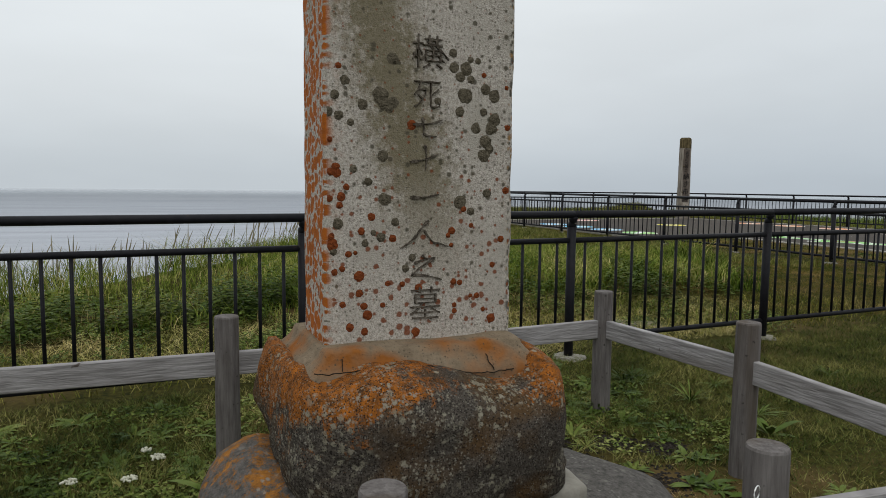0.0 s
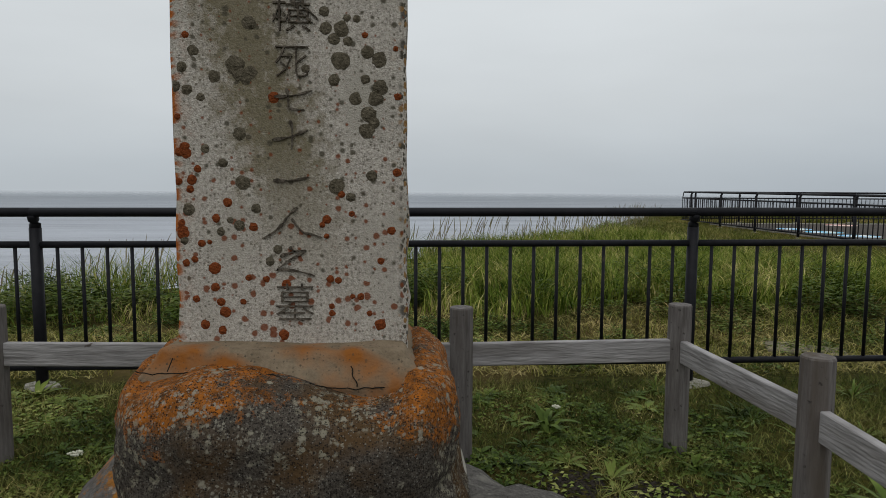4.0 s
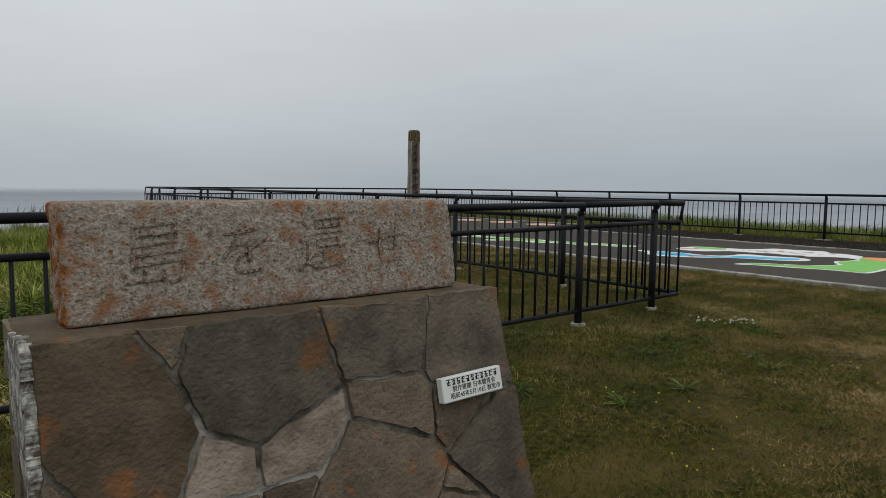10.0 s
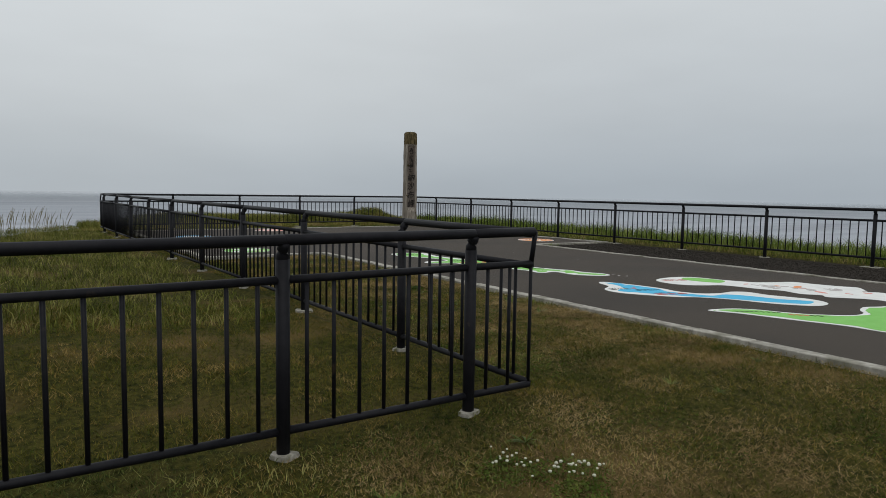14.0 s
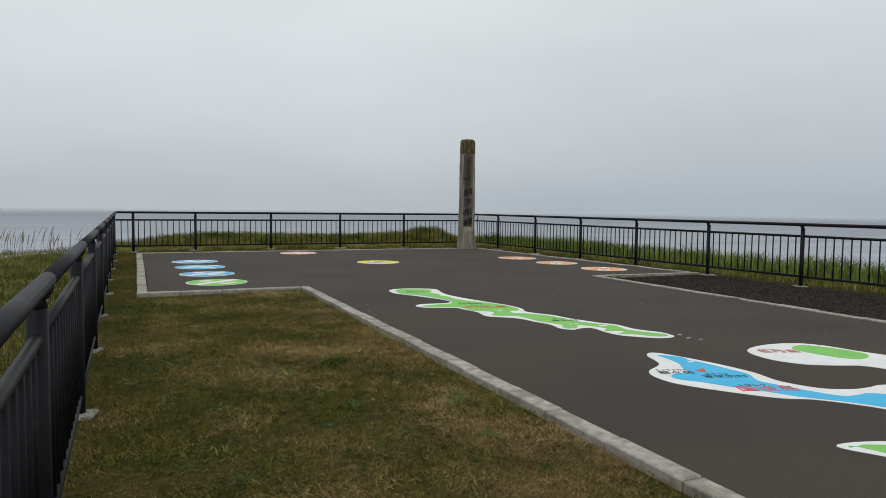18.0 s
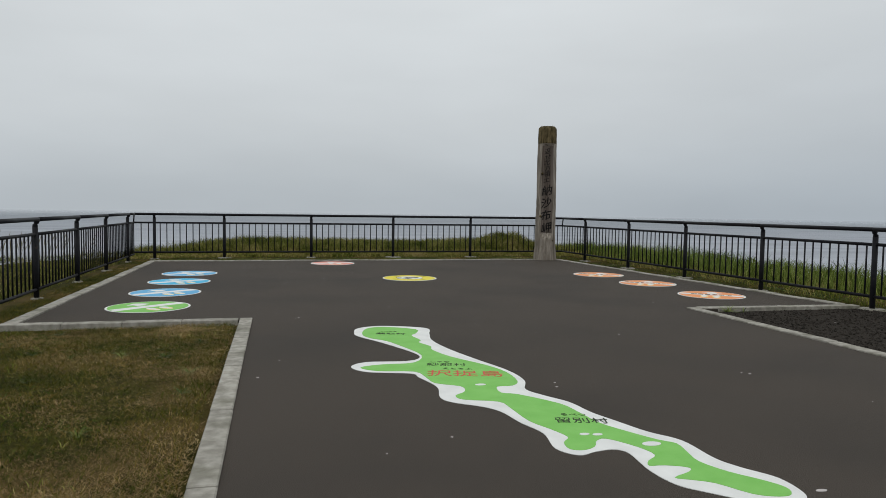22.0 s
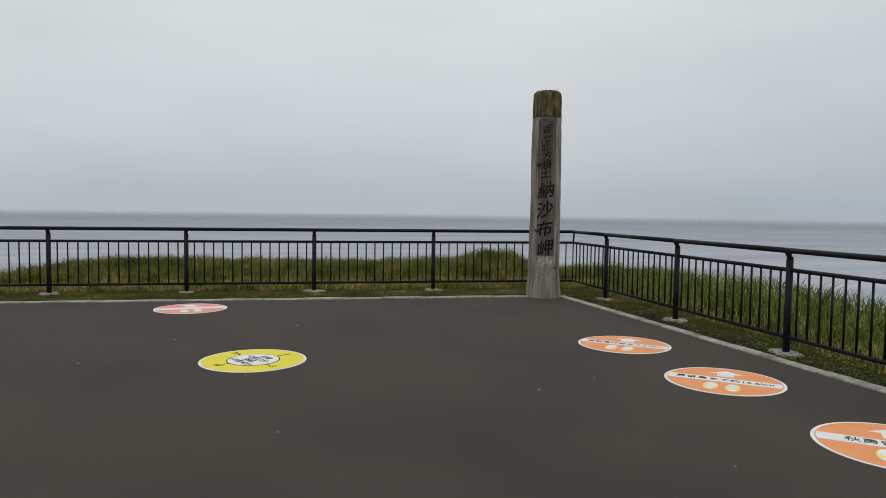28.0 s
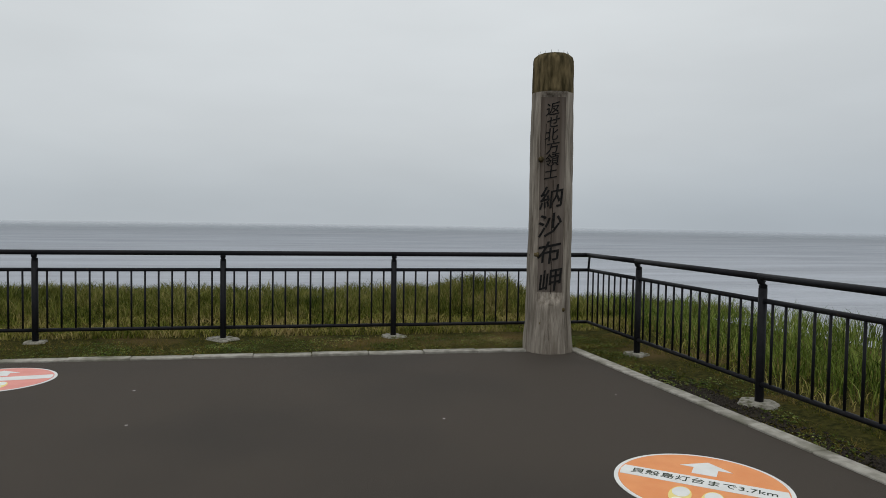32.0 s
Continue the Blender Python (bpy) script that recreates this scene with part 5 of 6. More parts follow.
part("border", disc(bmesh.new(), 0, 0, 0.49, 0.49, 0.0, 0.003), M_WHITE, compass, "white rim")
part("field", disc(bmesh.new(), 0, 0, 0.465, 0.465, 0.003, 0.005), M_YELLOW, compass)
part("ring", disc(bmesh.new(), 0, 0, 0.245, 0.245, 0.005, 0.006), M_INK, compass, "thin black ring")
centre = part("centre", disc(bmesh.new(), 0, 0, 0.235, 0.235, 0.006, 0.007), M_WHITE, compass, "white centre")
for k, line in enumerate(("北緯", "43度23分", "東経", "145度48分")):
    lettering("writing", line, 0.085, M_INK, centre, pose(0, 0.13 - 0.088 * k, 0.008), 0.0005)
for k, ch in enumerate("NESW"):
    a = radians(180 - 90 * k)
    lettering("writing", ch, 0.1, M_INK, compass, pose(0.36 * math.cos(a), 0.36 * math.sin(a), 0.006, 0, 0, 0), 0.0005)
    part("tick", slab_bm([(0.245 * math.cos(a) - 0.008 * math.sin(a), 0.245 * math.sin(a) + 0.008 * math.cos(a)), (0.31 * math.cos(a) - 0.008 * math.sin(a), 0.31 * math.sin(a) + 0.008 * math.cos(a)), (0.31 * math.cos(a) + 0.008 * math.sin(a), 0.31 * math.sin(a) - 0.008 * math.cos(a)), (0.245 * math.cos(a) + 0.008 * math.sin(a), 0.245 * math.sin(a) - 0.008 * math.cos(a))], 0.005, 0.006), M_INK, compass)


def inset(loop, d, seed, wob=0.045):
    """The outline moved inwards by d, with an uneven coast."""
    n = len(loop)
    area = sum(loop[i][0] * loop[(i + 1) % n][1] - loop[(i + 1) % n][0] * loop[i][1] for i in range(n))
    s = 1 if area > 0 else -1
    out = []
    for i in range(n):
        a, b = loop[i - 2], loop[(i + 2) % n]
        t = (Vector((b[0], b[1])) - Vector((a[0], a[1]))).normalized()
        k = d + wob * noise.noise(Vector((loop[i][0] * 5, loop[i][1] * 5, seed)))
        out.append((loop[i][0] - s * t.y * k, loop[i][1] + s * t.x * k))
    return out


def island(outline, colour, label, d=0.06, seed=1.0, name="floor_map"):
    root = thing(name, label, "floor map", "island map on the plaza")
    loop = [(p.x, p.y) for p in smooth_loop([(*p, 0) for p in outline], 5)]
    part("border", slab_bm(loop, 0.0, 0.003), M_WHITE, root, "white outline")
    if colour:
        part("land", slab_bm(inset(loop, d, seed), 0.003, 0.005), colour, root)
    return root


ETOROFU = [(13.45, 17.85), (13.52, 18.1), (13.8, 18.2), (14.22, 18.0), (14.19, 17.68), (14.14, 17.35), (14.19, 16.95), (14.31, 16.5), (14.45, 16.05), (14.47, 15.72), (14.39, 15.48), (14.46, 15.3), (14.56, 15.12), (14.6, 14.89), (14.66, 14.72), (14.75, 14.48), (14.86, 14.3), (14.87, 14.03), (14.92, 13.89), (15.01, 13.73), (14.99, 13.54), (14.89, 13.48), (14.74, 13.51), (14.56, 13.67), (14.48, 13.77), (14.45, 13.95), (14.47, 14.18), (14.42, 14.25), (14.31, 14.24), (14.2, 14.21), (14.12, 14.33), (14.15, 14.57), (14.09, 14.78), (14.05, 15.0), (13.97, 15.13), (13.8, 15.27), (13.75, 15.4), (13.79, 15.66), (13.72, 15.95), (13.68, 16.08), (13.36, 16.19), (13.26, 16.38), (13.4, 16.52), (13.72, 16.5), (13.86, 16.6), (13.85, 16.82), (13.65, 17.3), (13.47, 17.65)]
COAST_EAST = [(13.52, 17.76), (13.6, 18.05), (13.79, 18.13), (14.1, 17.94), (14.06, 17.72), (13.99, 17.6), (14.03, 17.35), (13.99, 17.25), (14.06, 17.05), (14.04, 16.9), (14.13, 16.6), (14.33, 16.25), (14.42, 15.98), (14.41, 15.7), (14.33, 15.59), (14.21, 15.58), (14.19, 15.42), (14.29, 15.36), (14.48, 15.1), (14.52, 14.91), (14.55, 14.68), (14.63, 14.51), (14.73, 14.34), (14.8, 14.26), (14.78, 14.13), (14.76, 14.0), (14.82, 13.85), (14.91, 13.73), (14.96, 13.63), (14.93, 13.56), (14.86, 13.55)]
COAST_WEST = [(14.76, 13.6), (14.67, 13.74), (14.58, 13.8), (14.52, 13.84), (14.63, 13.89), (14.66, 13.94), (14.56, 13.99), (14.48, 14.0), (14.51, 14.06), (14.59, 14.13), (14.56, 14.26), (14.46, 14.41), (14.39, 14.39), (14.34, 14.31), (14.26, 14.27), (14.19, 14.3), (14.2, 14.4), (14.26, 14.48), (14.22, 14.62), (14.15, 14.8), (14.13, 15.08), (14.1, 15.22), (13.89, 15.31), (13.86, 15.41), (13.95, 15.5), (13.96, 15.64), (13.8, 15.76), (13.77, 15.95), (13.72, 16.13), (13.44, 16.2), (13.33, 16.34), (13.52, 16.41), (13.78, 16.43), (13.9, 16.7), (13.8, 17.1), (13.7, 17.37), (13.56, 17.55)]
etorofu = island(ETOROFU, None, "green island map painted on asphalt with white outline")
green_land = part("land", slab_bm([(p.x, p.y) for p in smooth_loop([(*p, 0) for p in COAST_EAST + COAST_WEST], 3)], 0.003, 0.005), M_GREEN, etorofu, "green land")
for k, (x, y, r) in enumerate(((14.11, 15.65, 0.04), (14.37, 14.5, 0.03), (14.44, 14.48, 0.03), (14.66, 14.28, 0.055))):
    part("lake", disc(bmesh.new(), x, y, r, r * 0.6, 0.005, 0.007, 12), M_WHITE, green_land, "white lake")
KUNASHIRI = [(14.08, 12.9), (14.22, 12.97), (14.33, 12.75), (14.42, 12.42), (14.46, 12.08), (14.42, 11.8), (14.52, 11.55), (14.7, 11.44), (14.88, 11.42), (15.07, 11.43), (15.25, 11.3), (15.25, 11.03), (15.33, 10.78), (15.4, 10.57), (15.36, 10.36), (15.22, 10.22), (14.97, 10.2), (14.78, 10.35), (14.6, 10.62), (14.44, 11.04), (14.22, 11.34), (13.98, 11.5), (13.66, 11.95), (13.6, 12.2), (13.68, 12.42), (13.95, 12.6)]
kunashiri = island(KUNASHIRI, None, "blue island map painted on asphalt with white outline")
BLUE_NORTH = [(14.17, 12.87), (14.27, 12.79), (14.32, 12.7), (14.29, 12.61), (14.33, 12.5), (14.36, 12.22), (14.37, 12.05), (14.27, 11.88), (14.3, 11.74), (14.36, 11.56), (14.47, 11.34)]
BLUE_SOUTH = [(14.6, 11.31), (14.76, 11.3), (14.92, 11.08), (15.03, 10.72), (15.17, 10.54), (15.22, 10.4), (15.0, 10.34), (14.86, 10.44), (14.72, 10.62), (14.56, 10.9), (14.4, 11.18)]
BLUE_WEST = [(14.17, 11.44), (14.08, 11.6), (13.97, 11.76), (13.91, 11.85), (13.82, 12.01), (13.73, 12.12), (13.73, 12.22), (13.84, 12.29), (13.97, 12.27), (14.02, 12.4), (14.11, 12.54), (14.15, 12.7)]
part("land", slab_bm([(p.x, p.y) for p in smooth_loop([(*p, 0) for p in BLUE_NORTH + BLUE_SOUTH + BLUE_WEST], 3)], 0.003, 0.005), M_BLUE, kunashiri, "blue land")
part("lake", disc(bmesh.new(), 14.25, 12.55, 0.035, 0.015, 0.005, 0.007, 12), M_WHITE, kunashiri, "white lake")
HABOMAI = [(15.1, 12.71), (15.45, 12.85), (15.84, 12.81), (16.02, 12.62), (16.1, 12.3), (16.2, 12.05), (16.32, 11.86), (16.6, 11.72), (16.9, 11.6), (16.96, 11.3), (17.06, 10.98), (17.16, 10.8), (16.95, 10.6), (16.8, 10.5), (16.9, 10.36), (16.8, 10.1), (16.62, 9.9), (16.3, 9.86), (16.1, 9.88), (16.14, 10.03), (16.06, 10.23), (15.8, 10.52), (15.9, 10.66), (15.76, 10.86), (15.82, 11.15), (15.69, 11.4), (15.63, 11.7), (15.54, 11.9), (15.33, 12.0), (15.11, 12.14), (15.0, 12.4)]
habomai = island(HABOMAI, None, "white sea-and-islands map painted on the asphalt", 0.06, 3.0)
NEMURO = [(13.47, 10.66), (13.78, 10.62), (14.0, 10.45), (14.15, 10.15), (14.3, 9.93), (14.63, 9.68), (14.9, 9.67), (15.1, 9.8), (15.36, 9.88), (15.6, 9.8), (15.93, 9.75), (16.08, 9.85), (16.45, 9.82), (16.64, 9.62), (16.6, 9.3), (15.4, 8.9), (14.74, 8.9), (14.05, 8.9), (13.95, 9.02), (13.93, 9.4), (13.78, 9.82), (13.62, 10.35)]
nemuro = island(NEMURO, M_GREEN, "green peninsula map painted on asphalt with white outline", 0.06, 4.0)
bm = slab_bm([(p.x, p.y) for p in smooth_loop([(15.59, 12.62, 0), (15.84, 12.7, 0), (16.0, 12.45, 0), (16.02, 12.18, 0), (15.75, 12.08, 0), (15.6, 12.32, 0)], 5)], 0.003, 0.005)
part("land", bm, M_GREEN, habomai, "green island")
bm = slab_bm([(p.x, p.y) for p in smooth_loop([(16.35, 9.83, 0), (16.5, 9.8, 0), (16.62, 9.6, 0), (16.4, 9.36, 0), (16.0, 9.36, 0), (16.1, 9.62, 0)], 4)], 0.006, 0.008)
part("land", bm, M_ORANGE, habomai, "orange coast")
GT = -14
lettering("writing", "択捉島", 0.19, M_RED, etorofu, pose(14.09, 15.98, 0.006, 0, 0, GT), 0.0005, "red island name", 1.05)
lettering("writing", "紗那村", 0.108, M_MAPINK, etorofu, pose(14.02, 16.3, 0.006, 0, 0, GT), 0.0005, "black village name")
lettering("writing", "しゃな", 0.058, M_MAPINK, etorofu, pose(13.99, 16.41, 0.006, 0, 0, GT), 0.0005)
lettering("writing", "えとろふ", 0.06, M_MAPINK, etorofu, pose(14.07, 16.15, 0.006, 0, 0, GT), 0.0005)
lettering("writing", "蘂取村", 0.1, M_MAPINK, etorofu, pose(13.8, 17.72, 0.006, 0, 0, GT), 0.0005)
lettering("writing", "しべとろ", 0.045, M_MAPINK, etorofu, pose(13.8, 17.85, 0.006, 0, 0, GT), 0.0005)
lettering("writing", "留別村", 0.11, M_MAPINK, etorofu, pose(14.46, 14.73, 0.006, 0, 0, GT), 0.0005)
lettering("writing", "るべつ", 0.055, M_MAPINK, etorofu, pose(14.46, 14.85, 0.006, 0, 0, GT), 0.0005)
lettering("writing", "国後島", 0.155, M_RED, kunashiri, pose(14.14, 11.67, 0.006, 0, 0, -20), 0.0005, "red island name")
lettering("writing", "くなしり", 0.06, M_MAPINK, kunashiri, pose(14.11, 11.79, 0.006, 0, 0, -20), 0.0005)
lettering("writing", "るやべつ", 0.05, M_MAPINK, kunashiri, pose(14.12, 12.14, 0.006, 0, 0, -20), 0.0005)
lettering("writing", "留夜別村", 0.092, M_MAPINK, kunashiri, pose(14.13, 12.06, 0.006, 0, 0, -20), 0.0005)
lettering("writing", "色丹島", 0.135, M_RED, habomai, pose(15.36, 12.58, 0.006, 0, 0, -20), 0.0005)
lettering("writing", "しこたん", 0.045, M_MAPINK, habomai, pose(15.32, 12.69, 0.006, 0, 0, -20), 0.0005)


lettering("writing", "爺々岳", 0.1, M_MAPINK, kunashiri, pose(13.86, 12.3, 0.006, 0, 0, -20), 0.0005)
lettering("writing", "ちゃちゃだけ", 0.045, M_MAPINK, kunashiri, pose(13.88, 12.385, 0.006, 0, 0, -20), 0.0005)
part("pointer", slab_bm([(14.04, 12.29), (14.17, 12.33), (14.1, 12.22)], 0.005, 0.007), M_RED, kunashiri, "small red pointer")
for x, y in ((15.1, 13.57), (15.05, 13.4), (15.12, 13.3)):
    dash = thing("floor_marking", "short white dash painted on the asphalt", "floor marking", "white dashes by the island map", at=(x, y, 0))
    part("paint", disc(bmesh.new(), 0, 0, 0.03, 0.013, 0.0, 0.003, 10), M_ISLET, dash)
ir = random.Random(12)
for k in range(30):
    t = ir.random()
    x, y = lerp(16.0, 16.75, t) + ir.gauss(0, 0.17), lerp(11.6, 10.5, t) + ir.gauss(0, 0.12)
    x = min(max(x, 15.98), 16.8)
    part("islet", disc(bmesh.new(), x, y, ir.uniform(0.03, 0.11), ir.uniform(0.015, 0.05), 0.003, 0.005 + 0.00005 * k, 12, ir.uniform(0, 3)), M_ORANGE if k == 4 else M_PINK if k % 7 == 1 else M_ISLET, habomai, "small painted islet")
part("islet", disc(bmesh.new(), 16.38, 11.25, 0.13, 0.05, 0.003, 0.0068, 14, 0.3), M_ORANGE, habomai, "orange painted islet")
for k in range(9):
    x, y = 13.68 + 0.045 * k, 10.43 - 0.035 * k
    part("writing", box_bm(x, x + 0.032, y, y + 0.05, 0.005, 0.006), M_MAPINK, nemuro, "small black writing")
for k in range(5):
    x, y = 14.03 + 0.05 * k, 9.98 - 0.05 * k
    part("writing", box_bm(x, x + 0.04, y, y + 0.07, 0.005, 0.006), M_RED if k < 3 else M_MAPINK, nemuro, "red writing")

# ---- vegetation ----
rng = np.random.default_rng(5)


def blade_mesh(name, pos, height, width, lean, material, segments=1):
    """Grass blades as one mesh: pos (n, 3); a thin bent triangle or a strip for each."""
    n = len(pos)
    ang = rng.uniform(0, math.tau, n)
    side = np.stack([np.cos(ang), np.sin(ang), 0 * ang], 1) * width[:, None] * 0.5
    bend = rng.uniform(0, math.tau, n)
    off = np.stack([np.cos(bend), np.sin(bend), 0 * bend], 1) * (lean * height)[:, None]
    up = np.array([0, 0, 1.0])
    if segments == 1:
        v = np.stack([pos - side, pos + side, pos + off + up * height[:, None]], 1)
        idx = np.arange(3)
        counts = np.full(n, 3)
        loops = (np.arange(n)[:, None] * 3 + idx).ravel()
        k = 3
    else:
        midp = pos + off * 0.3 + up * (height * 0.6)[:, None]
        v = np.stack([pos - side, pos + side, midp + side * 0.8, midp - side * 0.8, pos + off + up * (height * 0.97)[:, None]], 1)
        idx = np.array([0, 1, 2, 3, 3, 2, 4])
        counts = np.tile([4, 3], n)
        loops = (np.arange(n)[:, None] * 5 + idx).ravel()
        k = 5
    me = bpy.data.meshes.new(name)
    me.vertices.add(n * k)
    me.vertices.foreach_set("co", v.reshape(-1).astype(np.float32))
    me.loops.add(len(loops))
    me.loops.foreach_set("vertex_index", loops.astype(np.int32))
    me.polygons.add(len(counts))
    me.polygons.foreach_set("loop_start", np.r_[0, np.cumsum(counts)[:-1]].astype(np.int32))
    me.update(calc_edges=True)
    me.materials.append(material)
    return me


def scatter(n, x0, x1, y0, y1, keep=None):
    p = np.stack([rng.uniform(x0, x1, n), rng.uniform(y0, y1, n)], 1)
    if keep is not None:
        p = p[[bool(keep(x, y)) for x, y in p]]
    z = np.array([ground_z(x, y) for x, y in p]) if len(p) else np.zeros(0)
    return np.c_[p, z - 0.005]


def clumpy(p, f, lo, hi):
    return np.array([lerp(lo, hi, 0.5 + 0.5 * noise.noise(Vector((x * f, y * f, 1.7)))) for x, y, _ in p])


BARE = ((0.54, 7.78, 0.17), (0.87, 7.65, 0.14), (0.52, 7.55, 0.2), (1.08, 7.5, 0.15), (0.75, 7.2, 0.2), (-1.45, 7.6, 0.2))


def on_lawn(x, y):
    if x < 1.5 and y > 7 and any(math.hypot(x - cx, (y - cy) * 1.3) < r * (1 + 0.7 * noise.noise(Vector((x * 7, y * 7, 2)))) for cx, cy, r in BARE):
        return False
    if 3.15 < x < 4.65 and 6.55 < y < 7.35:
        return False
    if -1.3 < x < 0.5 and 6.4 < y < 7.7:
        return False
    if y > 9.35 and x < 9.6:
        return False
    return x < 12.28 if y < 18.7 else x < 9.98 or y > 27.55


lawn = np.concatenate([scatter(80000, 4.6, 9.55, 9.35, 14.0), scatter(250000, -5, 12.25, 4.2, 9.6, on_lawn), scatter(90000, 9.6, 12.25, 9.3, 18.7, on_lawn), scatter(13000, 9.45, 9.97, 18.7, 28.4), scatter(16000, 9.6, 20.2, 27.5, 28.6), scatter(30000, 19.6, 20.9, 18.8, 28.4, lambda x, y: x > 20.5 - (y - 18.75) * 0.085)])
h = clumpy(lawn, 1.6, 0.01, 0.042) * clumpy(lawn, 5.0, 0.6, 1.4) * rng.uniform(0.6, 1.5, len(lawn)) * np.where((lawn[:, 1] > 7.2) & (lawn[:, 0] < 4.5), 1.8, 1.0)


def lush(x, y):
    """The damp, greener part of the lawn round the monuments and along the railing."""
    w = noise.noise(Vector((x * 0.7, y * 0.7, 21))) + 0.5 * noise.noise(Vector((x * 2.5, y * 2.5, 23)))
    return y < 9.6 and (x < 3.4 + 1.6 * w or y > 7.6 + 0.42 * (x - 3.2) + 0.7 * w and x < 9.0)


damp = np.array([lush(x, y) for x, y, _ in lawn])
for name, some, material, label in (("lawn_grass", ~damp, M_BLADE, "short patchy mown grass"), ("lush_lawn_grass", damp, M_LUSH, "short dark green grass in the damp part of the lawn")):
    grass = link_mesh(name, blade_mesh(name, lawn[some], h[some], rng.uniform(0.003, 0.0065, some.sum()), rng.uniform(0.3, 1.8, some.sum()), material), material)
    tagged(grass, label, "grass", kind="stuff")
DRY = ((10.8, 6.0, 1.3, 1.0), (9.8, 5.4, 1.1, 0.8), (11.6, 7.4, 0.7, 0.9), (8.8, 4.9, 1.0, 0.6), (11.7, 11.1, 0.45, 1.0), (11.86, 14.66, 0.22, 0.3), (11.9, 17.9, 0.45, 0.6), (11.2, 15.6, 0.6, 0.5), (9.4, 7.7, 0.8, 0.5), (10.6, 6.8, 1.2, 0.7), (0.55, 6.9, 0.3, 0.5), (2.2, 6.3, 0.6, 0.5), (11.6, 14.7, 0.3, 0.3), (6.6, 6.4, 0.9, 0.5))
DRY += ((11.8, 11.28, 0.3, 0.2), (8.65, 6.59, 0.35, 0.25), (11.86, 15.07, 0.2, 0.15))
dr = random.Random(77)
DRY += tuple((dr.uniform(8.3, 12.2), dr.uniform(4.4, 9.0), dr.uniform(0.2, 0.7), dr.uniform(0.15, 0.5)) for _ in range(34)) + tuple((dr.uniform(6.6, 9.6), dr.uniform(5.2, 7.4), dr.uniform(0.2, 0.55), dr.uniform(0.15, 0.4)) for _ in range(24)) + tuple((dr.uniform(10.2, 12.2), dr.uniform(9.5, 18.6), dr.uniform(0.15, 0.6), dr.uniform(0.15, 0.7)) for _ in range(44))
dry = np.concatenate([np.stack([rng.normal(x, rx * 0.55, int(10000 * rx * ry) + 300), rng.normal(y, ry * 0.55, int(10000 * rx * ry) + 300)], 1) for x, y, rx, ry in DRY])
dry = dry[[bool(on_lawn(x, y)) for x, y in dry]]
dry = np.c_[dry, [ground_z(x, y) - 0.003 for x, y in dry]]
straw = link_mesh("dry_lawn_grass", blade_mesh("dry_lawn_grass", dry, rng.uniform(0.008, 0.022, len(dry)), rng.uniform(0.003, 0.006, len(dry)), rng.uniform(0.8, 3.0, len(dry)), M_DRY), M_DRY)
tagged(straw, "dry brown grass in worn patches of lawn", "grass", kind="stuff")


def rough(n, x0, x1, y0, y1, lo, hi, name, label, material=M_TALL, keep=None, wide=(0.006, 0.014), lean=(0.1, 0.6)):
    p = scatter(n, x0, x1, y0, y1, keep or (lambda x, y: inland(x, y) > -0.3))
    hh = clumpy(p, 0.8, lo, hi) * clumpy(p, 2.6, 0.55, 1.4) * rng.uniform(0.55, 1.25, len(p))
    ob = link_mesh(name, blade_mesh(name, p, hh, rng.uniform(*wide, len(p)), rng.uniform(*lean, len(p)), material, 2), material)
    return tagged(ob, label, "grass", kind="stuff")



def tall_band(x, y):
    return inland(x, y) > -0.2


def thick_band(x, y):
    w = noise.noise(Vector((x * 0.6, y * 0.6, 4)))
    return inland(x, y) > -0.2 and 11.35 + 0.7 * w < y < 13.4 + w and 0.0 + w < x < 6.4 + w


def edge_only(x, y):
    return -0.35 < inland(x, y) < 1.3 and noise.noise(Vector((x * 0.9, y * 0.9, 5))) > -0.25


rough(16000, -4.5, 3.2, 7.2, 9.3, 0.02, 0.06, "lush_grass", "lush short grass around the monument", M_LUSH, keep=on_lawn, wide=(0.003, 0.007), lean=(0.3, 1.6))
rough(7000, 3.2, 9.5, 7.8, 9.35, 0.02, 0.055, "lush_grass", "lush short grass along the railing", M_LUSH, keep=on_lawn, wide=(0.003, 0.007), lean=(0.3, 1.6))


rough(5000, -3.0, 1.6, 6.3, 9.2, 0.012, 0.03, "dry_straw", "loose dry thatch in the grass round the monument", M_STRAW, keep=lambda x, y: on_lawn(x, y) and noise.noise(Vector((x * 1.6, y * 1.6, 17))) > -0.1, wide=(0.003, 0.006), lean=(1.2, 3.5))
rough(9000, 8.0, 12.28, 4.4, 9.3, 0.006, 0.015, "dry_straw", "loose dry mowings on the lawn", M_STRAW, keep=on_lawn, wide=(0.0025, 0.005), lean=(0.8, 2.4))
rough(5000, 0.5, 8.0, 4.8, 8.4, 0.006, 0.014, "dry_straw", "loose dry mowings on the lawn", M_DRY, keep=on_lawn, wide=(0.0025, 0.005), lean=(0.8, 2.4))
rough(12000, 9.8, 12.28, 9.3, 18.7, 0.006, 0.02, "dry_straw", "loose dry mowings on the plaza lawn", M_STRAW, keep=on_lawn, wide=(0.003, 0.006), lean=(1.5, 4.0))
rough(5000, 9.9, 12.25, 9.4, 18.6, 0.03, 0.07, "lush_grass", "tufts of longer grass in the plaza lawn", keep=lambda x, y: on_lawn(x, y) and noise.noise(Vector((x * 2.2, y * 2.2, 13))) > 0.25, wide=(0.003, 0.006), lean=(0.3, 1.4))


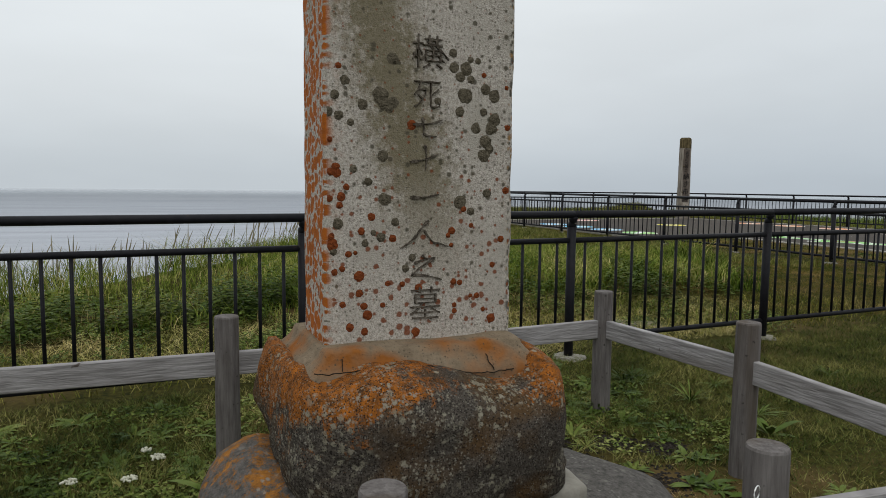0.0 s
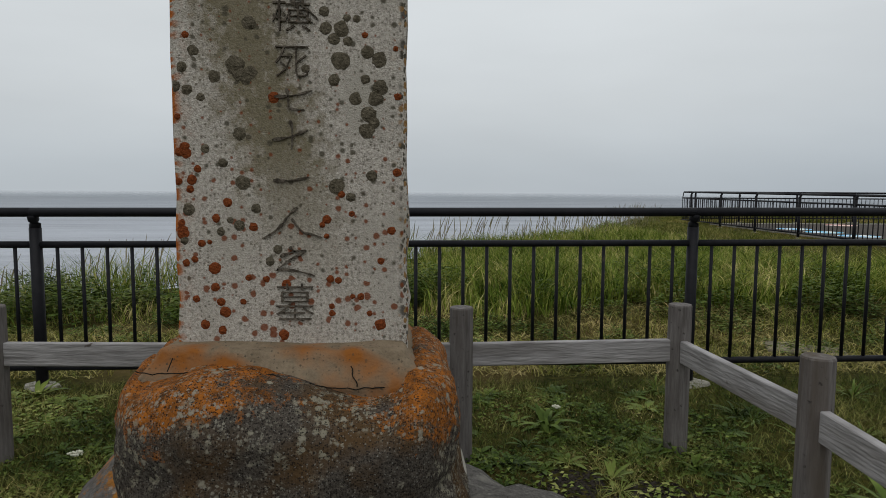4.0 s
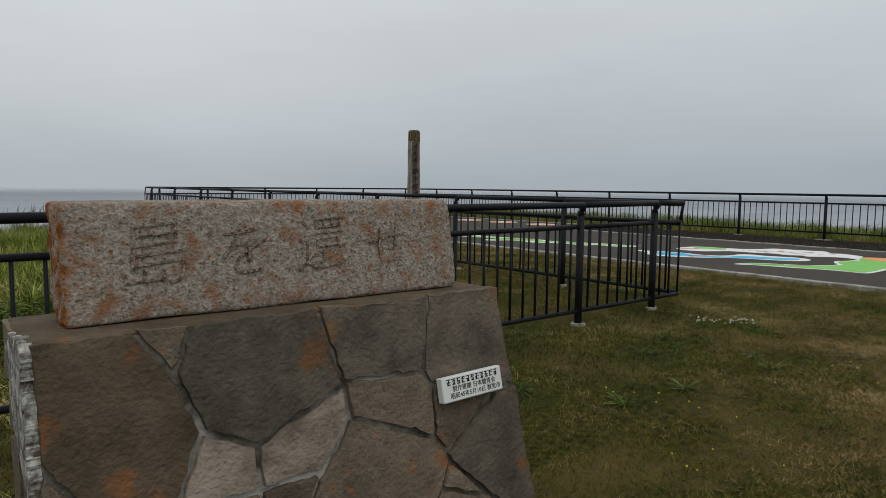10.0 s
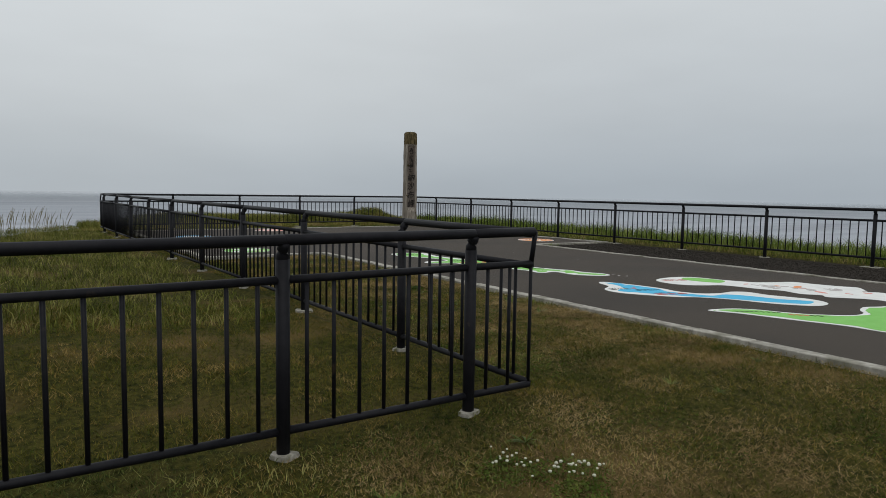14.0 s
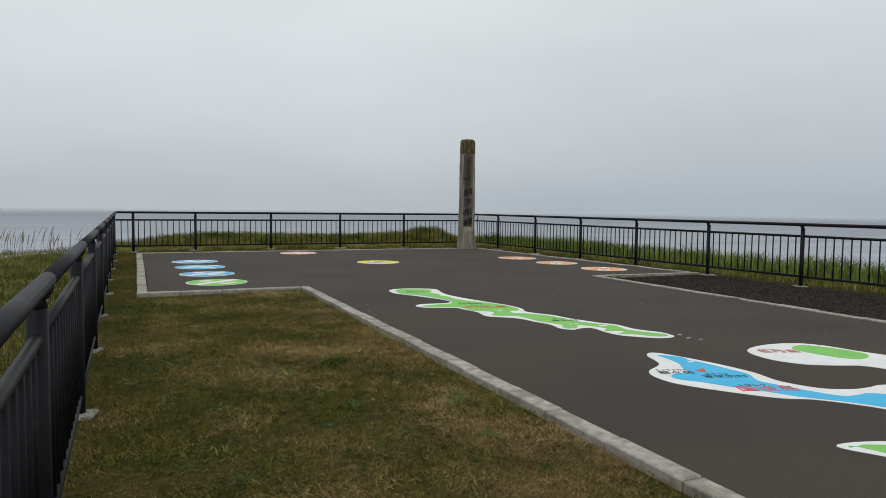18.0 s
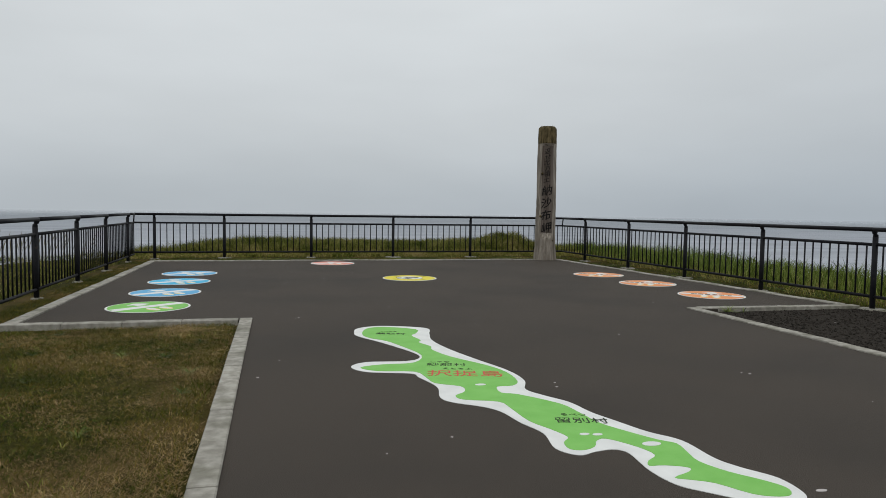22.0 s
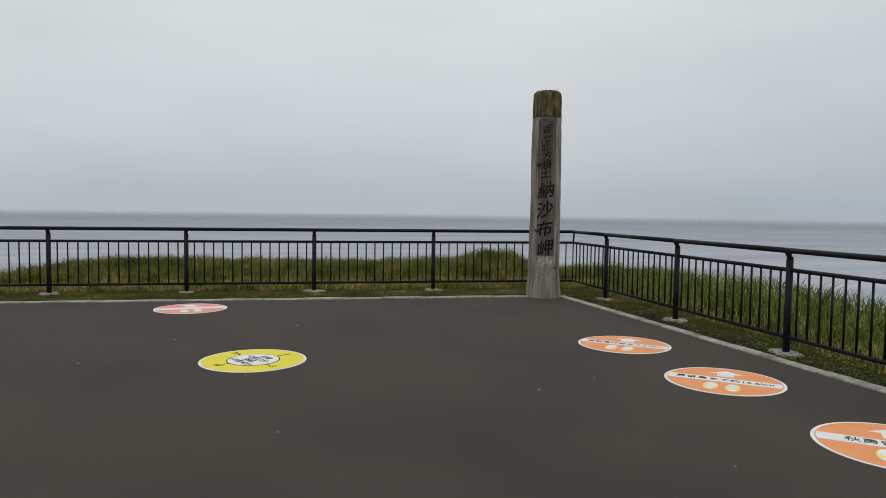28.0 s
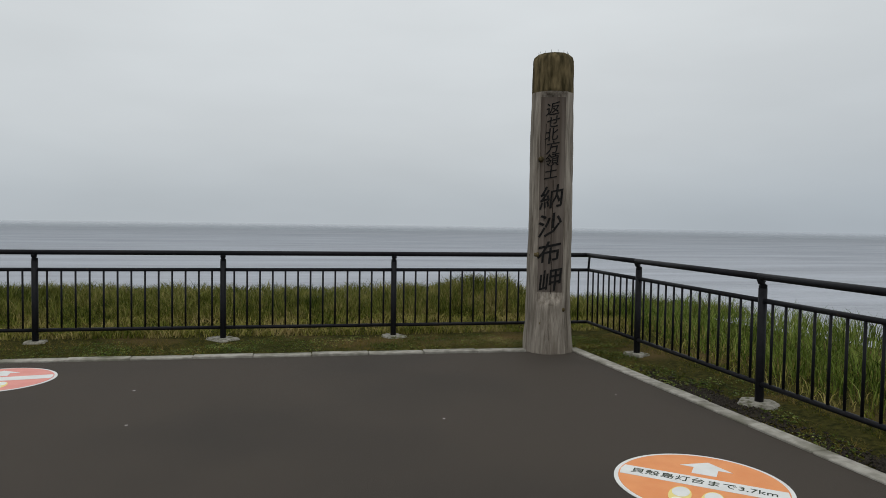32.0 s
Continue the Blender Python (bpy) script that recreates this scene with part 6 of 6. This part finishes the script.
def strip(x, y):
    """The trodden strip right behind the railing, with an uneven far side."""
    return inland(x, y) > -0.2 and y < 10.9 + 0.7 * noise.noise(Vector((x * 0.9, y * 0.9, 9))) and x < 6.2 + 1.2 * noise.noise(Vector((x, y, 2)))


def patchy(f, cut, seed):
    return lambda x, y: tall_band(x, y) and noise.noise(Vector((x * f, y * f, seed))) > cut


rough(15000, -9, 9.4, 9.45, 11.6, 0.03, 0.11, "rough_grass", "low rough grass behind the railing", M_ROUGH, keep=strip, wide=(0.004, 0.009), lean=(0.3, 1.4))
rough(4500, -9, 9.2, 9.7, 12.0, 0.1, 0.24, "rough_grass", "clumps of longer grass behind the railing", keep=lambda x, y: x < 5.5 and patchy(1.1, 0.12, 3)(x, y), wide=(0.004, 0.009), lean=(0.3, 1.2))
rough(30000, -1.5, 8.6, 10.6, 14.4, 0.16, 0.5, "tall_grass", "tall green grass on the headland behind the railing", keep=thick_band, wide=(0.007, 0.016), lean=(0.15, 1.3))
rough(20000, -9, 3.5, 10.5, 17, 0.28, 0.56, "edge_grass", "tall bent grass along the cliff edge", keep=edge_only, wide=(0.005, 0.011), lean=(0.3, 1.3))
rough(12000, -9, 0.4, 11.3, 16, 0.1, 0.26, "headland_grass", "knee-high green grass near the cliff edge", keep=tall_band, wide=(0.005, 0.011), lean=(0.2, 0.9))
rough(28000, 0, 5.6, 13.2, 26, 0.12, 0.34, "headland_grass", "knee-high green grass on the headland", keep=tall_band, wide=(0.006, 0.013), lean=(0.2, 0.9))
rough(26000, 5.4, 9.3, 12.6, 31, 0.06, 0.17, "headland_grass", "ankle-high green grass beside the plaza railing", M_CLIFF, keep=tall_band, wide=(0.005, 0.01), lean=(0.3, 1.2))
rough(34000, -8, 6.5, 9.45, 11.4, 0.03, 0.075, "dry_straw", "flattened dry straw among the rough grass", M_HAY, keep=lambda x, y: patchy(0.8, -0.35, 6)(x, y) and x < 4.2 + 1.5 * noise.noise(Vector((x, y, 12))), wide=(0.004, 0.008), lean=(1.5, 4.0))
rough(2500, -6, 6, 10.6, 12.6, 0.1, 0.25, "dry_straw", "bent dry stems among the tall grass", M_STRAW, keep=patchy(0.9, 0.1, 2), wide=(0.003, 0.006), lean=(0.5, 1.6))
rough(30000, 9, 22, 28.7, 30.6, 0.04, 0.14, "rough_grass", "low olive grass behind the seaward railing", M_ROUGH, wide=(0.008, 0.015), lean=(0.3, 1.4))
rough(42000, 9, 24, 29.6, 32.6, 0.12, 0.3, "cliff_grass", "short cliff-top grass behind the seaward railing", M_CLIFF, wide=(0.006, 0.012), lean=(0.2, 0.9))
rough(24000, 21.2, 24.2, 2, 31, 0.16, 0.46, "reeds", "green reeds along the cliff", M_REED, wide=(0.007, 0.015), lean=(0.15, 0.9))
rough(9000, 20.75, 22.2, 0, 30, 0.05, 0.2, "rough_grass", "low olive grass under the cliff railing", M_ROUGH, wide=(0.006, 0.012), lean=(0.3, 1.2))


def seed_stalks(n):
    """Dry wind-bent stalks with narrow seed heads along the cliff edge."""
    r = random.Random(31)
    bm = bmesh.new()
    while n:
        x, y = r.uniform(-9.5, 8.5), r.uniform(9.8, 29)
        if not -0.4 < inland(x, y) < 0.9:
            continue
        n -= 1
        h, lean = r.uniform(0.4, 0.75), r.uniform(-0.05, 0.3)
        p = [Vector((x + lean * h * (k / 4) ** 2, y + 0.04 * math.sin(n) * k / 4, ground_z(x, y) - 0.05 + h * k / 4)) for k in range(5)]
        for k, (a, b) in enumerate(zip(p, p[1:])):
            w0, w1 = ((0.0032, 0.003), (0.003, 0.003), (0.003, 0.008), (0.008, 0.002))[k]
            side = Vector((1, 0.2 * math.sin(n * 3), 0))
            bm.faces.new([bm.verts.new(q) for q in (a - side * w0, a + side * w0, b + side * w1, b - side * w1)])
    bmesh.ops.remove_doubles(bm, verts=bm.verts, dist=0.0002)
    return tagged(part("seed_stalks", bm, M_SEED), "thin dry seed stalks along the cliff edge", "grass", kind="stuff")


def scrub(name, label, clumps, seed, material, size=0.05, many=900):
    """Leafy weeds: many small pointed leaves heaped in clumps (x, y, radius, height)."""
    r = random.Random(seed)
    verts, faces = [], []
    for x, y, rad, high in clumps:
        for _ in range(int(many * rad)):
            a, d = r.uniform(0, math.tau), rad * math.sqrt(r.random())
            px, py = x + d * math.cos(a), y + d * math.sin(a)
            pz = ground_z(px, py) + high * r.random() ** 0.7 * (1 - 0.7 * (d / rad) ** 2)
            ln, wd, t = size * r.uniform(0.7, 1.4), size * r.uniform(0.2, 0.36), r.uniform(0, math.tau)
            dx, dy, rise = math.cos(t), math.sin(t), r.uniform(-0.4, 0.5)
            o = len(verts)
            verts += [(px, py, pz), (px + dx * ln * 0.45 - dy * wd, py + dy * ln * 0.45 + dx * wd, pz + rise * ln * 0.5), (px + dx * ln, py + dy * ln, pz + rise * ln * 0.6), (px + dx * ln * 0.45 + dy * wd, py + dy * ln * 0.45 - dx * wd, pz + rise * ln * 0.5 + 0.006)]
            faces.append((o, o + 1, o + 2, o + 3))
    me = bpy.data.meshes.new(name)
    me.from_pydata(verts, [], faces)
    return tagged(link_mesh(name, me, material), label, "weeds", kind="stuff")


seed_stalks(420)
sr = random.Random(8)
scrub("leafy_scrub", "dark leafy scrub behind the railing", [(sr.uniform(-6.5, 0.4), sr.uniform(11.3, 12.5), sr.uniform(0.2, 0.45), sr.uniform(0.2, 0.5)) for _ in range(46)], 41, M_SCRUB, 0.055, 1500)
scrub("leafy_scrub", "leafy weeds standing in the tall grass", [(sr.uniform(0.4, 5.2), sr.uniform(11.0, 13.2), sr.uniform(0.15, 0.35), sr.uniform(0.15, 0.42)) for _ in range(40)], 48, M_SCRUB, 0.05, 1100)
scrub("leafy_weeds", "low leafy weeds in the rough grass", [(sr.uniform(-5, 4.6), sr.uniform(9.6, 11.4), sr.uniform(0.1, 0.28), sr.uniform(0.05, 0.16)) for _ in range(70)], 42, M_LEAF, 0.03)
scrub("leafy_weeds", "low leafy weeds in the enclosure", [(sr.uniform(-3.2, 1.6), sr.uniform(7.3, 9.1), sr.uniform(0.08, 0.3), sr.uniform(0.01, 0.05)) for _ in range(120)], 43, M_LEAF, 0.028, 600)
scrub("clover_leaves", "small clover leaves in the mown lawn", [(sr.uniform(1.5, 12.0), sr.uniform(5.0, 9.2), sr.uniform(0.15, 0.5), sr.uniform(0.006, 0.015)) for _ in range(90)], 44, M_SCRUB, 0.012, 700)
scrub("clover_leaves", "small low weeds under the plaza railing", [(sr.uniform(9.7, 10.6), sr.uniform(9.6, 18.4), sr.uniform(0.1, 0.35), sr.uniform(0.01, 0.04)) for _ in range(60)] + [(sr.uniform(10.4, 12.1), sr.uniform(9.6, 18.4), sr.uniform(0.1, 0.3), 0.012) for _ in range(40)], 45, M_SCRUB, 0.014, 600)
scrub("clover_leaves", "small low weeds beside the cliff railing", [(20.42 - (y - 18.86) * 0.077 + sr.uniform(0.15, 0.7), y, sr.uniform(0.1, 0.3), sr.uniform(0.015, 0.06)) for y in (sr.uniform(19.0, 28.2) for _ in range(80))], 47, M_LEAF, 0.022, 500)
scrub("clover_leaves", "dark clump of low weeds in the plaza lawn", [(11.41, 13.67, 0.13, 0.05), (11.5, 13.75, 0.08, 0.04)], 52, M_SCRUB, 0.02, 2600)
scrub("clover_leaves", "small low weeds along the cliff-top kerb", [(sr.uniform(9.9, 20), sr.uniform(27.6, 28.4), sr.uniform(0.15, 0.35), sr.uniform(0.01, 0.04)) for _ in range(70)], 46, M_LEAF, 0.018, 500)


def leaf(bm, root, ang, length, width, rise, droop):
    """One arched leaf blade."""
    d, sd = Vector((math.cos(ang), math.sin(ang), 0)), Vector((-math.sin(ang), math.cos(ang), 0))
    last = None
    for k in range(5):
        t = k / 4
        w = width * math.sin(math.pi * min(1, 0.12 + 0.88 * t)) * 0.5 if k else 0.0
        c = Vector(root) + d * length * t + Vector((0, 0, rise * t - droop * t * t))
        pair = (bm.verts.new(c - sd * w), bm.verts.new(c + sd * w))
        if last:
            bm.faces.new((*last, pair[1], pair[0]))
        last = pair


def weed_mesh(name, leaves, length, width, rise, droop, seed):
    r = random.Random(seed)
    bm = bmesh.new()
    for k in range(leaves):
        f = r.uniform(0.6, 1.15)
        leaf(bm, (0, 0, -0.005), k * 2.4 + r.uniform(-0.4, 0.4), length * f, width * f, rise * r.uniform(0.5, 1.4), droop * r.uniform(0.6, 1.3))
    bmesh.ops.remove_doubles(bm, verts=bm.verts, dist=0.0005)
    me = bpy.data.meshes.new(name)
    bm.to_mesh(me)
    bm.free()
    me.shade_smooth()
    me.materials.append(M_LEAF)
    return me


WEEDS = [weed_mesh("weed", 9 + 2 * k, 0.15, 0.042, 0.07, 0.06, k) for k in range(3)]
TUFTS = [weed_mesh("grass_tuft", 26, 0.19, 0.012, 0.17, 0.12, 10 + k) for k in range(3)]
DOCKS = [weed_mesh("weed", 12, 0.2, 0.045, 0.15, 0.1, 20 + k) for k in range(2)]
wr = random.Random(4)


def plant(meshes, name, n, x0, x1, y0, y1, label, group, lo=0.7, hi=1.3, paved=False):
    for _ in range(n):
        x, y = wr.uniform(x0, x1), wr.uniform(y0, y1)
        if not paved and not on_lawn(x, y):
            continue
        ob = link_mesh(name, wr.choice(meshes), M_LEAF)
        sc = wr.uniform(lo, hi)
        ob.matrix_basis = pose(x, y, ground_z(x, y), 0, 0, wr.uniform(0, 360)) @ Matrix.Diagonal((sc, sc, sc * wr.uniform(0.7, 1.1), 1))
        tagged(ob, label, "weed", group)


plant(WEEDS, "weed", 230, -3.0, 1.5, 6.6, 9.1, "low broad-leaved green weed in the shaded grass", "weeds around the monument", 0.45, 0.95)
for k, (x, y) in enumerate(((0.39, 8.2), (0.78, 8.26), (1.14, 7.92), (0.71, 7.8), (1.0, 8.05), (0.3, 7.95))):
    plant(DOCKS, "weed", 1, x, x, y, y, "leafy dock plant in the grass by the railing", "dock plants by the monument", 0.5, 0.72)
plant(TUFTS, "grass_tuft", 3, 1.6, 1.8, 8.4, 8.7, "coarse tuft of long grass in the lawn", "grass tufts in the lawn", 0.8, 1.0)
plant(DOCKS, "weed", 12, -2.5, 1.8, 7.3, 9.1, "leafy dock plant in the grass by the railing", "dock plants by the monument", 0.6, 1.0)
plant(TUFTS, "grass_tuft", 26, 0.5, 9.5, 7.4, 9.2, "coarse tuft of long grass in the lawn", "grass tufts in the lawn", 0.5, 1.0)
plant(TUFTS, "grass_tuft", 4, 18.3, 18.6, 18.5, 18.75, "thin weeds growing in the gravel by the kerb corner", "weeds in the gravel", 0.7, 1.0, True)
plant(TUFTS, "grass_tuft", 9, 6, 12.1, 5.0, 9.2, "small coarse tuft of grass in the dry lawn", "grass tufts in the dry lawn", 0.3, 0.55)
plant(TUFTS, "grass_tuft", 30, 9.8, 12.2, 9.4, 18.6, "small coarse tuft of grass by the kerb", "grass tufts by the kerb", 0.3, 0.6)
plant(WEEDS, "weed", 14, 9.75, 10.6, 9.4, 18.6, "low broad-leaved weed under the railing", "weeds under the railing", 0.25, 0.5)


def flowers(name, label, cx, cy, rx, ry, n, size, material, seed, stem=0.09):
    """A patch of small round flower heads on stems."""
    r = random.Random(seed)
    root = thing(name, label, "flowers", at=(cx, cy, ground_z(cx, cy)))
    head = bmesh.new()
    stems = bmesh.new()
    for _ in range(n):
        x, y = r.gauss(0, 0.45) * rx, r.gauss(0, 0.45) * ry
        h = stem * r.uniform(0.6, 1.2)
        tube(stems, [(x, y, -0.01), (x * 1.02, y * 1.02, h)], 0.0015, 3, False)
        m = Matrix.Translation((x, y, h)) @ Matrix.Diagonal((size, size, size * 0.75, 1))
        bmesh.ops.create_icosphere(head, subdivisions=1, radius=r.uniform(0.7, 1.2), matrix=m)
    part("stems", stems, M_LEAF, root, "thin green stems")["kind"] = "stuff"
    part("blossom", head, material, root)["kind"] = "stuff"


flowers("clover_patch", "patch of white clover flowering in the lawn", 8.83, 8.5, 0.13, 0.14, 16, 0.009, M_FLOWER, 1, 0.06)
flowers("clover_patch", "patch of white clover flowering in the lawn", 9.06, 8.29, 0.16, 0.18, 24, 0.009, M_FLOWER, 2, 0.06)
scrub("clover_leaves", "dark clover leaves around the white flowers", [(8.83, 8.48, 0.16, 0.04), (9.06, 8.27, 0.2, 0.05), (8.87, 7.95, 0.16, 0.03), (8.95, 8.1, 0.14, 0.03)], 53, M_SCRUB, 0.016, 3000)


def umbel(x, y, wide, seed):
    """A flat head of many tiny white flowers on one stem."""
    r = random.Random(seed)
    root = thing("white_flower", "flat white flower head in the weeds by the fence", "flower", "white flowers by the monument", at=(x, y, ground_z(x, y)))
    head = bmesh.new()
    for _ in range(34):
        a, d = r.uniform(0, math.tau), wide * math.sqrt(r.random())
        m = Matrix.Translation((d * math.cos(a), d * math.sin(a), 0.085 - 3.0 * d * d + r.uniform(-0.004, 0.004)))
        bmesh.ops.create_icosphere(head, subdivisions=1, radius=r.uniform(0.004, 0.0075), matrix=m)
    part("blossom", head, M_FLOWER, root, "cluster of tiny white flowers")
    part("stem", tube(bmesh.new(), [(0.01, 0, -0.01), (0, 0, 0.08)], 0.003, 5), M_LEAF, root, "green stem")


for k, (x, y, wide) in enumerate(((-1.36, 8.13, 0.034), (-1.71, 7.97, 0.032), (-1.475, 7.92, 0.032), (-1.41, 8.24, 0.022), (0.62, 8.55, 0.02))):
    umbel(x, y, wide, k)
for k, (x, y) in enumerate(((6.1, 6.9), (7.0, 7.3), (8.1, 7.0), (6.6, 7.6))):
    flowers("dandelions", "few small yellow flowers in the dry lawn", x, y, 0.5, 0.4, 5, 0.006, M_YFLOWER, 10 + k, 0.03)

M_OLDSLAB = mat("soiled_concrete", (0.13, 0.11, 0.08), (0.22, 0.19, 0.145), 14, 0.95, 0.5, 70, c3=(0.08, 0.08, 0.035), s3=5, t3=(0.5, 0.65))
slab = thing("concrete_slab", "cracked flat concrete slab sunk in rough grass", "slab", at=(3.0, 10.15, ground_z(3.0, 10.15) - 0.03))
slab.rotation_euler = (0, radians(1), radians(-20))
part("slab_piece", box_bm(-0.3, 0.02, -0.17, 0.17, -0.05, 0.055, 0.012), M_OLDSLAB, slab)
part("slab_piece", box_bm(0.035, 0.3, -0.16, 0.17, -0.06, 0.045, 0.012), M_OLDSLAB, slab)


chip = thing("loose_stone", "small pale broken stone lying in the lawn", "stone", at=(4.95, 6.84, ground_z(4.95, 6.84) + 0.012))
part("rock", rock_bm(0, 0, 0, 0.04, 0.024, 0.02, 5.0, 3.0, 0.25, 2), M_PALECEM, chip)

# ---- loose stones and droppings ----
def pebbles(name, label, pts, lo, hi, material, flat=0.6, seed=3, category="stones"):
    r = random.Random(seed)
    verts, faces = [], []
    for x, y, z in pts:
        s, o, a = r.uniform(lo, hi), len(verts), r.uniform(0, 6.28)
        for dx, dy, dz in ((1, 0, 0), (0, 1, 0), (-1, 0, 0), (0, -1, 0), (0, 0, flat), (0, 0, -flat)):
            k = s * r.uniform(0.7, 1.2)
            verts.append((x + k * (dx * math.cos(a) - dy * math.sin(a)), y + k * (dx * math.sin(a) + dy * math.cos(a)), z + k * dz))
        faces += [(o + i, o + (i + 1) % 4, o + 4) for i in range(4)] + [(o + (i + 1) % 4, o + i, o + 5) for i in range(4)]
    me = bpy.data.meshes.new(name)
    me.from_pydata(verts, [], faces)
    return tagged(link_mesh(name, me, material), label, category, kind="stuff")


pebbles("gravel_stones", "loose dark crushed stones on the gravel strip", [(wr.uniform(18.1, 20.5), wr.uniform(9, 18.62), -0.015) for _ in range(9000)], 0.006, 0.018, M_STONE)
pebbles("soil_crumbs", "dark bare soil crumbs beside the monument", [(x, y, ground_z(x, y)) for x, y in ((cx + wr.gauss(0, 0.5) * r, cy + wr.gauss(0, 0.4) * r) for cx, cy, r in BARE for _ in range(260))], 0.006, 0.018, M_GRAVEL, 0.5, 9, "soil")
pebbles("soil_crumbs", "dark bare soil crumbs beside the kerb", [(20.42 - (y - 18.86) * 0.077 + wr.gauss(0.28, 0.09), y, ground_z(20.3, y) + 0.012) for y in (wr.gauss(wr.choice((19.6, 21.0, 23.2, 25.2)), 0.45) for _ in range(3500))], 0.01, 0.03, M_GRAVEL, 0.5, 8, "soil")
BITS = [(12.82, 22.45), (12.86, 22.6), (12.2, 22.55), (12.69, 19.28), (12.9, 18.84), (12.71, 16.73), (12.76, 16.68), (12.55, 16.18), (17.95, 19.99), (14.64, 15.51), (14.67, 15.62), (14.13, 13.5), (13.63, 14.62), (16.27, 15.64), (16.31, 15.59), (17.62, 21.86), (18.0, 22.05), (17.39, 21.75)]
pebbles("bird_droppings", "small white bird droppings on the asphalt", [(x, y, 0.0) for x, y in BITS] + [(wr.uniform(12.6, 19.5), wr.uniform(11, 26.8), 0.0) for _ in range(34)], 0.004, 0.016, M_ISLET, 0.08, 5, "droppings")

# ---- kerbs ----
KERBS = {}


def kerb(a, b, width, label):
    """A row of kerbstones with open joints."""
    a, b = Vector(a), Vector(b)
    length = (b - a).length
    n = max(1, round(length / 0.6))
    step = length / n
    key = (round(step, 4), width)
    if key not in KERBS:
        bm = box_bm(0.003, step - 0.003, -width / 2, width / 2, -0.15, 0.018, 0.007)
        KERBS[key] = mesh_of("kerbstone", bm, M_CURB, False)
    root = tagged(thing("kerb", label, "kerb", kind="structure", at=(a.x, a.y, 0)), label)
    root.rotation_euler = (0, 0, math.atan2(b.y - a.y, b.x - a.x))
    for k in range(n):
        link_mesh("kerbstone", KERBS[key], M_CURB, root, at=pose(k * step, 0.003 * math.sin(k * 7), 0.003 * math.sin(k * 3)))


kerb((12.358, -6), (12.358, 18.9), 0.135, "pale concrete kerb between lawn and plaza")
kerb((12.28, 18.83), (9.92, 18.83), 0.14, "pale concrete kerb at the end of the lawn")
kerb((10.0, 18.91), (10.0, 27.28), 0.14, "pale concrete kerb along the railing")
kerb((9.93, 27.37), (19.2, 27.4), 0.13, "pale concrete kerb at the seaward edge")
kerb((19.74, 27.4), (20.38, 18.86), 0.13, "pale concrete kerb beside the cliff railing")
kerb((20.5, 18.74), (18.08, 18.86), 0.13, "pale concrete kerb at the end of the gravel strip")
kerb((18.0, 18.9), (17.98, -6), 0.13, "pale concrete kerb along the gravel strip")
